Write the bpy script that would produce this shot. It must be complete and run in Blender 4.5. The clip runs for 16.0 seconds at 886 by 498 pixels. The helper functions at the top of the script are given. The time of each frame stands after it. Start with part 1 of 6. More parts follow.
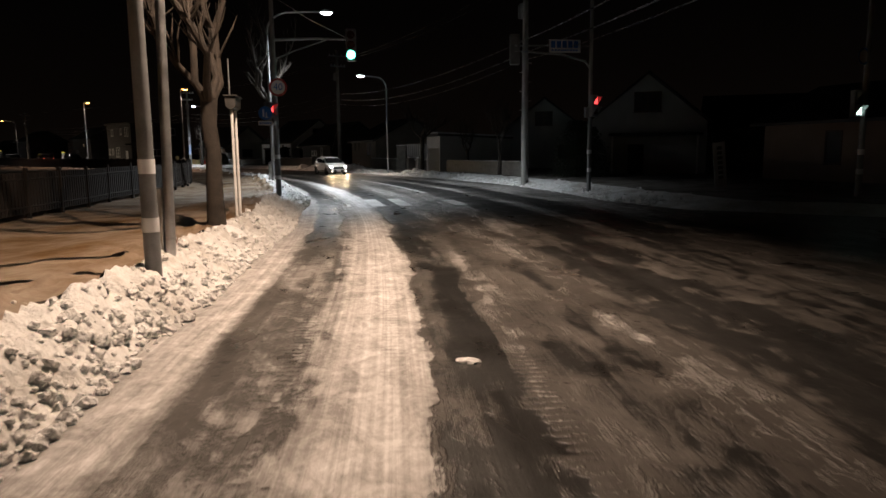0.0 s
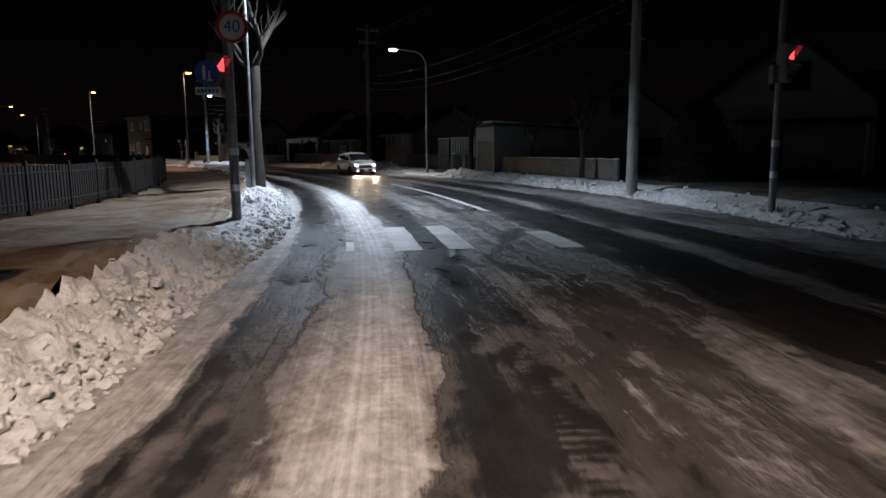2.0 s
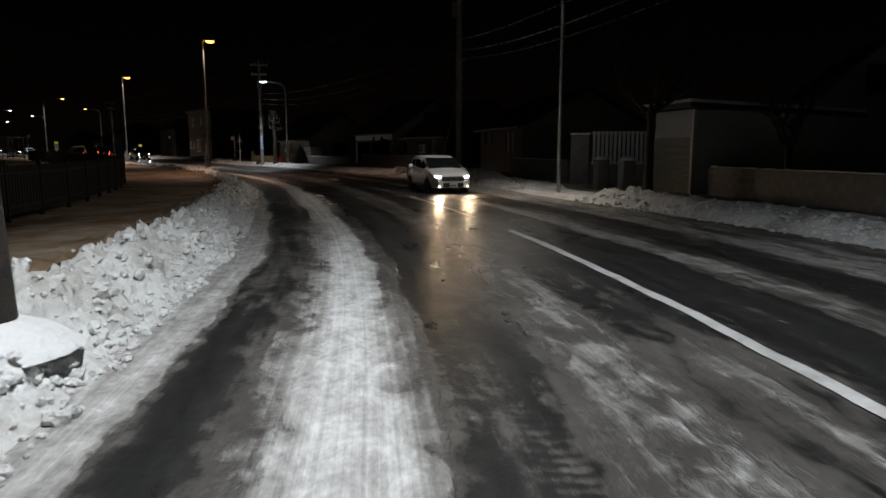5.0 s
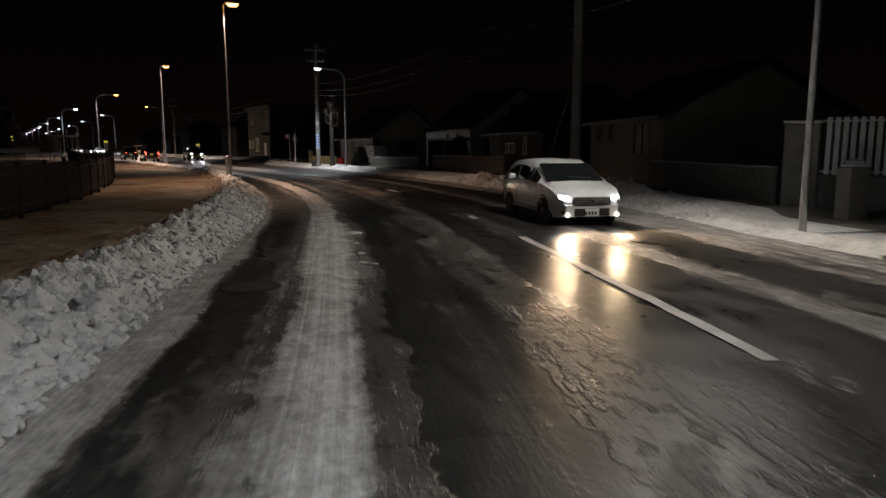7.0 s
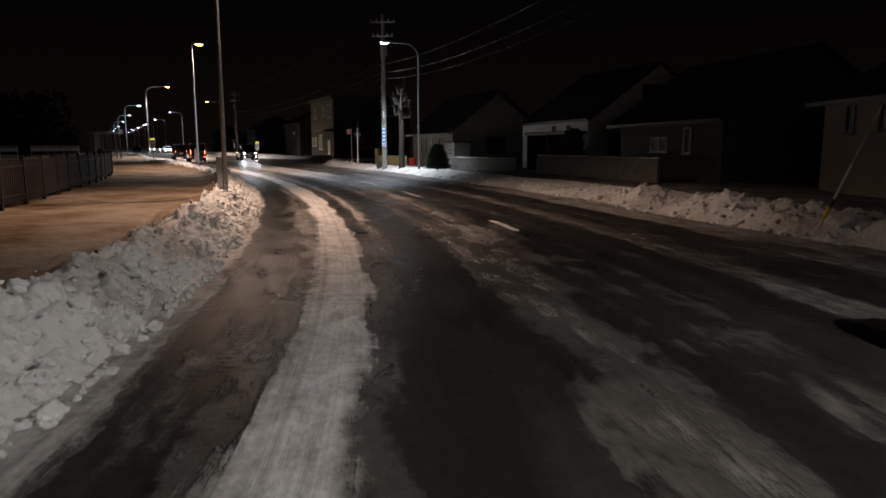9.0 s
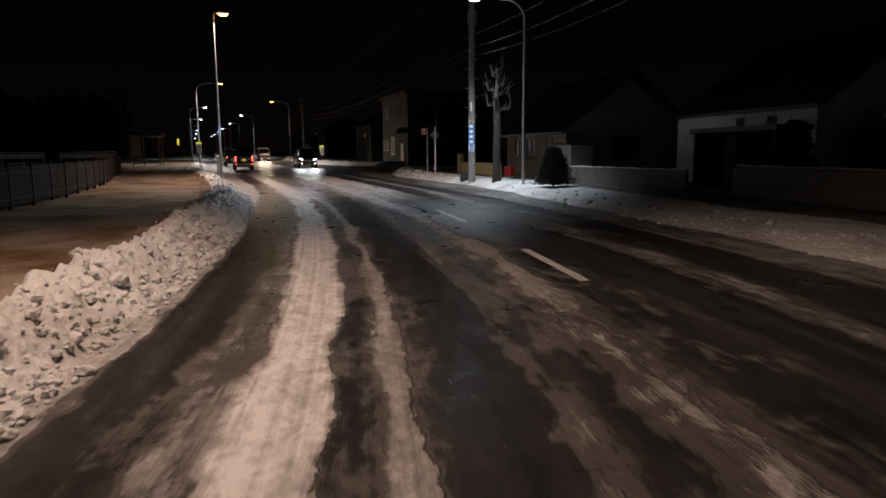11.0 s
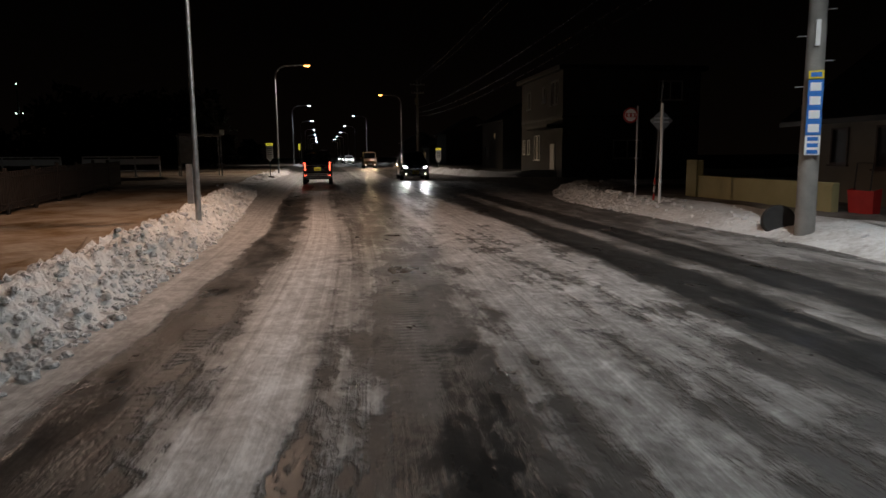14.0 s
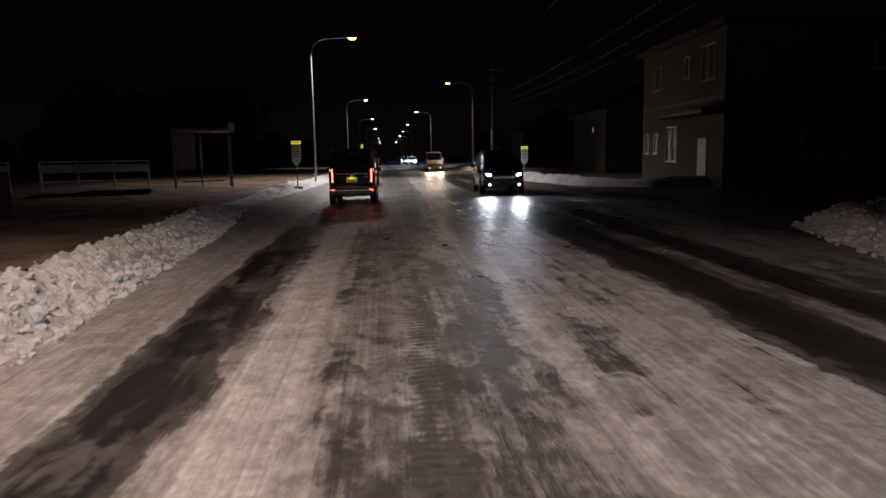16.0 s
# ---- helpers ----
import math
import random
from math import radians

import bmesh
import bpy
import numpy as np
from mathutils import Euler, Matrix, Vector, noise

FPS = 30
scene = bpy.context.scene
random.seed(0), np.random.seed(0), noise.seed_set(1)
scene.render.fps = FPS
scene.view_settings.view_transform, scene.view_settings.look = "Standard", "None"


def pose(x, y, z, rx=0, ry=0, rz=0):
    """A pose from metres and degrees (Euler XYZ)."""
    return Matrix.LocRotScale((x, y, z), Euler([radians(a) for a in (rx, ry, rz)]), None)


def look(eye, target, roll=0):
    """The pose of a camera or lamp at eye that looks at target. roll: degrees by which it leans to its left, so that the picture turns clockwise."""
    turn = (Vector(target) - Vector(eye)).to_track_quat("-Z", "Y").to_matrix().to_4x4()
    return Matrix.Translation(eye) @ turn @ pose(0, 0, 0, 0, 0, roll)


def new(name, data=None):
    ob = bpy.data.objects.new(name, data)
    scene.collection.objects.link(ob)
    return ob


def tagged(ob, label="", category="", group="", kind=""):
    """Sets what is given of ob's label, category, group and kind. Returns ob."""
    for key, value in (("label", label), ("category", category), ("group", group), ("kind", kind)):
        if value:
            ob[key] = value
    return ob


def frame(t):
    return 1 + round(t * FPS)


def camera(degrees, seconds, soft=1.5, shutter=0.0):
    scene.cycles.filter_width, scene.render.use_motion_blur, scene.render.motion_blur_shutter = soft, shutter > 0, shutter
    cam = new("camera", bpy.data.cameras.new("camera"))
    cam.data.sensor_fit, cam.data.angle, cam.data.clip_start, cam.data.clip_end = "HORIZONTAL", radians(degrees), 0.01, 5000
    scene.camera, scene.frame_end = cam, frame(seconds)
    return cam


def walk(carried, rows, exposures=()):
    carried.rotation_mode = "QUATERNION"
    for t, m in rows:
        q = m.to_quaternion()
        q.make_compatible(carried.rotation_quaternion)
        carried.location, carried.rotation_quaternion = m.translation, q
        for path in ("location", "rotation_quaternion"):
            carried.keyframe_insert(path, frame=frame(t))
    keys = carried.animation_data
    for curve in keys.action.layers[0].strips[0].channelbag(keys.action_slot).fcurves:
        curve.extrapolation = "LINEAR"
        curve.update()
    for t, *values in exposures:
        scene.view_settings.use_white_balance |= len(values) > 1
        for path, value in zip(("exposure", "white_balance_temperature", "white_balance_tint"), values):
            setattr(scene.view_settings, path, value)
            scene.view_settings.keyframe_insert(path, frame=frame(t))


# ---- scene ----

# ---------------------------------------------------------------- camera
cam = camera(65.9, 16.0, soft=1.5, shutter=0.12)
PATH = [
    (0.0, (0.330, 2.770, 1.754), (-2.65, -8.15, -0.58)),
    (0.5, (0.293, 5.493, 1.740), (-1.97, -8.44, -0.58)),
    (1.0, (0.219, 8.271, 1.708), (-1.09, -8.45, -0.68)),
    (1.5, (0.142, 11.098, 1.667), (-0.23, -8.41, -0.64)),
    (2.0, (-0.024, 13.945, 1.643), (0.61, -8.42, -0.56)),
    (2.5, (-0.224, 16.880, 1.631), (1.46, -8.53, -0.19)),
    (3.0, (-0.470, 19.911, 1.607), (2.57, -8.20, 0.03)),
    (3.5, (-0.777, 22.876, 1.609), (3.76, -8.25, 0.08)),
    (4.0, (-1.284, 25.867, 1.637), (5.06, -8.31, 0.06)),
    (4.5, (-1.766, 28.781, 1.663), (6.36, -8.37, 0.02)),
    (5.0, (-2.218, 31.493, 1.668), (7.69, -8.37, -0.09)),
    (5.5, (-2.706, 34.096, 1.662), (9.07, -8.34, -0.23)),
    (6.0, (-3.313, 36.721, 1.656), (10.54, -8.33, -0.31)),
    (6.5, (-4.098, 39.448, 1.653), (12.05, -8.30, -0.04)),
    (7.0, (-4.930, 42.272, 1.666), (13.66, -8.42, -0.17)),
    (7.5, (-6.077, 45.280, 1.649), (15.28, -8.44, -0.29)),
    (8.0, (-7.176, 48.286, 1.604), (16.88, -8.50, -0.39)),
    (8.5, (-8.332, 51.285, 1.593), (18.39, -8.44, -0.40)),
    (9.0, (-9.548, 54.289, 1.599), (19.85, -8.52, -0.19)),
    (9.5, (-10.823, 57.296, 1.625), (21.34, -8.41, -0.26)),
    (10.0, (-12.217, 60.292, 1.659), (22.90, -8.26, -0.39)),
    (10.5, (-13.756, 63.256, 1.677), (24.55, -8.14, -0.50)),
    (11.0, (-15.450, 66.179, 1.668), (26.43, -8.22, -0.47)),
    (11.5, (-17.181, 69.084, 1.636), (28.19, -8.15, -0.46)),
    (12.0, (-18.981, 71.937, 1.617), (29.94, -8.10, -0.42)),
    (12.5, (-20.892, 74.659, 1.590), (31.52, -8.02, -0.21)),
    (13.0, (-22.920, 77.443, 1.586), (33.18, -8.02, -0.31)),
    (13.5, (-25.012, 80.190, 1.606), (34.83, -7.98, -0.37)),
    (14.0, (-27.061, 82.761, 1.612), (36.46, -7.71, -0.49)),
    (14.5, (-29.287, 85.350, 1.649), (37.95, -7.79, -0.80)),
    (15.0, (-31.576, 87.861, 1.666), (39.34, -7.71, -0.86)),
    (15.5, (-33.880, 90.327, 1.689), (40.62, -7.76, -0.88)),
    (16.0, (-36.195, 92.708, 1.699), (41.85, -7.65, -0.94)),
]


def aim(eye, turn):
    """A target 10 m ahead of eye, for a heading and a tilt in degrees."""
    a, p = radians(turn[0]), radians(turn[1])
    return (eye[0] - 10 * math.sin(a) * math.cos(p), eye[1] + 10 * math.cos(a) * math.cos(p), eye[2] + 10 * math.sin(p))


walk(cam, [(t, look(eye, aim(eye, turn), turn[2])) for t, eye, turn in PATH], [
    (0.0, 0.5, 6450, 10), (1.0, 0.3, 6300, 10), (2.0, 0.35, 5700, 10), (3.0, 0.25, 6300, 10), (4.0, -0.45, 6600, 10), (6.5, 0.15, 6600, 10), (7.5, 0.7, 6600, 10), (8.5, 1.1, 6400, 10),
    (11.0, 0.45, 6100, 10), (12.5, 0.35, 6350, 10), (13.5, 0.0, 6600, 10), (14.5, -0.2, 6700, 10), (15.5, 0.0, 6200, 10), (16.0, 0.2, 5850, 10)])

# ---------------------------------------------------------------- world and exposure
SODIUM, PALE_SODIUM, LED = (1.0, 0.55, 0.33), (1.0, 0.76, 0.60), (0.90, 0.96, 1.0)
world = bpy.data.worlds.new("night")
scene.world = world
world.use_nodes = True
wn = world.node_tree.nodes
wl = world.node_tree.links
wbg = wn["Background"]
wtc, wsep, wrmp = wn.new("ShaderNodeTexCoord"), wn.new("ShaderNodeSeparateXYZ"), wn.new("ShaderNodeValToRGB")
wl.new(wtc.outputs["Generated"], wsep.inputs[0])
wl.new(wsep.outputs["Z"], wrmp.inputs[0])
wrmp.color_ramp.elements[0].color = (0.0017, 0.0011, 0.0008, 1)
wrmp.color_ramp.elements[1].color = (0.0002, 0.0002, 0.0002, 1)
wrmp.color_ramp.elements[1].position = 0.5
wmid = wrmp.color_ramp.elements.new(0.18)
wmid.color = (0.0006, 0.00045, 0.0004, 1)
wl.new(wrmp.outputs[0], wbg.inputs[0])
wbg.inputs[1].default_value = 1.0

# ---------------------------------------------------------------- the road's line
# Points taken from the camera's own path every 10 m, then run on straight.
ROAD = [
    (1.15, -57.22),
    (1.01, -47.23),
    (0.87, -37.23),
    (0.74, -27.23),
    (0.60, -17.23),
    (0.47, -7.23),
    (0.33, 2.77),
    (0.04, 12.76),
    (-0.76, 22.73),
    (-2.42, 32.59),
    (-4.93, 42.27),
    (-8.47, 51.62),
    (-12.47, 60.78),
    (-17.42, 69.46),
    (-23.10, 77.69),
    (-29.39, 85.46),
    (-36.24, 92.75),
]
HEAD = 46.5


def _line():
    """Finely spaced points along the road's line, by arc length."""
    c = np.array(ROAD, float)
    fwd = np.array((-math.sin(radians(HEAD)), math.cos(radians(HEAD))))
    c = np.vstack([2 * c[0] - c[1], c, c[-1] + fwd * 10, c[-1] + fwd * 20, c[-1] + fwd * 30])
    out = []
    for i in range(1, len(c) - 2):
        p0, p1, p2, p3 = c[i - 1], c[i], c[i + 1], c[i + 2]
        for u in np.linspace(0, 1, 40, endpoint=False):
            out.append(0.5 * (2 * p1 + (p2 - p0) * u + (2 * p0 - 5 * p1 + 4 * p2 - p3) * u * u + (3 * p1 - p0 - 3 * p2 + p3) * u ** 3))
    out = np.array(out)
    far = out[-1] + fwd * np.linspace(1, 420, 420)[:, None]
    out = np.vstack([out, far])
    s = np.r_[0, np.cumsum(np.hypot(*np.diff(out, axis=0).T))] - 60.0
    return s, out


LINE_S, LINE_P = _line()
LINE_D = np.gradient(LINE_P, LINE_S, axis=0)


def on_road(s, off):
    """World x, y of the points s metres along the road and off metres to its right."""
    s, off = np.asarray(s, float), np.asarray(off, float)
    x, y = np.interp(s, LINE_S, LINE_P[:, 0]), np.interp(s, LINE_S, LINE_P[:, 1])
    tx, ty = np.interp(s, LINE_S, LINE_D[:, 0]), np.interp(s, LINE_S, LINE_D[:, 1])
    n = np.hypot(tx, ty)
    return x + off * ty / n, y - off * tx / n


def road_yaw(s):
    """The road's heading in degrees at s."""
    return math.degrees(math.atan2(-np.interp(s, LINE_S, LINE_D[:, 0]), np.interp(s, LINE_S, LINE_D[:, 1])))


def rise(s):
    """The road's height: level, then a slight climb."""
    u = np.clip((np.asarray(s, float) - 100) / 26, 0, 1)
    v = np.clip((np.asarray(s, float) - 126) / 40, 0, 1)
    return 0.26 * u * u * (3 - 2 * u) + 0.14 * v * v * (3 - 2 * v)


# ---------------------------------------------------------------- noise for relief
def _hash(ix, iy, seed):
    h = (ix.astype(np.int64) * 374761393 + iy.astype(np.int64) * 668265263 + seed * 974711) & 0x7FFFFFFF
    h = ((h ^ (h >> 13)) * 1274126177) & 0x7FFFFFFF
    h = h ^ (h >> 16)
    return (h & 0xFFFF) / 65535.0


def vnoise(x, y, seed=0):
    """Value noise, 0 to 1."""
    ix, iy = np.floor(x), np.floor(y)
    fx, fy = x - ix, y - iy
    fx, fy = fx * fx * (3 - 2 * fx), fy * fy * (3 - 2 * fy)
    a, b = _hash(ix, iy, seed), _hash(ix + 1, iy, seed)
    c, d = _hash(ix, iy + 1, seed), _hash(ix + 1, iy + 1, seed)
    return (a * (1 - fx) + b * fx) * (1 - fy) + (c * (1 - fx) + d * fx) * fy


def fbm(x, y, seed=0, octaves=3):
    """Layered noise, about -1 to 1."""
    total, amp, norm = 0, 1.0, 0
    for o in range(octaves):
        total, norm = total + amp * (2 * vnoise(x * 2 ** o, y * 2 ** o, seed + o) - 1), norm + amp
        amp *= 0.5
    return total / norm


def lumps(x, y, seed=0):
    """Rounded clods: 1 at the middle of a clod, 0 at its border."""
    ix, iy = np.floor(x), np.floor(y)
    best, height = np.full(np.shape(x), 9.0), np.zeros(np.shape(x))
    for dx in (-1, 0, 1):
        for dy in (-1, 0, 1):
            cx, cy = ix + dx, iy + dy
            d = np.hypot(cx + _hash(cx, cy, seed) - x, cy + _hash(cx, cy, seed + 7) - y)
            near = d < best
            height = np.where(near, _hash(cx, cy, seed + 13), height)
            best = np.where(near, d, best)
    return np.clip(1 - (best / 0.85) ** 2, 0, 1) * (0.25 + 0.75 * height)


def smooth(a, b, x):
    u = np.clip((x - a) / (b - a), 0, 1)
    return u * u * (3 - 2 * u)


# ---------------------------------------------------------------- materials
def nodes_of(name):
    m = bpy.data.materials.new(name)
    m.use_nodes = True
    return m, m.node_tree.nodes, m.node_tree.links, m.node_tree.nodes["Principled BSDF"]


def ramp(n, stops):
    r = n.new("ShaderNodeValToRGB")
    e = r.color_ramp.elements
    while len(e) < len(stops):
        e.new(0.5)
    for i, (p, c) in enumerate(stops):
        e[i].position = p
        e[i].color = (*c, 1) if isinstance(c, tuple) else (c, c, c, 1)
    return r


def surf(name, a, b, rough=0.7, metal=0.0, scale=3.0, fine=40.0, bump=0.2, depth=0.004, spread=0.15, coat=0.0):
    """A plain material with stains at one scale and grain at another."""
    m, n, l, p = nodes_of(name)
    tc = n.new("ShaderNodeTexCoord")
    info = n.new("ShaderNodeObjectInfo")
    off = n.new("ShaderNodeVectorMath")
    off.operation = "MULTIPLY_ADD"
    off.inputs[1].default_value = (1, 1, 1)
    l.new(tc.outputs["Object"], off.inputs[0])
    l.new(info.outputs["Random"], off.inputs[2])
    n1, n2 = n.new("ShaderNodeTexNoise"), n.new("ShaderNodeTexNoise")
    n1.inputs["Scale"].default_value, n1.inputs["Detail"].default_value = scale, 5
    n2.inputs["Scale"].default_value, n2.inputs["Detail"].default_value = fine, 3
    l.new(off.outputs[0], n1.inputs["Vector"])
    l.new(off.outputs[0], n2.inputs["Vector"])
    mixf = n.new("ShaderNodeMath")
    mixf.operation = "MULTIPLY_ADD"
    l.new(n2.outputs[0], mixf.inputs[0])
    mixf.inputs[1].default_value = 0.35
    l.new(n1.outputs[0], mixf.inputs[2])
    r = ramp(n, [(0.45, a), (0.9, b)])
    l.new(mixf.outputs[0], r.inputs[0])
    l.new(r.outputs[0], p.inputs["Base Color"])
    rr = n.new("ShaderNodeMapRange")
    rr.inputs["To Min"].default_value, rr.inputs["To Max"].default_value = max(0.02, rough - spread), min(1, rough + spread)
    l.new(n1.outputs[0], rr.inputs[0])
    l.new(rr.outputs[0], p.inputs["Roughness"])
    p.inputs["Metallic"].default_value = metal
    p.inputs["Coat Weight"].default_value = coat
    p.inputs["Coat Roughness"].default_value = 0.08
    if bump:
        bp = n.new("ShaderNodeBump")
        bp.inputs["Strength"].default_value, bp.inputs["Distance"].default_value = bump, depth
        l.new(n2.outputs[0], bp.inputs["Height"])
        l.new(bp.outputs[0], p.inputs["Normal"])
    return m


def glow(name, color, strength, base=(0.02, 0.02, 0.02)):
    m, n, l, p = nodes_of(name)
    p.inputs["Base Color"].default_value = (*base, 1)
    p.inputs["Roughness"].default_value = 0.2
    p.inputs["Emission Color"].default_value = (*color, 1)
    p.inputs["Emission Strength"].default_value = strength
    return m


def snow_material(name, clean, dirty, dirt, lump=9.0):
    """Ploughed or trodden snow: soft grey dirt over white, granular relief."""
    m, n, l, p = nodes_of(name)
    tc = n.new("ShaderNodeTexCoord")
    big, mid, fin = n.new("ShaderNodeTexNoise"), n.new("ShaderNodeTexNoise"), n.new("ShaderNodeTexNoise")
    for node, sc, de in ((big, 0.7, 4), (mid, lump, 4), (fin, 70, 3)):
        node.inputs["Scale"].default_value, node.inputs["Detail"].default_value = sc, de
        l.new(tc.outputs["Object"], node.inputs["Vector"])
    add = n.new("ShaderNodeMath")
    add.operation = "MULTIPLY_ADD"
    l.new(mid.outputs[0], add.inputs[0])
    add.inputs[1].default_value = 0.45
    l.new(big.outputs[0], add.inputs[2])
    r = ramp(n, [(0.45 + dirt, dirty), (0.78 + dirt, clean)])
    l.new(add.outputs[0], r.inputs[0])
    l.new(r.outputs[0], p.inputs["Base Color"])
    p.inputs["Roughness"].default_value = 0.75
    p.inputs["Specular IOR Level"].default_value = 0.35
    b1, b2 = n.new("ShaderNodeBump"), n.new("ShaderNodeBump")
    b1.inputs["Strength"].default_value, b1.inputs["Distance"].default_value = 1.0, 0.07
    b2.inputs["Strength"].default_value, b2.inputs["Distance"].default_value = 0.5, 0.008
    l.new(mid.outputs[0], b1.inputs["Height"])
    l.new(fin.outputs[0], b2.inputs["Height"])
    l.new(b1.outputs[0], b2.inputs["Normal"])
    l.new(b2.outputs[0], p.inputs["Normal"])
    return m


def road_material():
    """Asphalt under ice and packed snow. The map gives metres along the road and metres across it."""
    m, n, l, p = nodes_of("icy_road")
    uv = n.new("ShaderNodeUVMap")
    uv.uv_map = "road"
    sep = n.new("ShaderNodeSeparateXYZ")
    l.new(uv.outputs[0], sep.inputs[0])

    def stretched(su, sv, detail, rough=0.55, dist=0.0, turn=0.0):
        mp = n.new("ShaderNodeMapping")
        mp.inputs["Scale"].default_value = (su, sv, 1)
        mp.inputs["Rotation"].default_value = (0, 0, turn)
        l.new(uv.outputs[0], mp.inputs["Vector"])
        t = n.new("ShaderNodeTexNoise")
        t.inputs["Scale"].default_value, t.inputs["Detail"].default_value = 1.0, detail
        t.inputs["Roughness"].default_value, t.inputs["Distortion"].default_value = rough, dist
        l.new(mp.outputs[0], t.inputs["Vector"])
        return t.outputs[0]

    def op(kind, a, b, c=None):
        x = n.new("ShaderNodeMath")
        x.operation = kind
        for i, v in enumerate((a, b, c)):
            if v is None:
                continue
            if isinstance(v, (int, float)):
                x.inputs[i].default_value = v
            else:
                l.new(v, x.inputs[i])
        return x.outputs[0]

    # lanes: how much snow the wheels left across the road, headlight brightness mixed in
    wob = op("MULTIPLY_ADD", stretched(0.10, 0.05, 2), 0.40, -0.20)
    jag = op("MULTIPLY_ADD", stretched(0.40, 1.3, 5, 0.62), 0.62, -0.31)
    nib = op("MULTIPLY_ADD", stretched(3.2, 5.5, 4, 0.65), 0.22, -0.11)
    across = op("ADD", op("ADD", op("ADD", sep.outputs["Y"], wob), jag), nib)
    mr = n.new("ShaderNodeMapRange")
    mr.inputs["From Min"].default_value, mr.inputs["From Max"].default_value = -4.0, 12.0
    l.new(across, mr.inputs[0])

    def at(v):
        return (v + 4.0) / 16.0

    def profile(stops):
        r = ramp(n, [(at(v), c) for v, c in stops])
        l.new(mr.outputs[0], r.inputs[0])
        return r.outputs[0]

    far_side = ((3.45, 0.26), (3.75, 0.12), (4.55, 0.10), (4.70, 0.52), (5.15, 0.54), (5.30, 0.24), (5.75, 0.22), (5.95, 0.14), (6.35, 0.12), (6.50, 0.56), (7.6, 0.60), (9.5, 0.45))
    by_start = profile(((-3.0, 0.74), (-1.75, 0.74), (-1.55, 0.48), (-0.95, 0.50), (-0.60, 0.68), (-0.28, 0.84), (0.16, 0.82), (0.30, 0.32), (0.84, 0.24), (0.94, 0.50), (1.24, 0.46), (1.34, 0.36), (2.0, 0.40),
                        (2.14, 0.52), (2.55, 0.50), (2.72, 0.24), (3.3, 0.24), (4.2, 0.34), (5.0, 0.28), (6.0, 0.36), (7.5, 0.42), (9.5, 0.34)))
    by_stripes = profile(((-3.0, 0.72), (-1.55, 0.72), (-1.44, 0.20), (-1.02, 0.24), (-0.84, 0.48), (-0.52, 0.66), (-0.24, 0.90), (0.14, 0.84), (0.34, 0.42), (0.56, 0.18), (1.05, 0.20), (1.32, 0.54), (2.0, 0.56),
                          (2.14, 0.44), (2.5, 0.44), (2.62, 0.58), (3.25, 0.50)) + far_side)
    # The streak 1.6 to 2.2 m across includes headlamp glare as snow.
    by_bend = profile(((-3.0, 0.70), (-1.52, 0.72), (-1.38, 0.20), (-0.90, 0.24), (-0.76, 0.46), (-0.50, 0.62), (-0.28, 0.90), (0.10, 0.88), (0.22, 0.46), (0.42, 0.42), (0.56, 0.12), (1.42, 0.10), (1.58, 0.42),
                       (2.2, 0.46), (2.42, 0.20), (2.8, 0.14), (3.3, 0.16)) + far_side)
    by_wall = profile(((-3.0, 0.68), (-1.70, 0.68), (-1.56, 0.16), (-1.00, 0.18), (-0.86, 0.48), (-0.54, 0.50), (-0.46, 0.95), (0.08, 0.90), (0.18, 0.34), (0.40, 0.34), (0.48, 0.62), (0.64, 0.60), (0.74, 0.18),
                       (1.45, 0.12), (1.58, 0.46), (1.78, 0.44), (1.90, 0.22), (2.24, 0.58), (2.68, 0.54), (2.84, 0.28)) + far_side[1:])
    by_straight = profile(((-3.0, 0.70), (-1.5, 0.68), (-1.34, 0.33), (-0.84, 0.35), (-0.66, 0.54), (-0.38, 0.82), (0.00, 0.80), (0.28, 0.56), (0.8, 0.48), (1.4, 0.48), (1.9, 0.54), (2.1, 0.70), (2.5, 0.64),
                           (3.3, 0.66), (4.05, 0.64), (4.30, 0.14), (4.95, 0.12), (5.1, 0.50), (5.5, 0.50), (5.65, 0.16), (6.2, 0.14), (6.4, 0.50), (7.6, 0.55), (9.5, 0.40)))

    def along(a, b):
        r = n.new("ShaderNodeMapRange")
        r.interpolation_type = "SMOOTHSTEP"
        r.inputs["From Min"].default_value, r.inputs["From Max"].default_value = a, b
        l.new(sep.outputs["X"], r.inputs[0])
        return r.outputs[0]

    def blend(a, b, f):
        return op("MULTIPLY_ADD", op("SUBTRACT", b, a), f, a)

    lanes = blend(blend(blend(blend(by_start, by_stripes, along(11.0, 16.0)), by_bend, along(30.0, 38.0)), by_wall, along(58.0, 68.0)), by_straight, along(85.0, 95.0))
    streak = stretched(0.13, 2.0, 5, 0.60, 0.2)
    patch = stretched(0.75, 1.7, 5, 0.60, 0.6)
    rag = stretched(3.4, 6.0, 5, 0.68, 0.4, 0.12)
    washb = stretched(4.2, 1.2, 3, 0.55, 0.8)
    some = n.new("ShaderNodeMapRange")
    some.interpolation_type = "SMOOTHSTEP"
    some.inputs["From Min"].default_value, some.inputs["From Max"].default_value = 0.46, 0.62
    l.new(stretched(0.7, 1.5, 4, 0.6, 0.4, 0.5), some.inputs[0])
    washb = op("MULTIPLY_ADD", op("SUBTRACT", washb, 0.5), op("MULTIPLY_ADD", some.outputs[0], 1.1, 0.15), 0.5)
    ruts = stretched(0.07, 7.5, 5, 0.74, 0.15)
    clump = stretched(2.2, 3.4, 6, 0.70, 0.7, 0.2)

    def centred(x, k):
        return op("MULTIPLY_ADD", x, k, -0.5 * k)

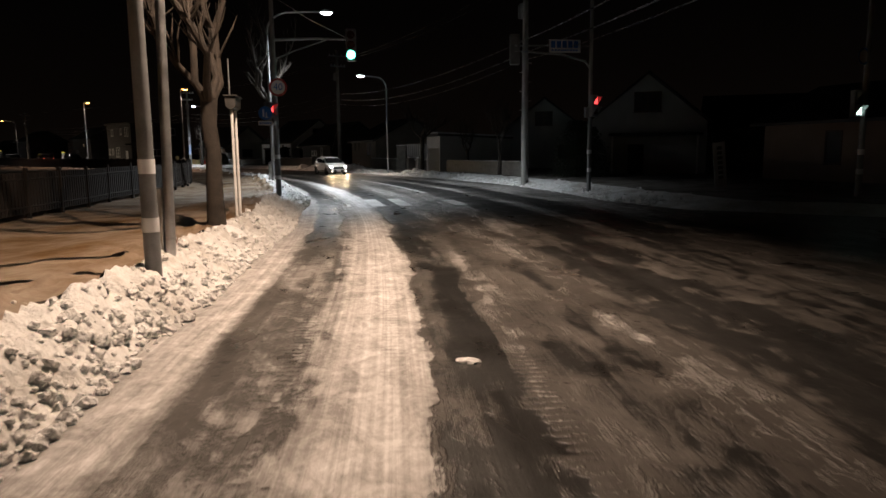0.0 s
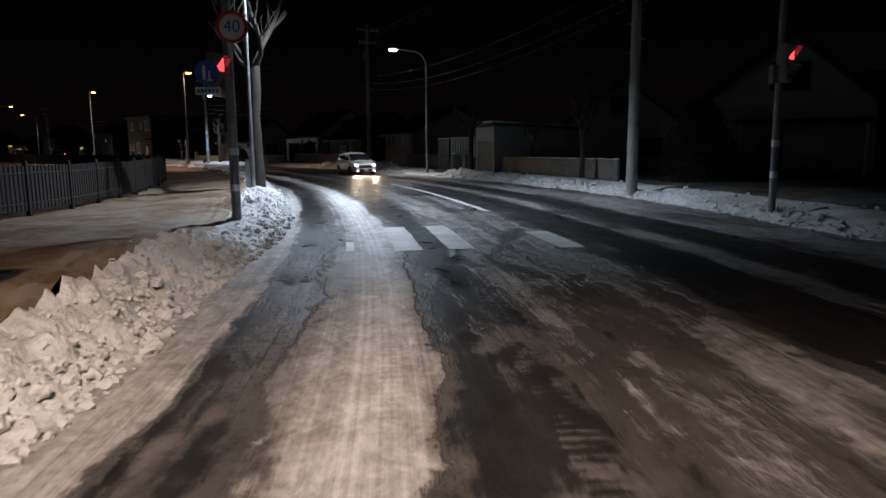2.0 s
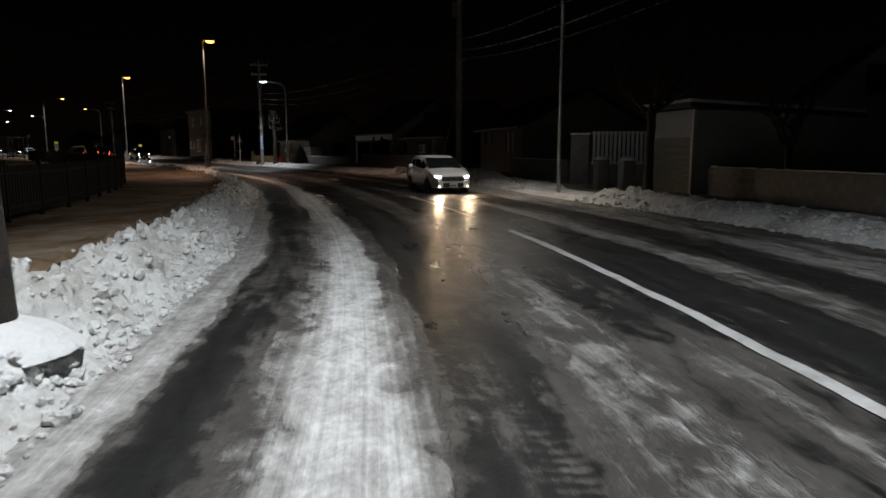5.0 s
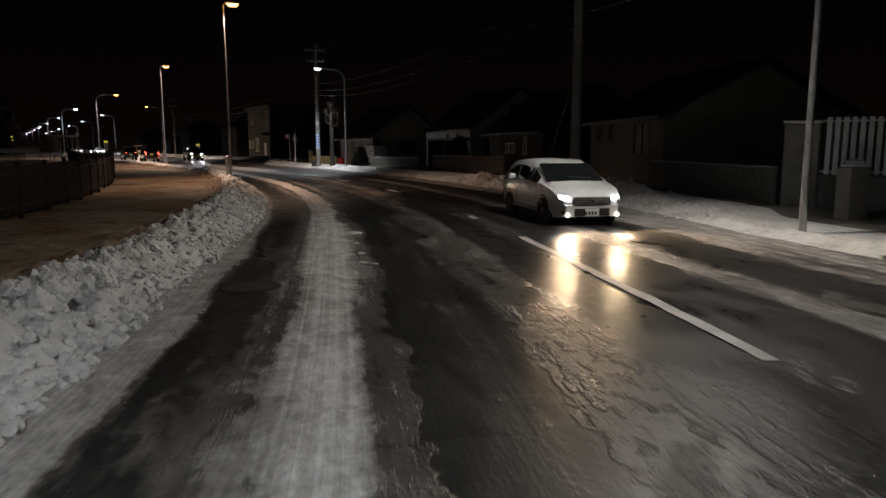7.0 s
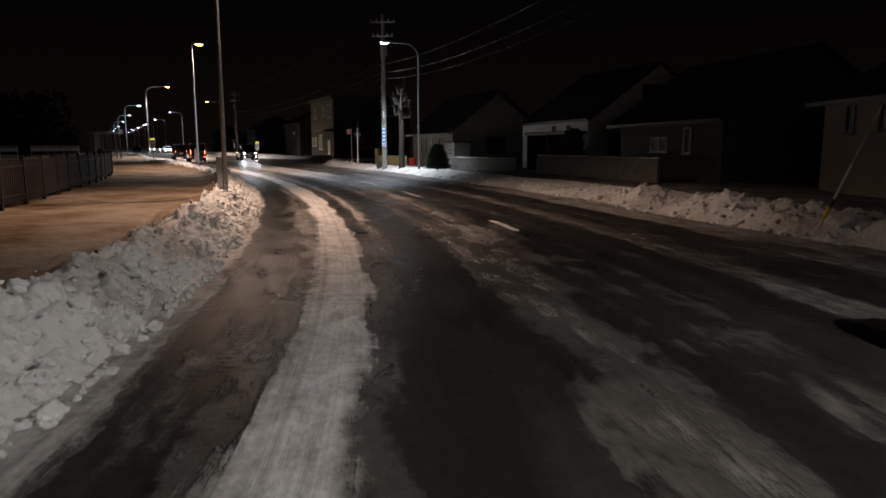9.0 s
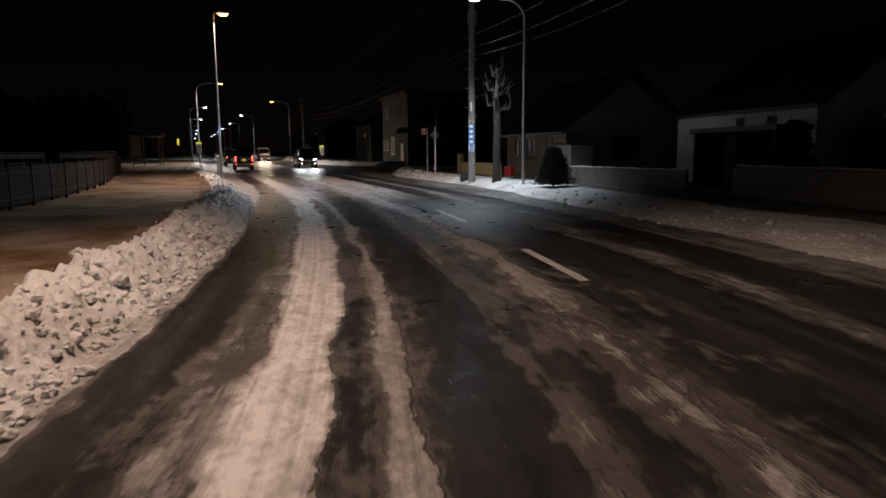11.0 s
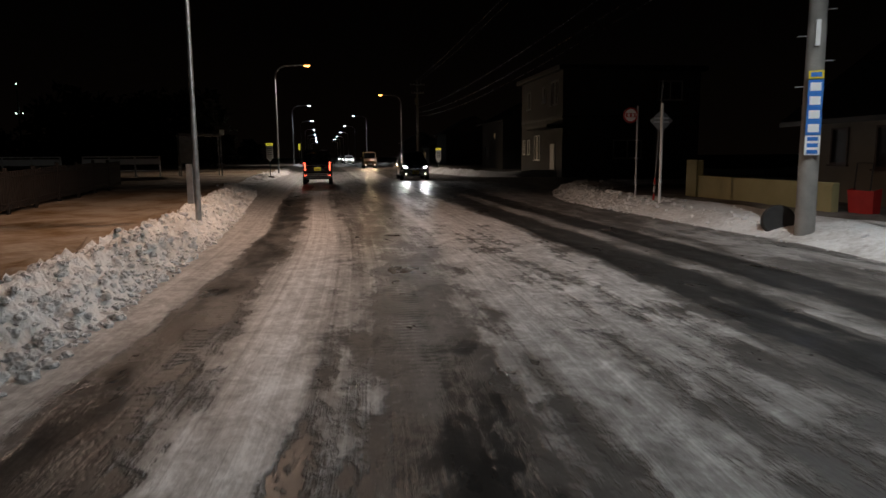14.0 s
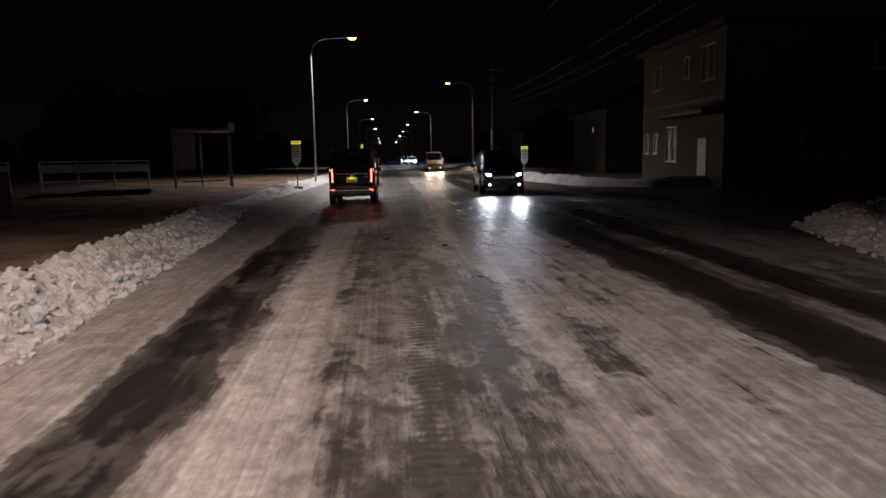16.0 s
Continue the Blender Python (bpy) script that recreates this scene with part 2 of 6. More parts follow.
    # prints of tyre treads: cross bars in narrow bands that run with the lanes
    bars = op("SINE", op("MULTIPLY_ADD", sep.outputs["X"], 57.0, op("MULTIPLY", jag, 22.0)), None)
    drift = op("MULTIPLY_ADD", wob, 0.6, sep.outputs["Y"])
    bands = ramp(n, [(at(v), c) for v, c in ((-1.02, 0.0), (-0.97, 0.5), (-0.86, 0.5), (-0.80, 0.0), (-0.16, 0.0), (-0.13, 0.28), (0.02, 0.28), (0.05, 0.0), (0.86, 0.0), (0.90, 1.0), (1.12, 1.0), (1.16, 0.0))])
    bm_ = n.new("ShaderNodeMapRange")
    bm_.inputs["From Min"].default_value, bm_.inputs["From Max"].default_value = -4.0, 12.0
    l.new(drift, bm_.inputs[0])
    l.new(bm_.outputs[0], bands.inputs[0])
    worn = n.new("ShaderNodeMapRange")
    worn.interpolation_type = "SMOOTHSTEP"
    worn.inputs["From Min"].default_value, worn.inputs["From Max"].default_value = 0.46, 0.60
    l.new(stretched(0.22, 0.8, 3, 0.5), worn.inputs[0])
    tread = op("MULTIPLY", op("MULTIPLY", bars, bands.outputs[0]), worn.outputs[0])

    # the packed shoulder is smooth, the rest uneven
    calm = n.new("ShaderNodeMapRange")
    calm.interpolation_type = "SMOOTHSTEP"
    calm.inputs["From Min"].default_value, calm.inputs["From Max"].default_value = -1.7, -1.2
    calm.inputs["To Min"].default_value, calm.inputs["To Max"].default_value = 0.45, 1.0
    l.new(sep.outputs["Y"], calm.inputs[0])
    broad = stretched(0.16, 0.45, 3, 0.5, 0.6)
    uneven = op("ADD", centred(streak, 0.52), centred(patch, 0.66))
    uneven = op("ADD", uneven, centred(rag, 0.44))
    uneven = op("ADD", uneven, centred(clump, 0.34))
    uneven = op("ADD", uneven, centred(ruts, 0.24))
    uneven = op("ADD", uneven, centred(broad, 0.50))
    uneven = op("ADD", uneven, centred(washb, 0.10))
    cover = op("MULTIPLY_ADD", uneven, calm.outputs[0], lanes)
    cover = op("MULTIPLY_ADD", tread, 0.07, cover)

    def above(a, b):
        r = n.new("ShaderNodeMapRange")
        r.interpolation_type = "SMOOTHSTEP"
        r.inputs["From Min"].default_value, r.inputs["From Max"].default_value = a, b
        l.new(cover, r.inputs[0])
        return r.outputs[0]

    # bare wet asphalt, then a thin dirty glaze, then packed snow
    glaze, snow = above(0.24, 0.40), above(0.45, 0.60)
    fine = stretched(30, 30, 3, 0.55, 0.0, 0.4)
    grit = stretched(9, 15, 5, 0.7, 0.3, 0.1)
    lines = stretched(0.05, 22.0, 4, 0.6, 0.05)
    dark = ramp(n, [(0.40, (0.016, 0.0155, 0.015)), (0.52, (0.032, 0.031, 0.030)), (0.64, (0.062, 0.060, 0.057))])
    l.new(op("MULTIPLY_ADD", fine, 0.22, op("MULTIPLY_ADD", rag, 0.30, op("MULTIPLY", streak, 0.48))), dark.inputs[0])
    grey = ramp(n, [(0.38, (0.055, 0.050, 0.046)), (0.52, (0.10, 0.092, 0.085)), (0.66, (0.20, 0.186, 0.173))])
    l.new(op("MULTIPLY_ADD", grit, 0.20, op("MULTIPLY_ADD", ruts, 0.14, op("MULTIPLY_ADD", rag, 0.26, op("MULTIPLY", patch, 0.40)))), grey.inputs[0])
    white = ramp(n, [(0.36, (0.15, 0.141, 0.132)), (0.47, (0.29, 0.277, 0.266)), (0.57, (0.50, 0.490, 0.480)), (0.68, (0.78, 0.775, 0.77))])
    # Strip between the wheels is whitened to carry the glow of unbuilt headlights.
    tone = op("ADD", op("MULTIPLY_ADD", lanes, 0.46, 0.19), centred(ruts, 0.30))
    tone = op("ADD", tone, centred(lines, 0.16))
    tone = op("ADD", tone, centred(grit, 0.26))
    tone = op("ADD", tone, centred(clump, 0.44))
    tone = op("ADD", tone, centred(washb, 0.11))
    tone = op("MULTIPLY_ADD", tread, 0.06, tone)
    l.new(tone, white.inputs[0])

    def over(f, a, b):
        mix = n.new("ShaderNodeMix")
        mix.data_type = "RGBA"
        l.new(f, mix.inputs["Factor"])
        l.new(a, mix.inputs["A"])
        l.new(b, mix.inputs["B"])
        return mix.outputs["Result"]

    l.new(over(snow, over(glaze, dark.outputs[0], grey.outputs[0]), white.outputs[0]), p.inputs["Base Color"])
    # ice is slick, packed snow dull
    ro = n.new("ShaderNodeMapRange")
    ro.inputs["From Min"].default_value, ro.inputs["From Max"].default_value = 0.44, 0.72
    ro.inputs["To Min"].default_value, ro.inputs["To Max"].default_value = 0.44, 0.20
    l.new(stretched(0.9, 1.7, 5, 0.6, 0.6, 0.3), ro.inputs[0])
    l.new(blend(ro.outputs[0], op("MULTIPLY", op("MULTIPLY_ADD", grit, 0.3, 0.46), op("MULTIPLY_ADD", along(84.0, 98.0), -0.3, 1.0)), op("MULTIPLY", snow, 0.9)), p.inputs["Roughness"])
    b1, b2 = n.new("ShaderNodeBump"), n.new("ShaderNodeBump")
    b1.inputs["Strength"].default_value, b1.inputs["Distance"].default_value = 0.7, 0.024
    b2.inputs["Distance"].default_value = 0.016
    relief = op("ADD", op("MULTIPLY_ADD", glaze, 0.4, snow), op("MULTIPLY", op("MULTIPLY_ADD", ruts, 0.35, op("MULTIPLY", clump, 1.2)), op("MULTIPLY_ADD", snow, 0.7, 0.3)))
    l.new(op("ADD", relief, op("MULTIPLY", op("MULTIPLY", washb, 1.1), op("MULTIPLY_ADD", snow, 0.8, 0.2))), b1.inputs["Height"])
    l.new(op("ADD", op("ADD", rag, op("MULTIPLY", grit, 0.6)), op("ADD", op("MULTIPLY", lines, 0.5), op("MULTIPLY", tread, 0.35))), b2.inputs["Height"])
    l.new(op("MULTIPLY_ADD", snow, 0.33, 0.22), b2.inputs["Strength"])
    l.new(b1.outputs[0], b2.inputs["Normal"])
    l.new(b2.outputs[0], p.inputs["Normal"])
    p.inputs["Specular IOR Level"].default_value = 0.24
    return m


ROADWAY = road_material()
BANK = snow_material("ploughed_snow", (0.70, 0.70, 0.695), (0.36, 0.335, 0.305), 0.0)
# Dead grass and dirty snow, browned and darkened to suggest weak orange lamp light.
VERGE = snow_material("dead_grass_verge_in_weak_light", (0.27, 0.215, 0.165), (0.115, 0.060, 0.018), 0.08, 3.0)
FIELD = snow_material("trodden_snow", (0.22, 0.205, 0.19), (0.062, 0.048, 0.036), 0.06, 3.0)
# Clods are coloured whiter than the bank to look headlight-lit.
CHUNK = snow_material("snow_clods", (0.76, 0.76, 0.755), (0.50, 0.48, 0.46), -0.05, 14)
CAP = snow_material("settled_snow", (0.80, 0.80, 0.81), (0.66, 0.66, 0.66), -0.1)
LINE = surf("road_paint", (0.42, 0.41, 0.40), (0.76, 0.76, 0.75), 0.5, scale=2.2, fine=26, bump=0.3)
CONCRETE = surf("concrete", (0.17, 0.165, 0.155), (0.28, 0.27, 0.255), 0.8, scale=2.5, fine=60, bump=0.3)
BLOCK = surf("concrete_block", (0.17, 0.165, 0.155), (0.30, 0.29, 0.27), 0.9, scale=1.5, fine=70, bump=0.5, depth=0.006)
ZINC = surf("galvanised_steel", (0.42, 0.43, 0.44), (0.62, 0.63, 0.64), 0.38, 0.85, scale=5, fine=30, bump=0.05)
GREYPAINT = surf("grey_paint", (0.16, 0.165, 0.17), (0.24, 0.245, 0.25), 0.5, 0.2, scale=4, fine=50, bump=0.08)
WHITEPAINT = surf("white_paint", (0.66, 0.66, 0.65), (0.80, 0.80, 0.79), 0.5, scale=3, fine=40, bump=0.05)
BLACKPLASTIC = surf("black_plastic", (0.012, 0.012, 0.013), (0.03, 0.03, 0.032), 0.45, scale=6, fine=80, bump=0.05)
BARK = surf("bark", (0.016, 0.012, 0.009), (0.042, 0.032, 0.024), 0.9, scale=6, fine=45, bump=0.9, depth=0.02)
DARKWOOD = surf("dark_wood", (0.006, 0.004, 0.003), (0.016, 0.010, 0.007), 0.8, scale=4, fine=50, bump=0.3)
SIDING = surf("pale_siding", (0.36, 0.352, 0.34), (0.46, 0.452, 0.44), 0.7, scale=0.8, fine=30, bump=0.1)
CREAM = surf("cream_siding", (0.22, 0.198, 0.16), (0.30, 0.272, 0.222), 0.75, scale=0.8, fine=30, bump=0.1)
BEIGE = surf("beige_mortar", (0.22, 0.155, 0.12), (0.29, 0.21, 0.165), 0.85, scale=1.0, fine=60, bump=0.3)
DARKSIDING = surf("grey_siding", (0.055, 0.053, 0.051), (0.09, 0.087, 0.084), 0.75, scale=0.8, fine=30, bump=0.1)
ROOF = surf("dark_roof_metal", (0.018, 0.017, 0.017), (0.045, 0.042, 0.04), 0.5, 0.3, scale=1.5, fine=30, bump=0.1)
BRACKET = surf("brown_trim", (0.05, 0.03, 0.022), (0.09, 0.06, 0.045), 0.6, scale=3, fine=40, bump=0.1)
YELLOWWALL = surf("yellow_mortar", (0.36, 0.33, 0.16), (0.48, 0.44, 0.23), 0.8, scale=1.2, fine=50, bump=0.3)
RUBBER = surf("rubber", (0.010, 0.010, 0.010), (0.028, 0.028, 0.028), 0.8, scale=8, fine=60, bump=0.4)
IRON = surf("worn_iron", (0.02, 0.019, 0.018), (0.07, 0.066, 0.062), 0.6, 0.3, scale=5, fine=30, bump=0.6, depth=0.01)
ALLOY = surf("alloy", (0.42, 0.43, 0.44), (0.58, 0.59, 0.60), 0.35, 0.4, scale=8, fine=60, bump=0.03)
CARBLACK = surf("black_car_paint", (0.006, 0.007, 0.010), (0.012, 0.013, 0.018), 0.25, 0.0, scale=1.5, fine=60, bump=0.02, spread=0.08, coat=1.0)
CARWHITE = surf("pearl_car_paint", (0.66, 0.68, 0.70), (0.74, 0.76, 0.78), 0.3, 0.0, scale=1.5, fine=60, bump=0.02, spread=0.08, coat=1.0)
CARTAN = surf("tan_car_paint", (0.30, 0.22, 0.12), (0.38, 0.29, 0.17), 0.35, 0.0, scale=1.5, fine=60, bump=0.02, spread=0.08, coat=0.6)
CHROME = surf("chrome", (0.62, 0.63, 0.64), (0.74, 0.75, 0.76), 0.14, 1.0, scale=5, fine=30, bump=0.02, spread=0.06)
REDPAINT = surf("red_paint", (0.40, 0.02, 0.02), (0.52, 0.04, 0.035), 0.45, scale=4, fine=40, bump=0.05)
BLUEPAINT = surf("blue_sign_face", (0.02, 0.13, 0.46), (0.03, 0.18, 0.56), 0.4, scale=4, fine=40, bump=0.03)
SIGNWHITE = surf("white_sign_face", (0.72, 0.73, 0.74), (0.80, 0.81, 0.82), 0.4, scale=4, fine=40, bump=0.03)
PLATEYELLOW = surf("yellow_plate", (0.70, 0.52, 0.02), (0.80, 0.62, 0.04), 0.45, scale=4, fine=40, bump=0.03)
LEAF = surf("evergreen_leaf", (0.014, 0.020, 0.010), (0.035, 0.045, 0.020), 0.7, scale=9, fine=60, bump=0.2)
CABLE = surf("cable_sheath", (0.022, 0.022, 0.023), (0.04, 0.04, 0.04), 0.28, 0.2, scale=4, fine=40, bump=0.0)
GLASS = surf("dark_glass", (0.008, 0.009, 0.011), (0.016, 0.018, 0.021), 0.08, 0.0, scale=2, fine=10, bump=0.0, spread=0.04)
# Panes are kept rough so that street lamps leave no glint.
HOUSEGLASS = surf("dull_window_glass", (0.012, 0.012, 0.013), (0.035, 0.033, 0.030), 0.45, 0.0, scale=2, fine=10, bump=0.0, spread=0.1)
SODIUM_LENS = glow("sodium_lamp_glass", (1.0, 0.42, 0.09), 9.0, (0.5, 0.4, 0.3))
LED_LENS = glow("led_lamp_glass", (0.80, 0.92, 1.0), 50, (0.6, 0.6, 0.6))
TAIL = glow("lit_tail_lamp", (1.0, 0.10, 0.05), 8.0, (0.35, 0.01, 0.01))
HEADLAMP = glow("lit_headlamp", (0.95, 0.97, 1.0), 22, (0.7, 0.7, 0.7))
FOGLAMP = glow("lit_fog_lamp", (1.0, 0.86, 0.66), 4, (0.6, 0.6, 0.6))
GREENLIT = glow("lit_green_lens", (0.10, 1.0, 0.62), 14, (0.02, 0.2, 0.14))
WALKGREEN = glow("lit_pale_green_lens", (0.72, 1.0, 0.90), 3.5, (0.1, 0.3, 0.25))
REDLIT = glow("lit_red_lens", (1.0, 0.05, 0.05), 2.2, (0.3, 0.02, 0.02))
UNLIT = surf("unlit_lens", (0.05, 0.025, 0.02), (0.08, 0.04, 0.03), 0.25, scale=8, fine=60, bump=0.05)
YELLOWLIT = glow("lit_yellow_panel", (1.0, 0.85, 0.08), 0.5, (0.7, 0.6, 0.05))
WINDOWLIT = glow("lit_room", (1.0, 0.66, 0.34), 0.25)


# ---------------------------------------------------------------- mesh helpers
class Shape:
    """Vertices and faces gathered for one mesh."""

    def __init__(self):
        self.v, self.f = [], []

    def add(self, verts, faces):
        k = len(self.v)
        self.v += [tuple(q) for q in verts]
        self.f += [tuple(i + k for i in face) for face in faces]
        return self

    def box(self, x0, x1, y0, y1, z0, z1):
        v = [(x, y, z) for z in (z0, z1) for y in (y0, y1) for x in (x0, x1)]
        return self.add(v, [(0, 2, 3, 1), (4, 5, 7, 6), (0, 1, 5, 4), (2, 6, 7, 3), (0, 4, 6, 2), (1, 3, 7, 5)])

    def block(self, x0, x1, y0, y1, z0, z1, c=0.02):
        """A box with chamfered edges."""
        pts = []
        for x, sx in ((x0, 1), (x1, -1)):
            for y, sy in ((y0, 1), (y1, -1)):
                for z, sz in ((z0, 1), (z1, -1)):
                    pts += [(x, y + sy * c, z + sz * c), (x + sx * c, y, z + sz * c), (x + sx * c, y + sy * c, z)]
        return self.hull(pts)

    def hull(self, pts):
        bm = bmesh.new()
        for q in pts:
            bm.verts.new(q)
        bmesh.ops.convex_hull(bm, input=bm.verts)
        bmesh.ops.dissolve_limit(bm, angle_limit=0.02, verts=bm.verts, edges=bm.edges)
        bm.verts.index_update()
        self.add([q.co for q in bm.verts], [[q.index for q in face.verts] for face in bm.faces])
        bm.free()
        return self

    def tube(self, pts, radii, n=8, cap=True):
        """A round bar through points, with a radius at each."""
        pts = [Vector(q) for q in pts]
        if isinstance(radii, (int, float)):
            radii = [radii] * len(pts)
        k, ref = len(self.v), None
        for i, q in enumerate(pts):
            d = (pts[min(i + 1, len(pts) - 1)] - pts[max(i - 1, 0)]).normalized()
            if ref is None:
                ref = d.orthogonal().normalized()
            ref = (ref - d * ref.dot(d)).normalized()
            side = d.cross(ref)
            for j in range(n):
                a = 2 * math.pi * j / n
                self.v.append(tuple(q + (ref * math.cos(a) + side * math.sin(a)) * radii[i]))
        for i in range(len(pts) - 1):
            for j in range(n):
                a, b = k + i * n + j, k + i * n + (j + 1) % n
                self.f.append((a, b, b + n, a + n))
        if cap:
            self.f.append(tuple(k + j for j in reversed(range(n))))
            self.f.append(tuple(k + (len(pts) - 1) * n + j for j in range(n)))
        return self

    def lathe(self, profile, n=24, m=None, cap=True):
        """A profile of (radius, height) turned round z; m: a pose for it."""
        m = m or Matrix()
        k = len(self.v)
        for r, z in profile:
            for j in range(n):
                a = 2 * math.pi * j / n
                self.v.append(tuple(m @ Vector((r * math.cos(a), r * math.sin(a), z))))
        for i in range(len(profile) - 1):
            for j in range(n):
                a, b = k + i * n + j, k + i * n + (j + 1) % n
                self.f.append((a, b, b + n, a + n))
        if cap:
            self.f.append(tuple(k + j for j in reversed(range(n))))
            self.f.append(tuple(k + (len(profile) - 1) * n + j for j in range(n)))
        return self

    def plate(self, poly, y0, y1):
        """A polygon in x, z with a thickness along y."""
        n = len(poly)
        v = [(x, y0, z) for x, z in poly] + [(x, y1, z) for x, z in poly]
        return self.add(v, [tuple(range(n)), tuple(reversed(range(n, 2 * n)))] + [(i, i + n, (i + 1) % n + n, (i + 1) % n) for i in range(n)])

    def moved(self, m):
        self.v = [tuple(m @ Vector(q)) for q in self.v]
        return self

    def data(self, name, mat, rounded=False):
        me = bpy.data.meshes.new(name)
        me.from_pydata(self.v, [], self.f)
        me.materials.append(mat)
        bm = bmesh.new()
        bm.from_mesh(me)
        bmesh.ops.recalc_face_normals(bm, faces=bm.faces)
        bm.to_mesh(me)
        bm.free()
        if rounded:
            me.polygons.foreach_set("use_smooth", [True] * len(me.polygons))
            me.set_sharp_from_angle(angle=radians(38))
        return me


def part(name, shape, mat, parent, label="", rounded=False, kind=""):
    """One mesh under a thing or under a part."""
    ob = new(name, shape.data(name, mat, rounded) if isinstance(shape, Shape) else shape)
    ob.parent = parent
    return tagged(ob, label, "", "", kind)


def thing(name, label, category, m=None, group="", kind=""):
    """An empty at a thing's base that carries its parts."""
    ob = new(name)
    ob.empty_display_size = 0.2
    ob.matrix_world = m or Matrix()
    return tagged(ob, label, category, group, kind)


def solo(name, shape, mat, label, category, m=None, kind="", rounded=False, group=""):
    """A thing of one mesh."""
    ob = new(name, shape.data(name, mat, rounded))
    ob.matrix_world = m or Matrix()
    return tagged(ob, label, category, group, kind)


def numerals(text, size, mat, parent, m, name="numerals"):
    """Raised characters in the built-in font, facing -y."""
    cu = bpy.data.curves.new(name, "FONT")
    cu.body, cu.size, cu.extrude, cu.align_x, cu.align_y = text, size, 0.002, "CENTER", "CENTER"
    ob = bpy.data.objects.new(name, cu)
    scene.collection.objects.link(ob)
    me = bpy.data.meshes.new_from_object(ob.evaluated_get(bpy.context.evaluated_depsgraph_get()))
    bpy.data.objects.remove(ob)
    me.materials.clear()
    me.materials.append(mat)
    ob = part(name, me, mat, parent)
    ob.matrix_local = m @ pose(0, 0, 0, 90)
    return ob


def grid_mesh(name, xs, ys, zs, mat, uv=None):
    """A sheet from a grid of places."""
    rows, cols = xs.shape
    v = np.stack([xs, ys, zs], -1).reshape(-1, 3)
    i = np.arange(rows * cols).reshape(rows, cols)
    f = np.stack([i[:-1, :-1], i[:-1, 1:], i[1:, 1:], i[1:, :-1]], -1).reshape(-1, 4)
    me = bpy.data.meshes.new(name)
    me.vertices.add(len(v))
    me.vertices.foreach_set("co", v.ravel())
    me.loops.add(f.size)
    me.loops.foreach_set("vertex_index", f.ravel())
    me.polygons.add(len(f))
    me.polygons.foreach_set("loop_start", np.arange(0, f.size, 4))
    me.polygons.foreach_set("use_smooth", np.ones(len(f), bool))
    me.update(calc_edges=True)
    me.materials.append(mat)
    if uv is not None:
        layer = me.uv_layers.new(name="road")
        layer.data.foreach_set("uv", uv.reshape(-1, 2)[f.ravel()].ravel())
    me.validate()
    return me


# ---------------------------------------------------------------- ground, road and snow banks
def lane_shift(s):
    """How far the worn lanes lie to the left of the line that they follow at the start."""
    return np.interp(s, [-60, 12, 43, 76, 93, 110, 130], [0.0, 0.0, 0.22, 0.58, 0.80, 0.8, 0.6])


def road_z(s, off):
    return rise(s) + 0.007 * fbm(s * 0.5, off * 1.1, 3, 2)


def left_foot(s):
    return np.interp(s, [-60, 11, 17, 20.5, 24, 28, 30, 36, 45, 57, 70, 77, 85, 93, 97, 104, 108, 115, 121, 140, 420], [2.3, 2.25, 2.15, 2.2, 1.88, 1.9, 2.0, 2.2, 2.22, 2.18, 2.4, 2.42, 2.5, 2.75, 2.98, 3.2, 3.28, 3.6, 4.3, 3.4, 3.2]) + 0.08 * fbm(np.asarray(s) * 0.6, np.asarray(s) * 0, 11, 3)


def left_z(s, d):
    """Height of the left bank and footway, d metres left of the bank's foot."""
    amp = np.interp(s, [-60, 21.6, 23.0, 26.4, 28.6, 40, 44, 60, 95, 104, 113, 119, 122, 126, 129, 135, 138, 420], [0.40, 0.40, 0.16, 0.16, 0.38, 0.42, 0.36, 0.36, 0.36, 0.36, 0.32, 0.22, 0.03, 0.03, 0.26, 0.26, 0.2, 0.3])
    amp = amp * (1 + 0.22 * fbm(s * 0.45, s * 0 + 3, 21, 3))
    back = np.interp(s, [-60, 21, 23, 26.4, 29, 42, 52, 100, 118, 123, 127, 132, 420], [0.38, 0.36, 0.22, 0.22, 0.34, 0.34, 0.22, 0.20, 0.18, 0.06, 0.06, 0.2, 0.2])
    back = back + (np.minimum(back, 0.2) - back) * smooth(1.9, 4.2, d)
    face = smooth(0.0, 0.85, d)
    fall = smooth(0.85, 1.75, d)
    z = amp * face * (1 - fall) + back * fall
    rough = smooth(0.02, 0.3, d) * (1 - smooth(1.3, 2.2, d)) * np.clip(amp / 0.4, 0, 1) * np.interp(s, [12, 22], [0.62, 1.0])
    z = z + rough * (0.16 * lumps(s * 2.6, d * 3.2, 31) + 0.17 * lumps(s * 5.5, d * 6.5, 41) + 0.11 * lumps(s * 9.5, d * 11, 45) + 0.07 * fbm(s * 1.6, d * 2.0, 51, 3) - 0.16)
    walkway = smooth(1.6, 2.4, d)
    z = z + walkway * (0.05 * fbm(s * 0.8, d * 1.4, 61, 4) + 0.03 * lumps(s * 1.6, d * 1.6, 71))
    return z - 0.05 * (1 - smooth(-0.12, 0.12, d)) + rise(s)


RIGHT_S = [-60, -9, -6, 14.0, 15.5, 18.5, 22, 30, 40, 47, 53, 58, 60, 62.5, 64, 68, 71, 76, 85, 97, 109, 113.5, 115.5, 117, 127, 128.5, 131, 140, 420]
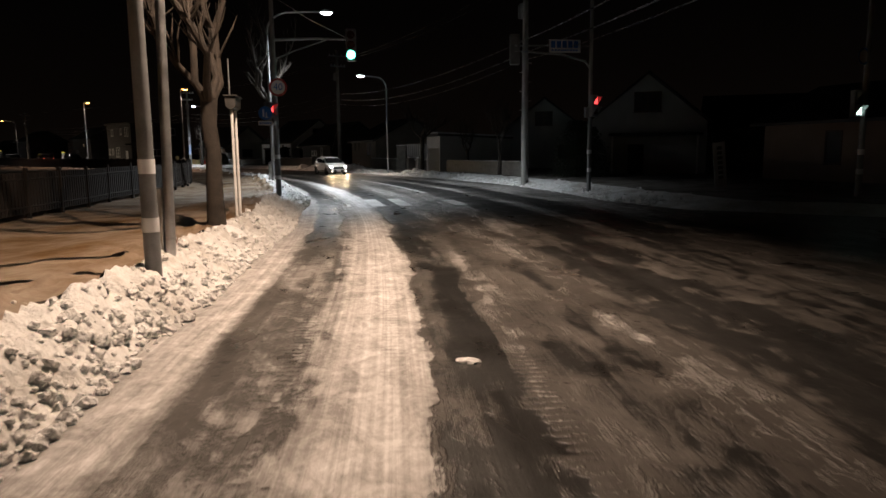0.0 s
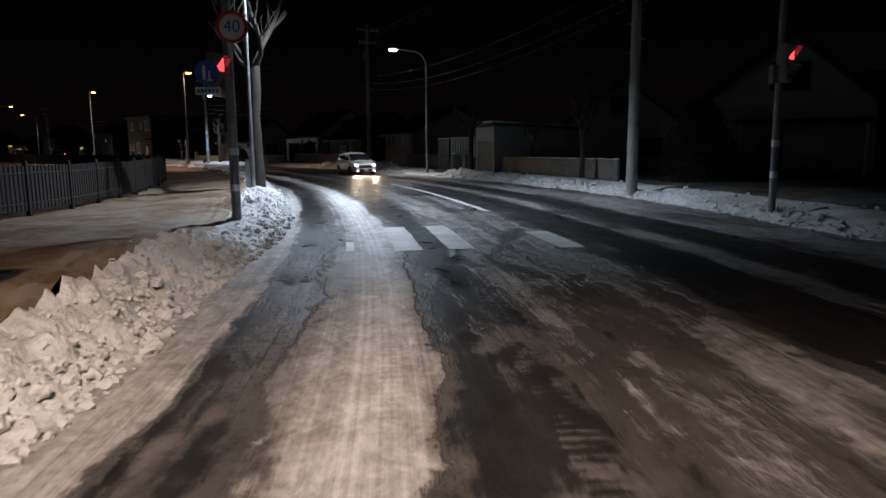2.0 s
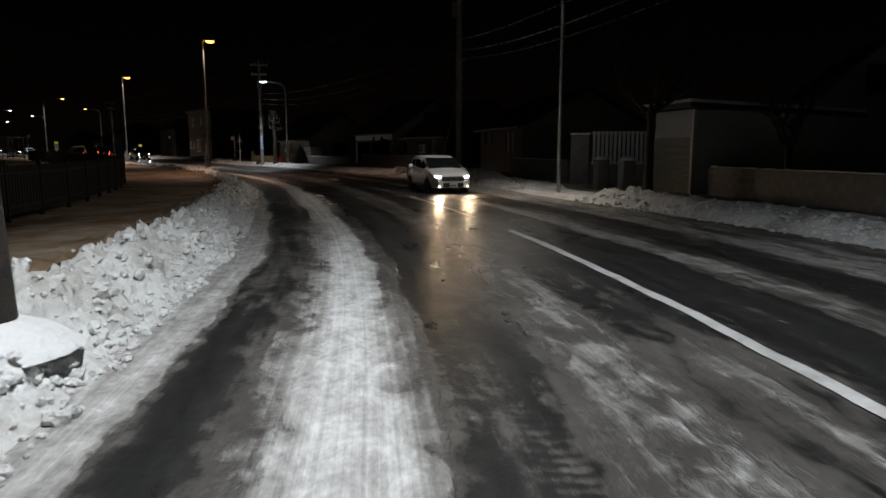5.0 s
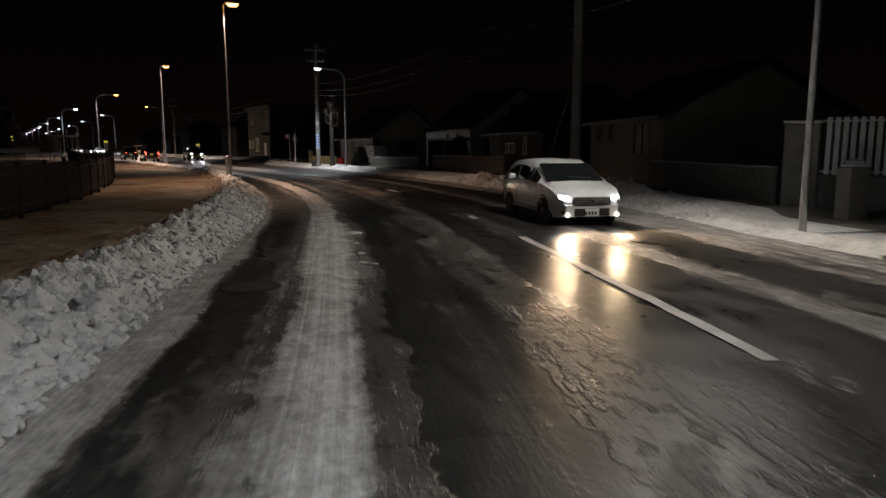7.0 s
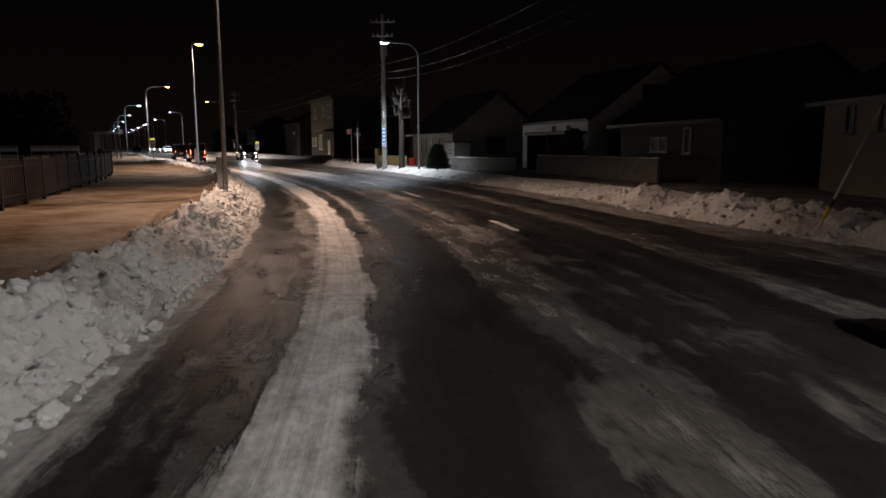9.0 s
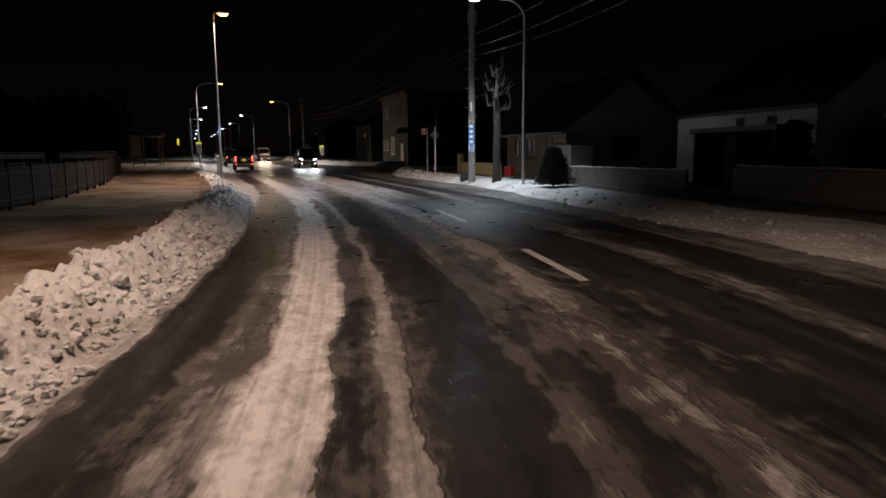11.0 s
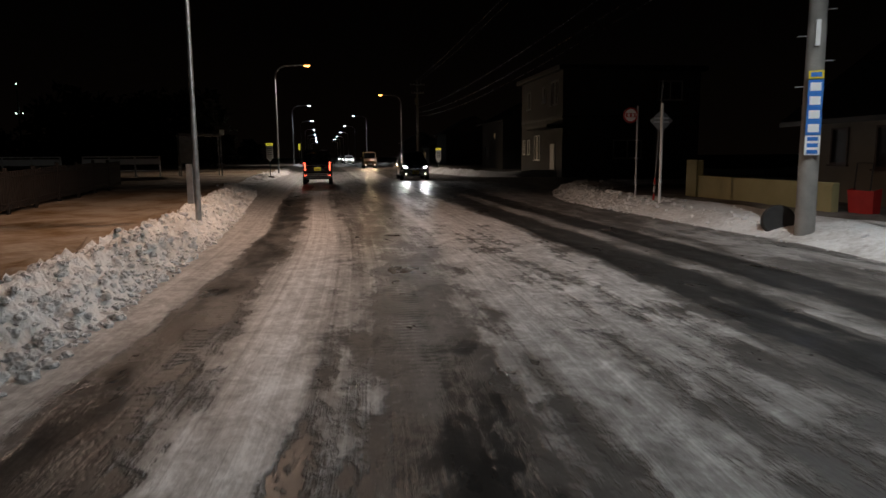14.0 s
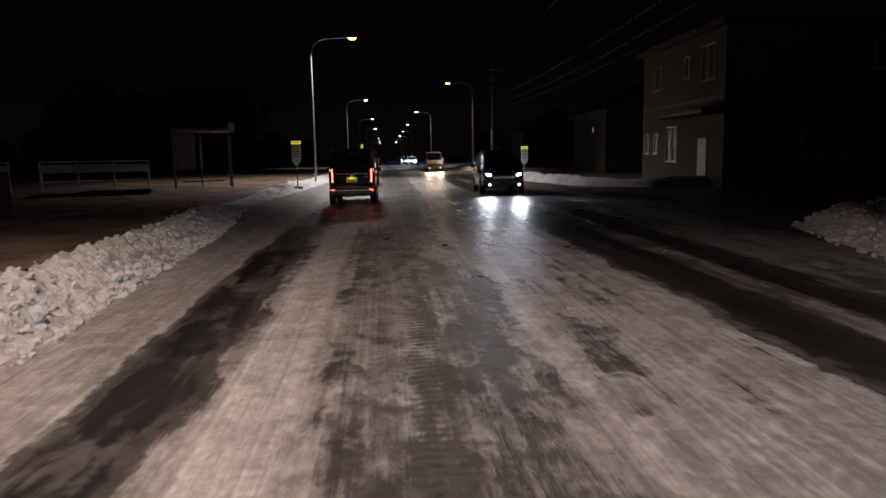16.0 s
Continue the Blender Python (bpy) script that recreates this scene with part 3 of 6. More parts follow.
RIGHT_O = [7.6, 7.8, 34, 34, 12.6, 8.9, 8.2, 8.6, 8.4, 7.8, 7.5, 7.7, 7.9, 7.6, 7.2, 6.95, 7.2, 6.9, 6.8, 7.5, 7.3, 8.3, 11.0, 34, 34, 12, 8.8, 7.6, 7.6]


def right_foot(s):
    return np.interp(s, RIGHT_S, RIGHT_O) + 0.14 * fbm(np.asarray(s) * 0.5, np.asarray(s) * 0, 12, 3)


def right_z(s, d):
    """Height of the right bank and footway, d metres right of the bank's foot."""
    amp = np.interp(s, [-60, 15, 22, 27, 36, 44, 47, 48.5, 50, 53, 55, 58, 59.5, 62.3, 63, 64, 67, 68.3, 69, 70, 71.5, 72.5, 80, 90, 104, 110, 113, 420], [0.08, 0.08, 0.12, 0.14, 0.18, 0.26, 0.42, 0.36, 0.16, 0.14, 0.14, 0.16, 0.58, 0.56, 0.30, 0.48, 0.46, 0.14, 0.14, 0.46, 0.30, 0.18, 0.20, 0.20, 0.24, 0.34, 0.34, 0.08])
    amp = amp * (1 + 0.3 * fbm(s * 0.4, s * 0 + 9, 22, 3))
    back = np.interp(s, [-60, 24, 45, 55, 56, 70, 104, 110, 114, 420], [0.16, 0.22, 0.24, 0.18, 0.22, 0.26, 0.26, 0.16, 0.06, 0.2])
    face, fall = smooth(0.0, 0.9, d), smooth(0.9, 2.0, d)
    z = amp * face * (1 - fall) + back * fall
    bare = smooth(0.5, 0.9, d) * (1 - smooth(4.2, 4.8, d)) * smooth(48.6, 49.2, s) * (1 - smooth(54.2, 55.0, s))
    rough = smooth(0.02, 0.4, d) * (1 - smooth(1.6, 2.6, d)) * np.clip(amp / 0.4, 0.15, 1) * (1 - 0.6 * smooth(73, 77, s) * (1 - smooth(102, 106, s)))
    z = z + rough * (0.20 * lumps(s * 2.2, d * 2.6, 32) + 0.15 * lumps(s * 4.6, d * 5.2, 42) + 0.08 * lumps(s * 9, d * 10, 46) + 0.09 * fbm(s * 1.1, d * 1.4, 52, 3) - 0.13)
    z = z + smooth(1.6, 2.4, d) * (0.045 * fbm(s * 0.8, d * 1.1, 62, 4) + 0.03 * lumps(s * 1.3, d * 1.3, 72))
    z = z * (1 - 0.75 * bare)
    return z - 0.05 * (1 - smooth(-0.12, 0.12, d)) + rise(s)


def stations(fine):
    return np.r_[np.arange(-45, -8, 1.0), np.arange(-8, 128, fine), np.arange(128, 170, 0.8), np.arange(170, 440, 6.0)]


def build_road():
    s = stations(0.22)
    off = np.r_[np.arange(-6.0, 9.0, 0.14), np.arange(9.0, 40, 1.0)]
    S, O = np.meshgrid(s, off, indexing="ij")
    x, y = on_road(S, O)
    z = road_z(S, O)
    uv = np.stack([S, O + lane_shift(S)], -1)
    road = new("road", grid_mesh("road", x, y, z, ROADWAY, uv))
    tagged(road, "icy asphalt road with packed snow and worn wheel tracks", "road", "", "structure")


def bank_share(s):
    """How far the ploughed snow reaches back over the verge, as a share of its usual width."""
    return np.interp(s, [-60, 19, 24], [0.72, 0.74, 1.0])


def build_verges():
    for name, foot, height, side, dd, mat, label in (
            ("snow_bank", left_foot, left_z, -1, np.r_[-0.25, np.arange(-0.1, 1.18, 0.05), 1.2], BANK, "ploughed snow bank of rough clods along the kerb"),
            ("footway", left_foot, left_z, -1, np.r_[1.2, np.arange(1.25, 2.1, 0.06), np.arange(2.15, 9, 0.3), np.arange(9, 42, 3.0)], VERGE, "trodden dirty snow on the footway and open lot, browned for weak lamp light"),
            ("snow_bank_far", right_foot, right_z, 1, np.r_[-0.3, np.arange(-0.1, 2.3, 0.075), 2.35], BANK, "low ploughed snow bank by the houses"),
            ("footway_far", right_foot, right_z, 1, np.r_[2.35, np.arange(2.6, 12, 0.45), np.arange(12, 50, 3.0)], FIELD, "trodden snow on the footway and yards by the houses")):
        s = stations(0.075 if name == "snow_bank" else 0.11 if "bank" in name else 0.3)
        S, D = np.meshgrid(s, dd, indexing="ij")
        if side < 0:
            D = D - 1.2 * (1 - bank_share(S)) * np.where(D < 1.2, D / 1.2, 1 - smooth(1.2, 3.0, D))
        x, y = on_road(S, side * (foot(S) + D))
        z = height(S, D) - 0.5 * smooth(34, 40, D)
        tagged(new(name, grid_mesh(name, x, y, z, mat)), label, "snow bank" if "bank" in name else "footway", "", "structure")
    r = np.array([0, 30, 80, 160, 300, 600, 1200, 2600.0])
    a = np.linspace(0, 2 * math.pi, 65)
    R, A = np.meshgrid(r, a, indexing="ij")
    cx, cy = -30.0, 70.0
    x, y = cx + R * np.cos(A), cy + R * np.sin(A)
    tagged(new("ground", grid_mesh("ground", x, y, np.full_like(x, -0.18), FIELD)), "open snow-covered ground reaching to the horizon", "ground", "", "structure")


def build_clods():
    """Loose lumps of snow on the banks' faces."""
    rng = np.random.default_rng(5)
    kinds = []
    for fine in (0, 1):
        for _ in range(6):
            bm = bmesh.new()
            bmesh.ops.create_icosphere(bm, subdivisions=1 + fine, radius=1.0)
            sh = Shape()
            stretch = np.array((1.0, rng.uniform(0.7, 0.95), rng.uniform(0.55, 0.8)))
            sh.add([np.array(v.co) * stretch * rng.uniform(0.66, 1.14) for v in bm.verts], [[v.index for v in f.verts] for f in bm.faces])
            bm.free()
            kinds.append(sh)
    for name, side, count, reach in (("snow_clods", -1, 10500, 1.25), ("snow_clods_far", 1, 6500, 2.0)):
        sh = Shape()
        s = rng.uniform(-6, 122, count)
        d = np.abs(rng.normal(0.45, 0.45, count)) * reach / 1.5 - 0.10
        if side < 0:
            d = d * bank_share(s)
        size = np.clip(rng.lognormal(-3.35, 0.48, count), 0.016, 0.09)
        big = rng.random(count) < 0.02
        size = np.where(big, size * 1.5, size)
        for i in range(count):
            if side < 0:
                if 22.8 < s[i] < 25.6 and rng.random() < 0.6:
                    continue
                z = float(left_z(s[i], d[i])) if d[i] > 0 else float(rise(s[i]))
                x, y = on_road(s[i], -(left_foot(s[i]) + d[i]))
            else:
                if s[i] < 20 or 49 < s[i] < 54.5 or (74 < s[i] < 104 and rng.random() < 0.8):
                    continue
                z = float(right_z(s[i], d[i])) if d[i] > 0 else float(rise(s[i]))
                x, y = on_road(s[i], right_foot(s[i]) + d[i])
            k = kinds[rng.integers(6) + (6 if size[i] > 0.045 else 0)]
            m = Matrix.LocRotScale((float(x), float(y), z + size[i] * 0.28), Euler((rng.uniform(-0.5, 0.5), rng.uniform(-0.5, 0.5), rng.uniform(0, 6.28))), (float(size[i]),) * 3)
            sh.add([m @ Vector(q) for q in k.v], k.f)
        me = bpy.data.meshes.new(name)
        me.from_pydata(sh.v, [], sh.f)
        me.materials.append(CHUNK)
        tagged(new(name, me), "loose clods of snow thrown up by the plough", "snow", "", "stuff")


def strip(name, s0, s1, o0, o1, label, seed=0):
    """A painted mark that follows the road's surface."""
    n, k = max(3, int((s1 - s0) / 0.25)), max(3, int(abs(o1 - o0) / 0.12) + 1)
    S, O = np.meshgrid(np.linspace(s0, s1, n), np.linspace(o0, o1, k), indexing="ij")
    edge = 0.025 * fbm(S * 2.5, O * 2.5, 80 + seed, 2)
    x, y = on_road(S, O + edge)
    return tagged(new(name, grid_mesh(name, x, y, road_z(S, O) + 0.012, LINE)), label, "road marking", "road markings", "structure")


build_road()
build_verges()
build_clods()

for a, b in ((28.5, 42.2), (44.8, 52.4), (55.7, 56.45), (65.4, 67.2), (74.4, 77.2), (81.6, 85.0)):
    o = float(np.interp(a, [28, 45, 77, 100], [3.1, 3.1, 2.62, 2.6]))
    strip("centre_line", a, b, o - 0.075, o + 0.075, "worn white centre line on icy asphalt", int(a))
for o, near, far in ((-0.66, 22.2, 23.3), (0.13, 22.05, 25.4), (1.00, 22.05, 25.45), (2.80, 21.9, 24.1)):
    strip("crosswalk_stripe", near, far, o, o + (0.44 if o > 0 else 0.14), "scraped white crosswalk stripe showing through packed snow", int(o * 9))


# ---------------------------------------------------------------- street lamps
def spot_lamp(name, m, watts, color, angle=150, size=0.12, blend=0.6):
    d = bpy.data.lights.new(name, "SPOT")
    d.energy, d.color, d.spot_size, d.spot_blend, d.shadow_soft_size = watts, color, radians(angle), blend, size
    ob = new(name, d)
    ob.matrix_world = m
    return ob


def street_lamp(x, y, z, top, reach, toward, sodium, watts, box=True, bright=True, cone=None, lean=0.0, tint=None, throw=0.0):
    """A steel pole with an arm that reaches out over the road, and its lamp. toward: the arm's heading in degrees."""
    kind = "sodium" if sodium else "white"
    t = thing("street_lamp", ("galvanised street lamp with lit orange lantern" if sodium else "galvanised street lamp with lit white lantern") + (" on curved arm" if reach > 0.8 else " on short arm") + " in snow", "street lamp", pose(x, y, z, 0, lean, toward), "street lamps")
    h, drop = top - z, 0.12 if sodium else 0.09
    if reach > 0.8:
        part("pole", Shape().tube([(0, 0, -0.5), (0, 0, h * 0.5), (0, 0, h - 0.9)], [0.072, 0.06, 0.046], 14), ZINC, t, rounded=True)
        pts = [(0.0, 0, h - 0.9)] + [(reach * 0.42 * (1 - math.cos(a)), 0, h - 0.9 + 0.85 * math.sin(a)) for a in np.linspace(0.25, 1.35, 6)] + [(reach - 0.15, 0, h + 0.02)]
        part("arm", Shape().tube(pts, [0.044] + [0.038] * (len(pts) - 2) + [0.03], 10), ZINC, t, rounded=True)
    else:
        part("pole", Shape().tube([(0, 0, -0.5), (0, 0, h * 0.5), (0, 0, h - 0.1)], [0.070, 0.052, 0.04], 14), ZINC, t, rounded=True)
        part("arm", Shape().tube([(0, 0, h - 0.1), (0.06, 0, h), (max(reach - 0.1, 0.12), 0, h + 0.02)], 0.036, 8), ZINC, t, rounded=True)
    head = part("lantern", Shape().hull([(reach - 0.3, sy * 0.07, h + 0.05) for sy in (-1, 1)] + [(reach - 0.25, sy * 0.10, h - 0.02) for sy in (-1, 1)] + [(reach + 0.3, sy * 0.12, h - 0.01) for sy in (-1, 1)] + [(reach + 0.33, sy * 0.07, h + 0.06) for sy in (-1, 1)] + [(reach, sy * 0.10, h + 0.13) for sy in (-1, 1)]), GREYPAINT, t)
    part("lens", Shape().hull([(reach - 0.2, sy * 0.10, h - 0.015) for sy in (-1, 1)] + [(reach + 0.28, sy * 0.11, h - 0.015) for sy in (-1, 1)] + [(reach - 0.08, sy * 0.07, h - drop) for sy in (-1, 1)] + [(reach + 0.2, sy * 0.07, h - drop) for sy in (-1, 1)]), SODIUM_LENS if sodium else LED_LENS, head, "glowing lamp glass")
    if box:
        part("control_box", Shape().block(-0.20, -0.065, -0.07, 0.07, 0.15, 1.0, 0.012), ZINC, t, "small steel control box strapped to the pole")
        part("strap", Shape().tube([(0, 0, 0.3), (0, 0, 0.34)], 0.08, 14), ZINC, t)
    if bright:
        tip = pose(x, y, z, 0, 0, toward) @ Vector((reach + 0.05, 0, h - 0.28))
        aimed = pose(x, y, z, 0, 0, toward) @ Vector((reach + 0.05 + 10 * math.tan(radians(throw)), 0, h - 10.28))
        spot_lamp("lamp_light", look(tip, aimed), watts, tint or (SODIUM if sodium else LED), cone or (150 if sodium else 128))
    return t


def verge_z(s, off):
    s, off = float(s), float(off)
    return float(left_z(s, -off - left_foot(s))) if off < 0 else float(right_z(s, off - right_foot(s)))


# First arm is unseen; its length is made up to light the bank.
# Sodium tints are paled, standing in for white headlights that are not built.
street_lamp(-2.95, 12.15, 0.30, 8.3, 2.2, 0, True, 3500, cone=128, lean=1.2, tint=(1.0, 0.72, 0.52), throw=-16)
street_lamp(-5.93, 34.52, 0.36, 8.0, 2.6, 10, False, 3500, cone=139)
street_lamp(-1.4, 56.2, 0.26, 7.4, 2.0, 203, False, 1000, box=False, cone=132, throw=26, tint=(1.0, 0.92, 0.83))
street_lamp(-21.06, 69.33, 0.36, 7.75, 0.35, 32, True, 1500, cone=130, throw=7, tint=(1.0, 0.67, 0.49))
street_lamp(-25.15, 93.25, 0.28, 7.7, 1.95, 206, False, 1800, box=False, cone=139, throw=25)
street_lamp(-40.12, 91.52, 0.5, 8.2, 0.4, 43, True, 2200, cone=140, throw=3, tint=(1.0, 0.67, 0.49))
street_lamp(-68.2, 117.5, 0.6, 8.5, 2.3, 46, True, 3700, box=False, cone=150, tint=(1.0, 0.86, 0.76))
street_lamp(-76.6, 142.2, 0.6, 8.4, 2.2, 226, True, 1100, box=False, cone=118, tint=PALE_SODIUM)
for i in range(7):
    x, y = on_road(187 + 42 * i, -4.6)
    street_lamp(float(x), float(y), 0.5, 8.9, 2.3, 46, False, 2200, False, i < 1)
for i in range(6):
    x, y = on_road(214 + 42 * i, 7.6)
    street_lamp(float(x), float(y), 0.5, 9.1, 2.3, 226, False, 2200, False, i < 1)


# ---------------------------------------------------------------- poles
def concrete_pole(name, x, y, z, r0, height, label, bands=(), mat=CONCRETE, cross=True, yaw=0.0, steps=True):
    """A tapered pole with reflective bands, step bolts and, at its top, a crossarm with insulators."""
    t = thing(name, label, "utility pole" if name == "utility_pole" else "pole", pose(x, y, z, 0, 0, yaw))
    r1 = r0 * 0.62
    part("shaft", Shape().tube([(0, 0, -0.6), (0, 0, height * 0.5), (0, 0, height)], [r0, (r0 + r1) / 2, r1], 20), mat, t, rounded=True)
    for b in bands:
        r = r0 + (r1 - r0) * b / height + 0.004
        part("reflective_band", Shape().tube([(0, 0, b - 0.085), (0, 0, b + 0.085)], r, 20), SIGNWHITE, t, "white reflective band", True)
    if steps:
        for k in range(8):
            side = 1 if k % 2 else -1
            part("step_bolt", Shape().tube([(side * r1 * 0.8, 0, 2.6 + 0.45 * k), (side * (r0 + 0.13), 0, 2.6 + 0.45 * k)], 0.011, 6), ZINC, t)
    if cross:
        for k, w in ((height - 0.5, 0.85), (height - 1.4, 0.7)):
            arm = part("crossarm", Shape().block(-w, w, -r1 - 0.09, -r1 - 0.01, k - 0.045, k + 0.045, 0.01), ZINC, t)
            for u in (-0.9, -0.45, 0.45, 0.9):
                part("insulator", Shape().lathe([(0.02, 0), (0.05, 0.02), (0.03, 0.06), (0.05, 0.09), (0.02, 0.14)], 10, pose(u * w, -r1 - 0.05, k + 0.045)), WHITEPAINT, arm, rounded=True)
        part("transformer", Shape().lathe([(0.2, 0), (0.23, 0.04), (0.23, 0.62), (0.17, 0.7)], 16, pose(0, r1 + 0.26, height - 2.6)), GREYPAINT, t, rounded=True)
    return t


concrete_pole("utility_pole", -2.78, 11.05, 0.42, 0.098, 9.5, "slim grey pole with two white reflective bands beside snow bank", (0.50, 1.19), GREYPAINT, False, 0, False)
concrete_pole("utility_pole", 6.0, 36.7, 0.2, 0.19, 10.5, "thick concrete utility pole standing in roadside snow", (), CONCRETE, True, 12)
concrete_pole("utility_pole", -6.12, 66.55, 0.3, 0.185, 10.5, "thick concrete utility pole beside ploughed snow and house", (), CONCRETE, True, 28)
U2 = concrete_pole("utility_pole", -29.18, 97.05, 0.22, 0.18, 10.0, "concrete utility pole carrying blue and yellow advertising plates", (), CONCRETE, True, 18)
concrete_pole("utility_pole", -75.4, 143.6, 0.5, 0.17, 9.5, "distant concrete utility pole with crossarms near junction", (), CONCRETE, True, 46)
for z0, z1, mat, bars in ((2.72, 2.86, PLATEYELLOW, 1), (1.72, 2.70, BLUEPAINT, 4), (1.36, 1.71, SIGNWHITE, 3)):
    p = part("advert_plate", Shape().block(-0.125, 0.125, -0.235, -0.195, z0, z1, 0.006), mat, U2, "enamel advertising plate with vertical writing")
    n = bars
    for k in range(n):
        zz = z1 - (k + 0.5) * (z1 - z0) / n
        part("bar", Shape().box(-0.09, 0.09, -0.2385, -0.235, zz - 0.3 * (z1 - z0) / n, zz + 0.3 * (z1 - z0) / n), SIGNWHITE if mat is BLUEPAINT else BLUEPAINT, p)
part("label_plate", Shape().block(-0.05, 0.03, -0.21, -0.17, 3.3, 3.75, 0.005), SIGNWHITE, U2)


# ---------------------------------------------------------------- signals and signs
def round_sign(name, x, y, z, yaw, r, face, rim, label, category="road sign"):
    """A disc on two clamps, facing -y before it is turned."""
    t = thing(name, label, category, pose(x, y, z, 0, 0, yaw))
    up = pose(0, 0, 0, 90)
    part("disc", Shape().lathe([(r, -0.004), (r, 0.004)], 40, up), face, t, rounded=True)
    if rim:
        part("rim", Shape().lathe([(r, 0.004), (r, 0.009), (r * 0.78, 0.009), (r * 0.78, 0.004)], 40, up, False), rim, t, rounded=True)
    part("clamp", Shape().block(-0.12, 0.12, 0.004, 0.05, -0.03, 0.03, 0.005), ZINC, t)
    return t


def signal_head(name, x, y, z, yaw, lit, label, lamps=3, size=0.15):
    """A signal with hooded round lenses one above another, facing -y before it is turned. lit: the lens that glows, from the top."""
    t = thing(name, label, "traffic signal", pose(x, y, z, 0, 0, yaw))
    step = size * 2.35
    h = step * lamps / 2
    part("housing", Shape().block(-size * 1.25, size * 1.25, -0.02, 0.17, -h - 0.05, h + 0.05, 0.03), GREYPAINT, t)
    for k in range(lamps):
        zc = h - step * (k + 0.5)
        m = pose(0, -0.02, zc, 90)
        mat = (REDLIT if k == 0 else GREENLIT) if k == lit else UNLIT
        part("lens", Shape().lathe([(size * 0.98, 0), (size * 0.8, 0.025), (size * 0.4, 0.04), (0.01, 0.045)], 24, m), mat, t, rounded=True)
        hood = Shape()
        pts = [(math.cos(a) * size * 1.06, math.sin(a) * size * 1.06) for a in np.linspace(-0.35, math.pi + 0.35, 15)]
        v = [(px, -0.02, zc + pz) for px, pz in pts] + [(px * 1.02, -0.02 - 0.22 * (0.35 + 0.65 * max(0, pz / size)), zc + pz) for px, pz in pts]
        v += [(px * 0.95, -0.02, zc + pz * 0.95) for px, pz in pts] + [(px * 0.97, -0.02 - 0.22 * (0.35 + 0.65 * max(0, pz / size)), zc + pz * 0.95) for px, pz in pts]
        n = len(pts)
        f = []
        for i in range(n - 1):
            f += [(i, i + 1, n + i + 1, n + i), (2 * n + i, 3 * n + i, 3 * n + i + 1, 2 * n + i + 1), (n + i, n + i + 1, 3 * n + i + 1, 3 * n + i)]
        part("visor", hood.add(v, f), GREYPAINT, t)
    return t


def walker_signal(x, y, z, yaw, lit_mat, label):
    """A pedestrian signal: two square lenses with hoods."""
    t = thing("pedestrian_signal", label, "traffic signal", pose(x, y, z, 0, 0, yaw))
    part("housing", Shape().block(-0.2, 0.2, 0.0, 0.2, -0.42, 0.42, 0.03), GREYPAINT, t)
    for k, zc in enumerate((0.2, -0.2)):
        on = (k == 0 and lit_mat is REDLIT) or (k == 1 and lit_mat is WALKGREEN)
        part("lens", Shape().block(-0.13, 0.13, -0.012, 0.0, zc - 0.13, zc + 0.13, 0.004), lit_mat if on else UNLIT, t)
        part("visor", Shape().add([(-0.17, 0, zc + 0.17), (0.17, 0, zc + 0.17), (0.17, -0.2, zc + 0.15), (-0.17, -0.2, zc + 0.15), (-0.17, 0, zc - 0.1), (0.17, 0, zc - 0.1), (-0.165, 0, zc + 0.16), (0.165, 0, zc + 0.16), (0.165, -0.2, zc + 0.14), (-0.165, -0.2, zc + 0.14)],
                                  [(0, 1, 2, 3), (6, 9, 8, 7), (2, 8, 9, 3), (0, 3, 4), (1, 5, 2)]), GREYPAINT, t)
    return t


# corner with the crosswalk: pole with arm, vehicle signal, signs
sig = thing("signal_pole", "dark grey steel signal pole with a long arm over the lane", "signal pole", pose(-4.52, 28.27, 0.2, 0, 0, 8))
part("pole", Shape().tube([(0, 0, -0.5), (0, 0, 4), (0, 0, 7.4)], [0.10, 0.09, 0.07], 16), GREYPAINT, sig, rounded=True)
for b in (0.66, 1.41):
    part("reflective_band", Shape().tube([(0, 0, b - 0.07), (0, 0, b + 0.07)], 0.103, 16), SIGNWHITE, sig, "white reflective band", True)
part("arm", Shape().tube([(0, 0, 5.55), (1.4, 0, 5.62), (2.75, 0, 5.62)], [0.055, 0.045, 0.035], 10), GREYPAINT, sig, rounded=True)
part("brace", Shape().tube([(0, 0, 4.85), (0.8, 0, 5.2), (1.9, 0, 5.58)], 0.022, 8), GREYPAINT, sig, rounded=True)
part("upper_stay", Shape().tube([(0, 0, 7.1), (1.3, 0, 6.3), (2.6, 0, 5.68)], 0.008, 6), ZINC, sig)
part("side_plate", Shape().block(-0.15, -0.095, -0.03, 0.06, 1.25, 1.8, 0.008), ZINC, sig)
signal_head("traffic_signal", -1.76, 28.60, 5.62, 2, 2, "vertical traffic signal with its green lens lit", 3)
s40 = round_sign("speed_limit_sign", -4.36, 28.10, 4.08, 4, 0.32, SIGNWHITE, REDPAINT, "round white speed limit sign with red rim and blue forty")
numerals("40", 0.34, BLUEPAINT, s40, pose(0, -0.012, 0))
sb = round_sign("cycle_path_sign", -4.78, 27.72, 3.15, 2, 0.24, BLUEPAINT, None, "round blue footway sign with a small white pictogram", "road sign")
part("pictogram", Shape().box(-0.09, -0.03, -0.010, -0.006, -0.13, 0.14).box(0.02, 0.06, -0.010, -0.006, -0.13, 0.04).box(0.0, 0.11, -0.010, -0.006, -0.16, -0.13), SIGNWHITE, sb)
sp = thing("supplementary_plate", "small white plate with a row of dark writing", "road sign", pose(-4.78, 27.72, 2.80, 0, 0, 2))
part("plate", Shape().block(-0.25, 0.25, -0.006, 0.006, -0.075, 0.075, 0.004), SIGNWHITE, sp)
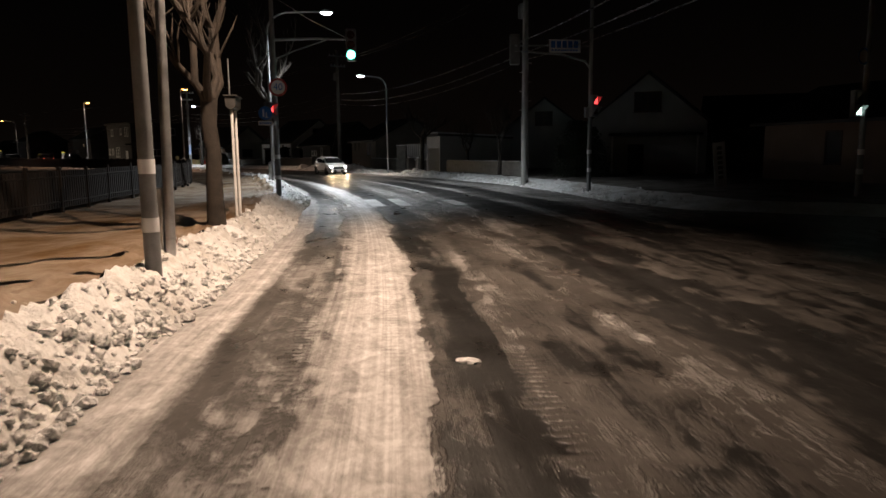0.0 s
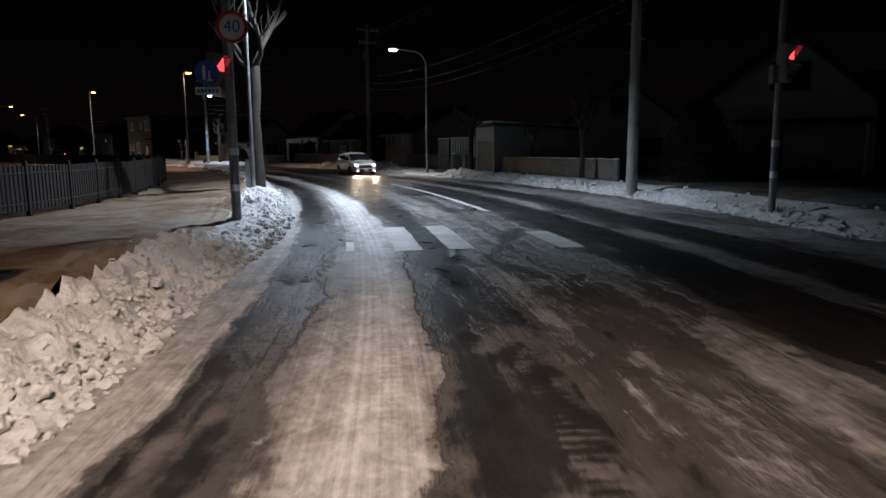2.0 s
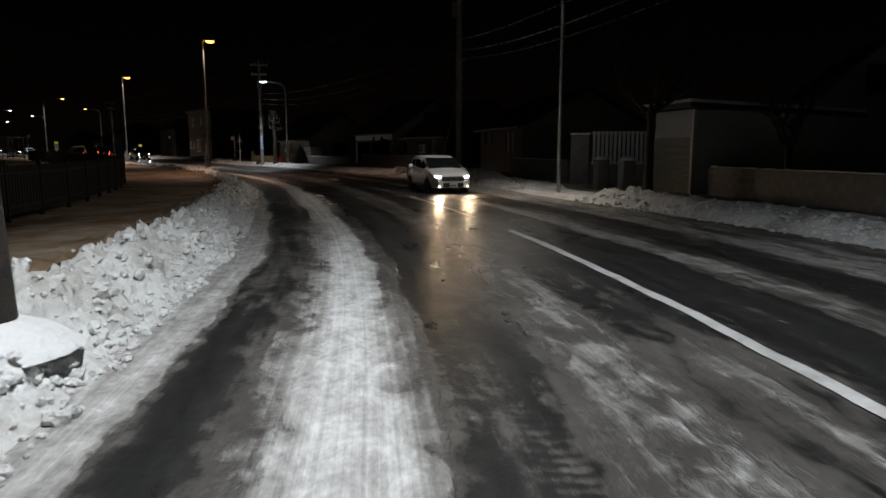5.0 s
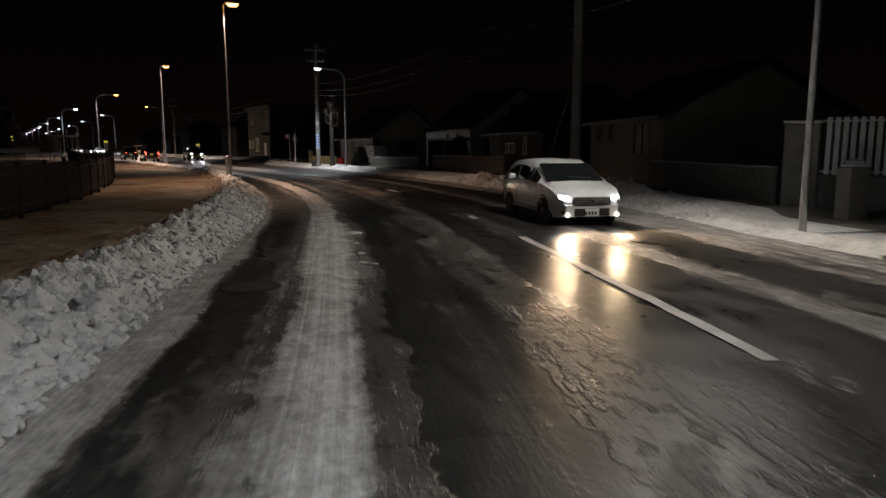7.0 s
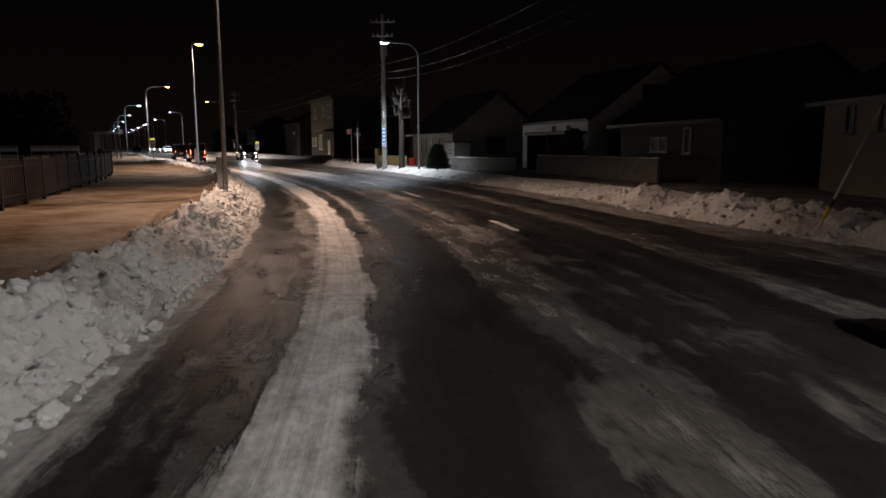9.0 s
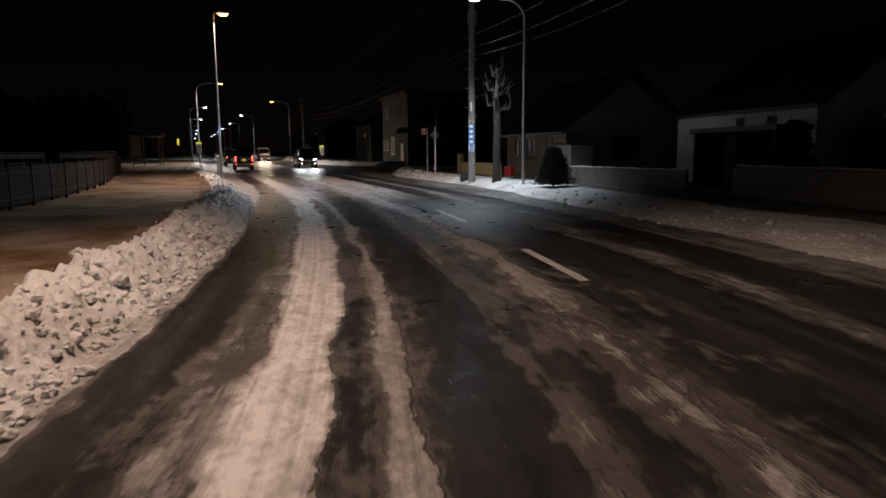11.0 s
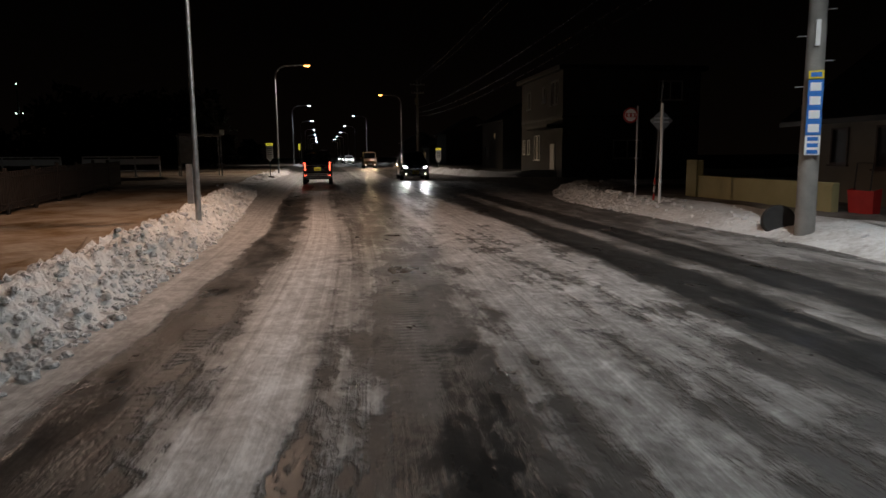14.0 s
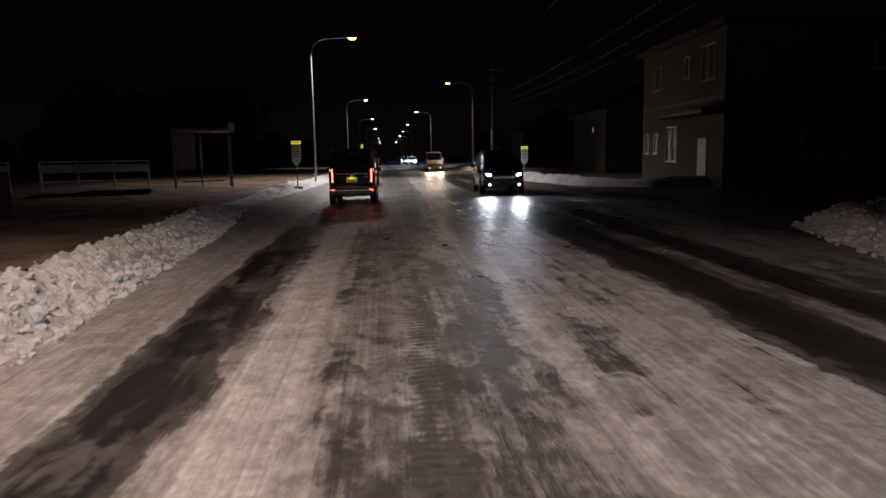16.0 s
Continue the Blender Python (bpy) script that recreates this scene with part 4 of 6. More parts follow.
for k in range(6):
    part("bar", Shape().box(-0.215 + 0.073 * k, -0.16 + 0.073 * k, -0.009, -0.006, -0.035, 0.035), BLUEPAINT, sp)
part("bracket", Shape().box(-0.02, 0.28, 0.008, 0.03, -0.02, 0.02), ZINC, sp)
walker_signal(-4.60, 27.98, 3.14, 78, REDLIT, "grey pedestrian signal showing red")

# far corner: pole with plate and signal seen from behind
sg = thing("signal_pole", "steel signal pole with reflective bands and an arm across the road", "signal pole", pose(7.42, 29.8, 0.1, 0, 0, 10))
part("pole", Shape().tube([(0, 0, -0.5), (0, 0, 4), (0, 0, 8.6)], [0.085, 0.075, 0.055], 16), GREYPAINT, sg, rounded=True)
for b in (0.86, 1.57):
    part("reflective_band", Shape().tube([(0, 0, b - 0.08), (0, 0, b + 0.08)], 0.09, 16), SIGNWHITE, sg, "white reflective band", True)
part("arm", Shape().tube([(0, 0, 4.75), (-0.25, 0.02, 5.05), (-1.2, 0.1, 5.3), (-3.0, 0.3, 5.42)], [0.04, 0.04, 0.035, 0.03], 10), GREYPAINT, sg, rounded=True)
part("upper_arm", Shape().tube([(0, 0, 5.62), (-1.5, 0.1, 5.62), (-3.0, 0.3, 5.62)], 0.028, 8), GREYPAINT, sg, rounded=True)
part("box", Shape().block(-0.22, -0.06, -0.08, 0.08, 2.9, 3.3, 0.01), GREYPAINT, sg)
signal_head("traffic_signal", 4.45, 30.0, 5.62, 178, -1, "grey traffic signal seen from behind, unlit", 3)
cp = thing("place_name_sign", "white place-name plate with two rows of blue writing", "road sign", pose(6.28, 29.35, 5.66, 0, 0, 6))
part("plate", Shape().block(-0.62, 0.62, -0.01, 0.01, -0.24, 0.24, 0.008), SIGNWHITE, cp)
for k in range(5):
    part("bar", Shape().box(-0.55 + 0.225 * k, -0.38 + 0.225 * k, -0.014, -0.01, -0.06, 0.19), BLUEPAINT, cp)
for k in range(9):
    part("bar", Shape().box(-0.53 + 0.119 * k, -0.44 + 0.119 * k, -0.014, -0.01, -0.18, -0.12), BLUEPAINT, cp)
walker_signal(7.62, 29.72, 3.45, 45, REDLIT, "grey pedestrian signal with its red lens lit")
fp = concrete_pole("signal_pole", 14.2, 23.4, 0.05, 0.10, 8.0, "slim pole with reflective bands at the side street", (0.95, 1.55), GREYPAINT, False, 0, False)
round_sign("road_sign", 14.0, 23.3, 4.45, 20, 0.25, SIGNWHITE, BLUEPAINT, "round pale road sign on a slim pole")
walker_signal(13.98, 23.3, 3.05, 30, WALKGREEN, "pedestrian signal with a pale green lens lit")
bn = thing("banner_sign", "leaning white banner board with a column of dark writing", "sign", pose(12.5, 29.1, 0.16, 0, -7, 12))
part("panel", Shape().block(-0.27, 0.27, -0.012, 0.012, 0.1, 1.85, 0.008), SIGNWHITE, bn)
for k in range(7):
    part("bar", Shape().box(-0.10, 0.12, -0.016, -0.012, 1.55 - 0.19 * k, 1.68 - 0.19 * k), GREYPAINT, bn)
part("frame", Shape().tube([(-0.27, 0, 0), (-0.27, 0, 1.88)], 0.014, 8).tube([(0.27, 0, 0), (0.27, 0, 1.88)], 0.014, 8), ZINC, bn)
part("foot", Shape().block(-0.33, 0.33, -0.2, 0.2, -0.04, 0.03, 0.01), BLACKPLASTIC, bn)

# board on two white posts
bd = thing("notice_board", "weathered, backlit-dark notice board on two tall white posts in snow", "notice board", pose(-3.41, 17.78, 0.36, 0, 0, 96))
for u in (-0.26, 0.26):
    part("post", Shape().tube([(u, 0, -0.4), (u, 0, 2.42)], 0.03, 12), WHITEPAINT, bd, rounded=True)
# Dark iron colour takes the place of shade on the backlit board.
part("board", Shape().hull([(u, v, w) for u in (-0.40, 0.40) for v, w in ((-0.10, 2.36), (-0.03, 2.30), (0.03, 2.30), (0.10, 2.36), (-0.11, 2.56), (0.11, 2.56))]), IRON, bd, "blank weathered box board, dark as if backlit")
part("roof_edge", Shape().block(-0.46, 0.46, -0.14, 0.14, 2.56, 2.59, 0.01), IRON, bd)
part("rear_pole", Shape().tube([(0.26, 0.1, 2.2), (0.26, 0.1, 3.4)], 0.015, 8), ZINC, bd)

# junction by the yellow wall
sgn = thing("sign_post", "thin galvanised post standing in ploughed snow", "sign post", pose(-34.67, 102.87, 0.3))
part("post", Shape().tube([(0, 0, -0.4), (0, 0, 2.75)], 0.032, 10), ZINC, sgn, rounded=True)
st = round_sign("no_entry_sign", -34.82, 102.70, 2.78, 44, 0.23, SIGNWHITE, REDPAINT, "round road sign with red rim and dark writing")
part("bar", Shape().box(-0.15, 0.15, -0.011, -0.006, -0.06, 0.06), REDPAINT, st)
part("bar", Shape().box(-0.10, -0.03, -0.014, -0.011, -0.045, 0.045).box(0.03, 0.10, -0.014, -0.011, -0.045, 0.045), SIGNWHITE, st)
dg = thing("diamond_sign", "diamond road sign turned away on a white post", "road sign", pose(-33.5, 101.6, 0.28, 0, 0, 38))
part("post", Shape().tube([(0, 0, -0.4), (0, 0, 2.72)], 0.038, 12), WHITEPAINT, dg, rounded=True)
part("plate", Shape().hull([(u, v, w) for v in (0.045, 0.052) for u, w in ((0.32, 2.25), (-0.32, 2.25), (0, 2.57), (0, 1.93))]), GREYPAINT, dg)
part("stiffener", Shape().box(-0.2, 0.2, 0.03, 0.045, 2.20, 2.24).box(-0.2, 0.2, 0.03, 0.045, 2.30, 2.34), ZINC, dg)
dl = thing("marker_post", "slim roadside marker post with red and white bands", "marker post", pose(-33.85, 102.1, 0.28, 0, 3, 0))
part("rod", Shape().tube([(0, 0, -0.3), (0, 0, 3.4)], 0.018, 8), GREYPAINT, dl, rounded=True)
for k in range(3):
    part("band", Shape().tube([(0, 0, 0.05 + 0.22 * k), (0, 0, 0.22 + 0.22 * k)], 0.03, 10), REDPAINT if k % 2 == 0 else SIGNWHITE, dl)


# ---------------------------------------------------------------- bare trees
def bare_tree(x, y, z, trunk_h, r, height, seed, label, knobs=True, yaw=0, shoots=1.0, stout=0.6):
    """A pruned street tree in winter: a tapered trunk, crooked limbs and thin shoots."""
    rng = random.Random(seed)
    t = thing("bare_tree", label, "tree", pose(x, y, z, 0, 0, yaw))
    pts = [(0.0, 0.0, -0.4)]
    for k in range(1, 6):
        pts.append((rng.uniform(-0.02, 0.02) * k * 0.5, rng.uniform(-0.02, 0.02) * k * 0.5, trunk_h * k / 5))
    part("trunk", Shape().tube(pts, [r * 1.35, r * 1.05, r * 0.95, r * 0.9, r * 0.92, r * 1.0], 14), BARK, t, rounded=True)
    top = Vector(pts[-1])
    twigs = Shape()
    limbs = 5 if trunk_h < 3.2 else 4
    for i in range(limbs):
        a = 2 * math.pi * (i + rng.uniform(-0.2, 0.2)) / limbs
        q, d = top + Vector((0, 0, -0.12)), Vector((math.cos(a) * 0.75, math.sin(a) * 0.75, 0.75)).normalized()
        line, rad = [q.copy()], [r * stout]
        n = 7
        for k in range(n):
            d = (d + Vector((rng.uniform(-0.6, 0.6), rng.uniform(-0.6, 0.6), rng.uniform(-0.05, 0.45)))).normalized()
            q = q + d * (height - trunk_h) / n * rng.uniform(0.85, 1.15)
            line.append(q.copy())
            rad.append(r * (stout * 0.83 - 0.6 * stout * (k + 1) / n) * (1.35 if knobs and k in (2, 4) else 1))
            if k >= 1:
                for _ in range(3 if k < 3 else 4):
                    if rng.random() > shoots:
                        continue
                    w, e = q.copy(), (d * 0.4 + Vector((rng.uniform(-1, 1), rng.uniform(-1, 1), rng.uniform(0.0, 1)))).normalized()
                    tl, tr = [w.copy()], [rad[-1] * 0.45]
                    for j in range(4):
                        e = (e + Vector((rng.uniform(-0.25, 0.25), rng.uniform(-0.25, 0.25), 0.22))).normalized()
                        w = w + e * rng.uniform(0.14, 0.30)
                        tl.append(w.copy())
                        tr.append(rad[-1] * 0.45 * (1 - 0.8 * (j + 1) / 4))
                    twigs.tube(tl, tr, 5, False)
                    if rng.random() < 0.5:
                        f = (e + Vector((rng.uniform(-0.8, 0.8), rng.uniform(-0.8, 0.8), 0.3))).normalized()
                        twigs.tube([tl[2], tl[2] + f * 0.18, tl[2] + f * 0.34 + Vector((0, 0, 0.08))], [tr[2] * 0.7, tr[2] * 0.5, 0.003], 5, False)
        part("limb", Shape().tube(line, rad, 9), BARK, t, rounded=True)
    part("crown", twigs, BARK, t, "thin bare shoots", True)
    part("snow_collar", Shape().lathe([(r * 3.6, -0.10), (r * 2.6, 0.03), (r * 1.6, 0.10), (r * 1.2, 0.12)], 16), CAP, t, "snow heaped round the foot", True)
    return t


def pollard(x, y, z, seed):
    """A hard-pruned street tree: a stout stem with short arms that turn upward."""
    rng = random.Random(seed)
    t = thing("bare_tree", "hard-pruned bare tree with short upturned arms beside footway", "tree", pose(x, y, z))
    stem = [(rng.uniform(-0.03, 0.03), rng.uniform(-0.03, 0.03), h) for h in (-0.4, 0.6, 1.4, 2.2, 3.0, 3.6, 4.3, 5.0)]
    part("trunk", Shape().tube(stem, [0.23, 0.18, 0.165, 0.16, 0.155, 0.11, 0.075, 0.03], 14), BARK, t, rounded=True)
    twigs = Shape()
    for k in range(9):
        h = 3.15 + 0.21 * k + rng.uniform(-0.1, 0.1)
        a = k * 2.4 + rng.uniform(-0.4, 0.4)
        out, reach = Vector((math.cos(a), math.sin(a), 0)), rng.uniform(0.35, 0.62) * (1.15 - 0.07 * k)
        q = [Vector((0, 0, h)), Vector((0, 0, h + 0.1)) + out * reach * 0.5, Vector((0, 0, h + 0.08)) + out * reach * 0.9, Vector((0, 0, h + 0.3)) + out * reach * 1.08, Vector((0, 0, h + 0.55)) + out * reach * 1.1]
        part("limb", Shape().tube(q, [0.05, 0.038, 0.042, 0.028, 0.015], 8), BARK, t, rounded=True)
        for _ in range(11):
            w = q[rng.randrange(1, 5)]
            e = (out * rng.uniform(-0.6, 1.0) + Vector((rng.uniform(-0.6, 0.6), rng.uniform(-0.6, 0.6), rng.uniform(0.2, 1)))).normalized()
            mid = w + e * rng.uniform(0.12, 0.2)
            twigs.tube([w, mid, mid + (e + Vector((rng.uniform(-0.5, 0.5), rng.uniform(-0.5, 0.5), 0.5))).normalized() * rng.uniform(0.12, 0.34)], [0.014, 0.010, 0.004], 5, False)
    part("crown", twigs, BARK, t, "stubby bare shoots", True)
    return t


bare_tree(-3.22, 15.4, 0.34, 2.4, 0.15, 6.0, 3, "pruned bare street tree with knobbly limbs in snow", yaw=30)
bare_tree(-6.1, 35.75, 0.34, 3.9, 0.18, 8.2, 8, "tall bare street tree beside a white lamp pole")
bare_tree(4.3, 50.6, 0.2, 1.6, 0.10, 3.6, 15, "small bare garden tree behind a block wall")
pollard(-27.04, 95.0, 0.24, 21)
bare_tree(1.2, 53.2, 0.2, 2.6, 0.14, 5.2, 33, "dark bare street tree in front of a garage")
bare_tree(5.6, 43.2, 0.2, 2.2, 0.11, 4.4, 25, "slim bare tree in a garden")


# ---------------------------------------------------------------- fence along the field
def field_fence():
    t = thing("fence", "long dark slatted fence beside the snowy footway", "fence")
    knots_s, knots_o = [-6, 16, 24, 30, 36, 49, 60, 78, 98, 118], [-8.7, -8.6, -8.2, -7.3, -6.9, -6.6, -7.2, -8.3, -8.7, -9.4]
    post = Shape().block(-0.045, 0.045, -0.045, 0.045, -0.3, 1.22, 0.01).data("post", DARKWOOD)
    slat = Shape().box(-0.055, 0.055, -0.011, 0.011, 0.12, 1.12).data("slat", DARKWOOD)
    rest = Shape()
    count = 0
    for i in range(62):
        s0 = -6 + 2.0 * i
        a, b = [Vector((*[float(c) for c in on_road(s, np.interp(s, knots_s, knots_o))], verge_z(s, np.interp(s, knots_s, knots_o)))) for s in (s0, s0 + 2.0)]
        yaw = math.degrees(math.atan2(b.y - a.y, b.x - a.x))
        p = part("post", post, DARKWOOD, t)
        p.matrix_local = pose(*a, 0, 0, yaw)
        d = b - a
        for h in (0.28, 0.95):
            part("rail", Shape().tube([a + Vector((0, 0, h)), b + Vector((0, 0, h))], 0.028, 6), DARKWOOD, t)
        for k in range(12):
            q = a + d * (k + 0.5) / 12
            m = pose(q.x, q.y, q.z, 0, 0, yaw)
            if count < 300 and 14 < s0 < 70:
                o = part("slat", slat, DARKWOOD, t)
                o.matrix_local = m
                count += 1
            else:
                rest.add([m @ Vector(c) for c in ((-0.055, -0.011, 0.12), (0.055, -0.011, 0.12), (0.055, 0.011, 0.12), (-0.055, 0.011, 0.12), (-0.055, -0.011, 1.12), (0.055, -0.011, 1.12), (0.055, 0.011, 1.12), (-0.055, 0.011, 1.12))],
                         [(0, 3, 2, 1), (4, 5, 6, 7), (0, 1, 5, 4), (1, 2, 6, 5), (2, 3, 7, 6), (3, 0, 4, 7)])
    part("more_slats", rest, DARKWOOD, t, kind="stuff")


field_fence()


# ---------------------------------------------------------------- houses
def wall_shape(length, height, holes, thick=0.16):
    """A wall along +x, its outer face at y = 0, with rectangular openings (x0, x1, z0, z1)."""
    xs = sorted({0.0, length, *[h[0] for h in holes], *[h[1] for h in holes]})
    zs = sorted({-0.3, height, *[h[2] for h in holes], *[h[3] for h in holes]})
    solid = {(i, j) for i in range(len(xs) - 1) for j in range(len(zs) - 1)
             if not any(h[0] < (xs[i] + xs[i + 1]) / 2 < h[1] and h[2] < (zs[j] + zs[j + 1]) / 2 < h[3] for h in holes)}
    sh, index = Shape(), {}

    def at(i, j, k):
        if (i, j, k) not in index:
            index[i, j, k] = len(sh.v)
            sh.v.append((xs[i], k * thick, zs[j]))
        return index[i, j, k]

    for i, j in solid:
        sh.f += [(at(i, j, 0), at(i + 1, j, 0), at(i + 1, j + 1, 0), at(i, j + 1, 0)), (at(i, j, 1), at(i, j + 1, 1), at(i + 1, j + 1, 1), at(i + 1, j, 1))]
        for (p, q), a, b in (((i - 1, j), (i, j), (i, j + 1)), ((i + 1, j), (i + 1, j + 1), (i + 1, j)), ((i, j - 1), (i + 1, j), (i, j)), ((i, j + 1), (i, j + 1), (i + 1, j + 1))):
            if (p, q) not in solid:
                sh.f.append((at(*a, 0), at(*b, 0), at(*b, 1), at(*a, 1)))
    return sh


def window(parent, m, w, h, frame=WHITEPAINT, split=True, lit=False, name="window"):
    """A framed window; its outer face at y = 0, its lower left corner at the origin."""
    f = Shape()
    b = 0.06
    f.box(0, w, -0.03, 0.06, 0, b).box(0, w, -0.03, 0.06, h - b, h).box(0, b, -0.03, 0.06, b, h - b).box(w - b, w, -0.03, 0.06, b, h - b)
    if split:
        f.box(w / 2 - 0.03, w / 2 + 0.03, -0.02, 0.06, b, h - b)
    o = part(name, f, frame, parent)
    o.matrix_local = m
    for x0, x1 in (((b, w / 2 - 0.03), (w / 2 + 0.03, w - b)) if split else ((b, w - b),)):
        part("pane", Shape().box(x0, x1, 0.02, 0.03, b, h - b), WINDOWLIT if lit else HOUSEGLASS, o)
    part("sill", Shape().box(-0.05, w + 0.05, -0.09, 0.0, -0.04, 0.0), frame, o)
    return o


def house(x, y, z, yaw, length, depth, eave, ridge, label, wall, openings=(), ridge_along=True, frame=WHITEPAINT, over=0.45, snow=True, flat=False):
    """A house whose front runs length metres along +x from its corner and whose depth goes along +y.
    openings: (side, start, sill, width, height, split, lit); side 0 is the front, 1 the right end, 3 the left end."""
    t = thing("house", label, "house", pose(x, y, z, 0, 0, yaw))
    sides = ((Matrix(), length), (pose(length, 0, 0, 0, 0, 90), depth), (pose(length, depth, 0, 0, 0, 180), length), (pose(0, depth, 0, 0, 0, 270), depth))
    for k, (m, w) in enumerate(sides):
        holes = [(o[1], o[1] + o[3], o[2], o[2] + o[4]) for o in openings if o[0] == k]
        tall = eave
        low = [q for q in holes if q[3] < eave]
        inset = 0.0 if k % 2 == 0 else 0.162
        sh = wall_shape(w, tall, low)
        if k % 2 == 1:
            sh = wall_shape(w - 2 * inset, tall, [(q[0] - inset, q[1] - inset, q[2], q[3]) for q in low])
            sh.moved(pose(inset, 0, 0))
        o = part("wall", sh, wall, t)
        o.matrix_local = m
        if (k % 2 == 1) == ridge_along and not flat:
            o = part("gable", Shape().plate([(inset, eave + 0.002), (w - inset, eave + 0.002), (w / 2, ridge)], 0, 0.16), wall, t)
            o.matrix_local = m
    for side, u, sill, w, h, split, lit in openings:
        if side == 9:
            continue
        window(t, sides[side][0] @ pose(u, -0.035 if sill + h > eave else 0, sill), w, h, frame, split, lit)
    rf = Shape()
    cap = Shape()
    if flat:
        rf.block(-over, length + over, -over, depth + over, eave, eave + 0.3, 0.03)
        cap.block(-over + 0.1, length + over - 0.1, -over + 0.1, depth + over - 0.1, eave + 0.304, eave + 0.55, 0.1)
    else:
        run, wide = (depth, length) if ridge_along else (length, depth)
        sl = (ridge - eave) / (run / 2)
        prof = [(-over, eave - over * sl), (run / 2, ridge), (run + over, eave - over * sl), (run + over, eave - over * sl + 0.14), (run / 2, ridge + 0.16), (-over, eave - over * sl + 0.14)]
        prof = [(a, b + 0.02) for a, b in prof]
        top = [(-over + 0.12, eave - (over - 0.12) * sl + 0.17), (run / 2, ridge + 0.186), (run + over - 0.12, eave - (over - 0.12) * sl + 0.17), (run + over - 0.2, eave - (over - 0.12) * sl + 0.34), (run / 2, ridge + 0.36), (-over + 0.2, eave - (over - 0.12) * sl + 0.34)]
        for shp, pr, a, b in ((rf, prof, -over, wide + over), (cap, top, -over + 0.1, wide + over - 0.1)):
            shp.plate(pr, a, b)
            shp.v = [(vy, vx, vz) if ridge_along else (vx, vy, vz) for vx, vy, vz in shp.v]
    r = part("roof", rf, ROOF, t, "dark metal roof")
    if snow:
        part("roof_snow", cap, CAP, r, "thin snow lying on the roof")
    return t


# gable house behind the junction
h = house(11.4, 45.3, 0.1, -13, 7.0, 9.0, 3.3, 6.15, "pale two-storey house with a broad gable behind a snowy yard", SIDING, [(0, 2.7, 3.9, 1.6, 1.2, True, False), (0, 2.4, 0.0, 0.95, 1.95, False, False), (1, 2, 1.0, 1.6, 1.2, True, False)], False, BRACKET, 0.5, False)
part("porch_roof", Shape().block(1.2, 6.6, -1.2, 0.0, 2.45, 2.62, 0.02), ROOF, h)
for u in (1.4, 6.3):
    part("porch_post", Shape().block(u - 0.05, u + 0.05, -1.15, -1.05, -0.2, 2.45, 0.01), WHITEPAINT, h)
house(8.0, 62.9, 0.1, -11, 8.0, 8.5, 2.95, 6.0, "pale gabled house set back behind a block wall", SIDING, [(0, 3.2, 3.75, 1.5, 1.2, True, False), (0, 5.2, 0.9, 1.6, 1.2, True, False)], False, BRACKET, 0.5, False)
house(-5.9, 77.5, 0.1, -69.6, 8.35, 7.6, 2.8, 4.75, "low cream house with three street windows", CREAM, [(0, 1.1, 1.85, 0.42, 0.75, False, False), (0, 2.55, 1.85, 0.42, 0.75, False, False), (0, 5.5, 1.3, 1.6, 1.25, True, False)], True, BRACKET, 0.4, False)
house(-12.6, 86.6, 0.1, -57, 7.4, 7.0, 2.6, 4.9, "dark single-storey house with small pale window frames", DARKSIDING, [(0, 2.6, 1.25, 1.3, 0.6, True, False), (0, 5.0, 1.2, 0.5, 1.0, False, False)], True, WHITEPAINT, 0.5, False)
hb = house(-19.55, 96.75, 0.1, -52.0, 8.0, 8.4, 2.85, 5.75, "white house with a dark timber porch behind a wall", WHITEPAINT, [(0, 4.0, 2.35, 0.45, 0.28, False, False), (0, 5.7, 2.35, 0.45, 0.28, False, False), (1, 3.2, 3.6, 1.5, 1.1, True, False), (1, 1.2, 1.0, 1.4, 1.1, True, False)], True, BRACKET, 0.15, False)
part("porch_roof", Shape().block(3.0, 7.9, -1.3, -0.005, 2.1, 2.28, 0.02), ROOF, hb)
part("porch_wall", Shape().box(3.2, 3.35, -1.2, -0.01, -0.2, 2.1), DARKWOOD, hb)
for u in (5.6, 7.6):
    part("porch_post", Shape().box(u, u + 0.15, -1.2, -1.05, -0.2, 2.1), DARKWOOD, hb)
part("porch_screen", Shape().box(3.9, 7.5, -0.09, -0.05, 0.0, 2.1), DARKWOOD, hb)
house(-30.6, 105.6, 0.1, -47, 7.8, 7.0, 2.65, 5.3, "cream single-storey house with a gable behind bare trees", CREAM, [(0, 1.2, 1.2, 0.7, 1.0, False, False), (0, 2.9, 1.1, 1.3, 1.1, True, False), (0, 5.4, 0.2, 0.85, 1.95, False, False), (1, 2.6, 1.1, 1.6, 1.1, True, False)], True, BRACKET, 0.5, False)
hf = house(-53.3, 128.4, 0.3, -45, 9.6, 9.0, 6.5, 7.5, "two-storey grey house with pale window frames at the junction", DARKSIDING, [(0, 0.4, 1.4, 0.6, 1.05, False, False), (0, 1.7, 1.4, 0.6, 1.05, False, False), (0, 3.4, 1.0, 1.4, 1.7, True, False), (0, 7.3, 4.5, 1.4, 1.5, True, False), (0, 5.4, 4.8, 0.6, 1.0, False, False), (0, 1.7, 4.6, 0.8, 1.2, False, False), (1, 3.3, 1.1, 1.9, 1.15, True, False), (1, 6.2, 4.7, 1.6, 1.2, True, False)], True, WHITEPAINT, 0.35, False, True)
part("band_roof", Shape().block(5.2, 9.9, -1.1, -0.004, 3.0, 3.2, 0.03), ROOF, hf)
part("belt_course", Shape().block(-0.04, 9.64, -0.05, -0.004, 3.62, 3.78, 0.01), ROOF, hf)
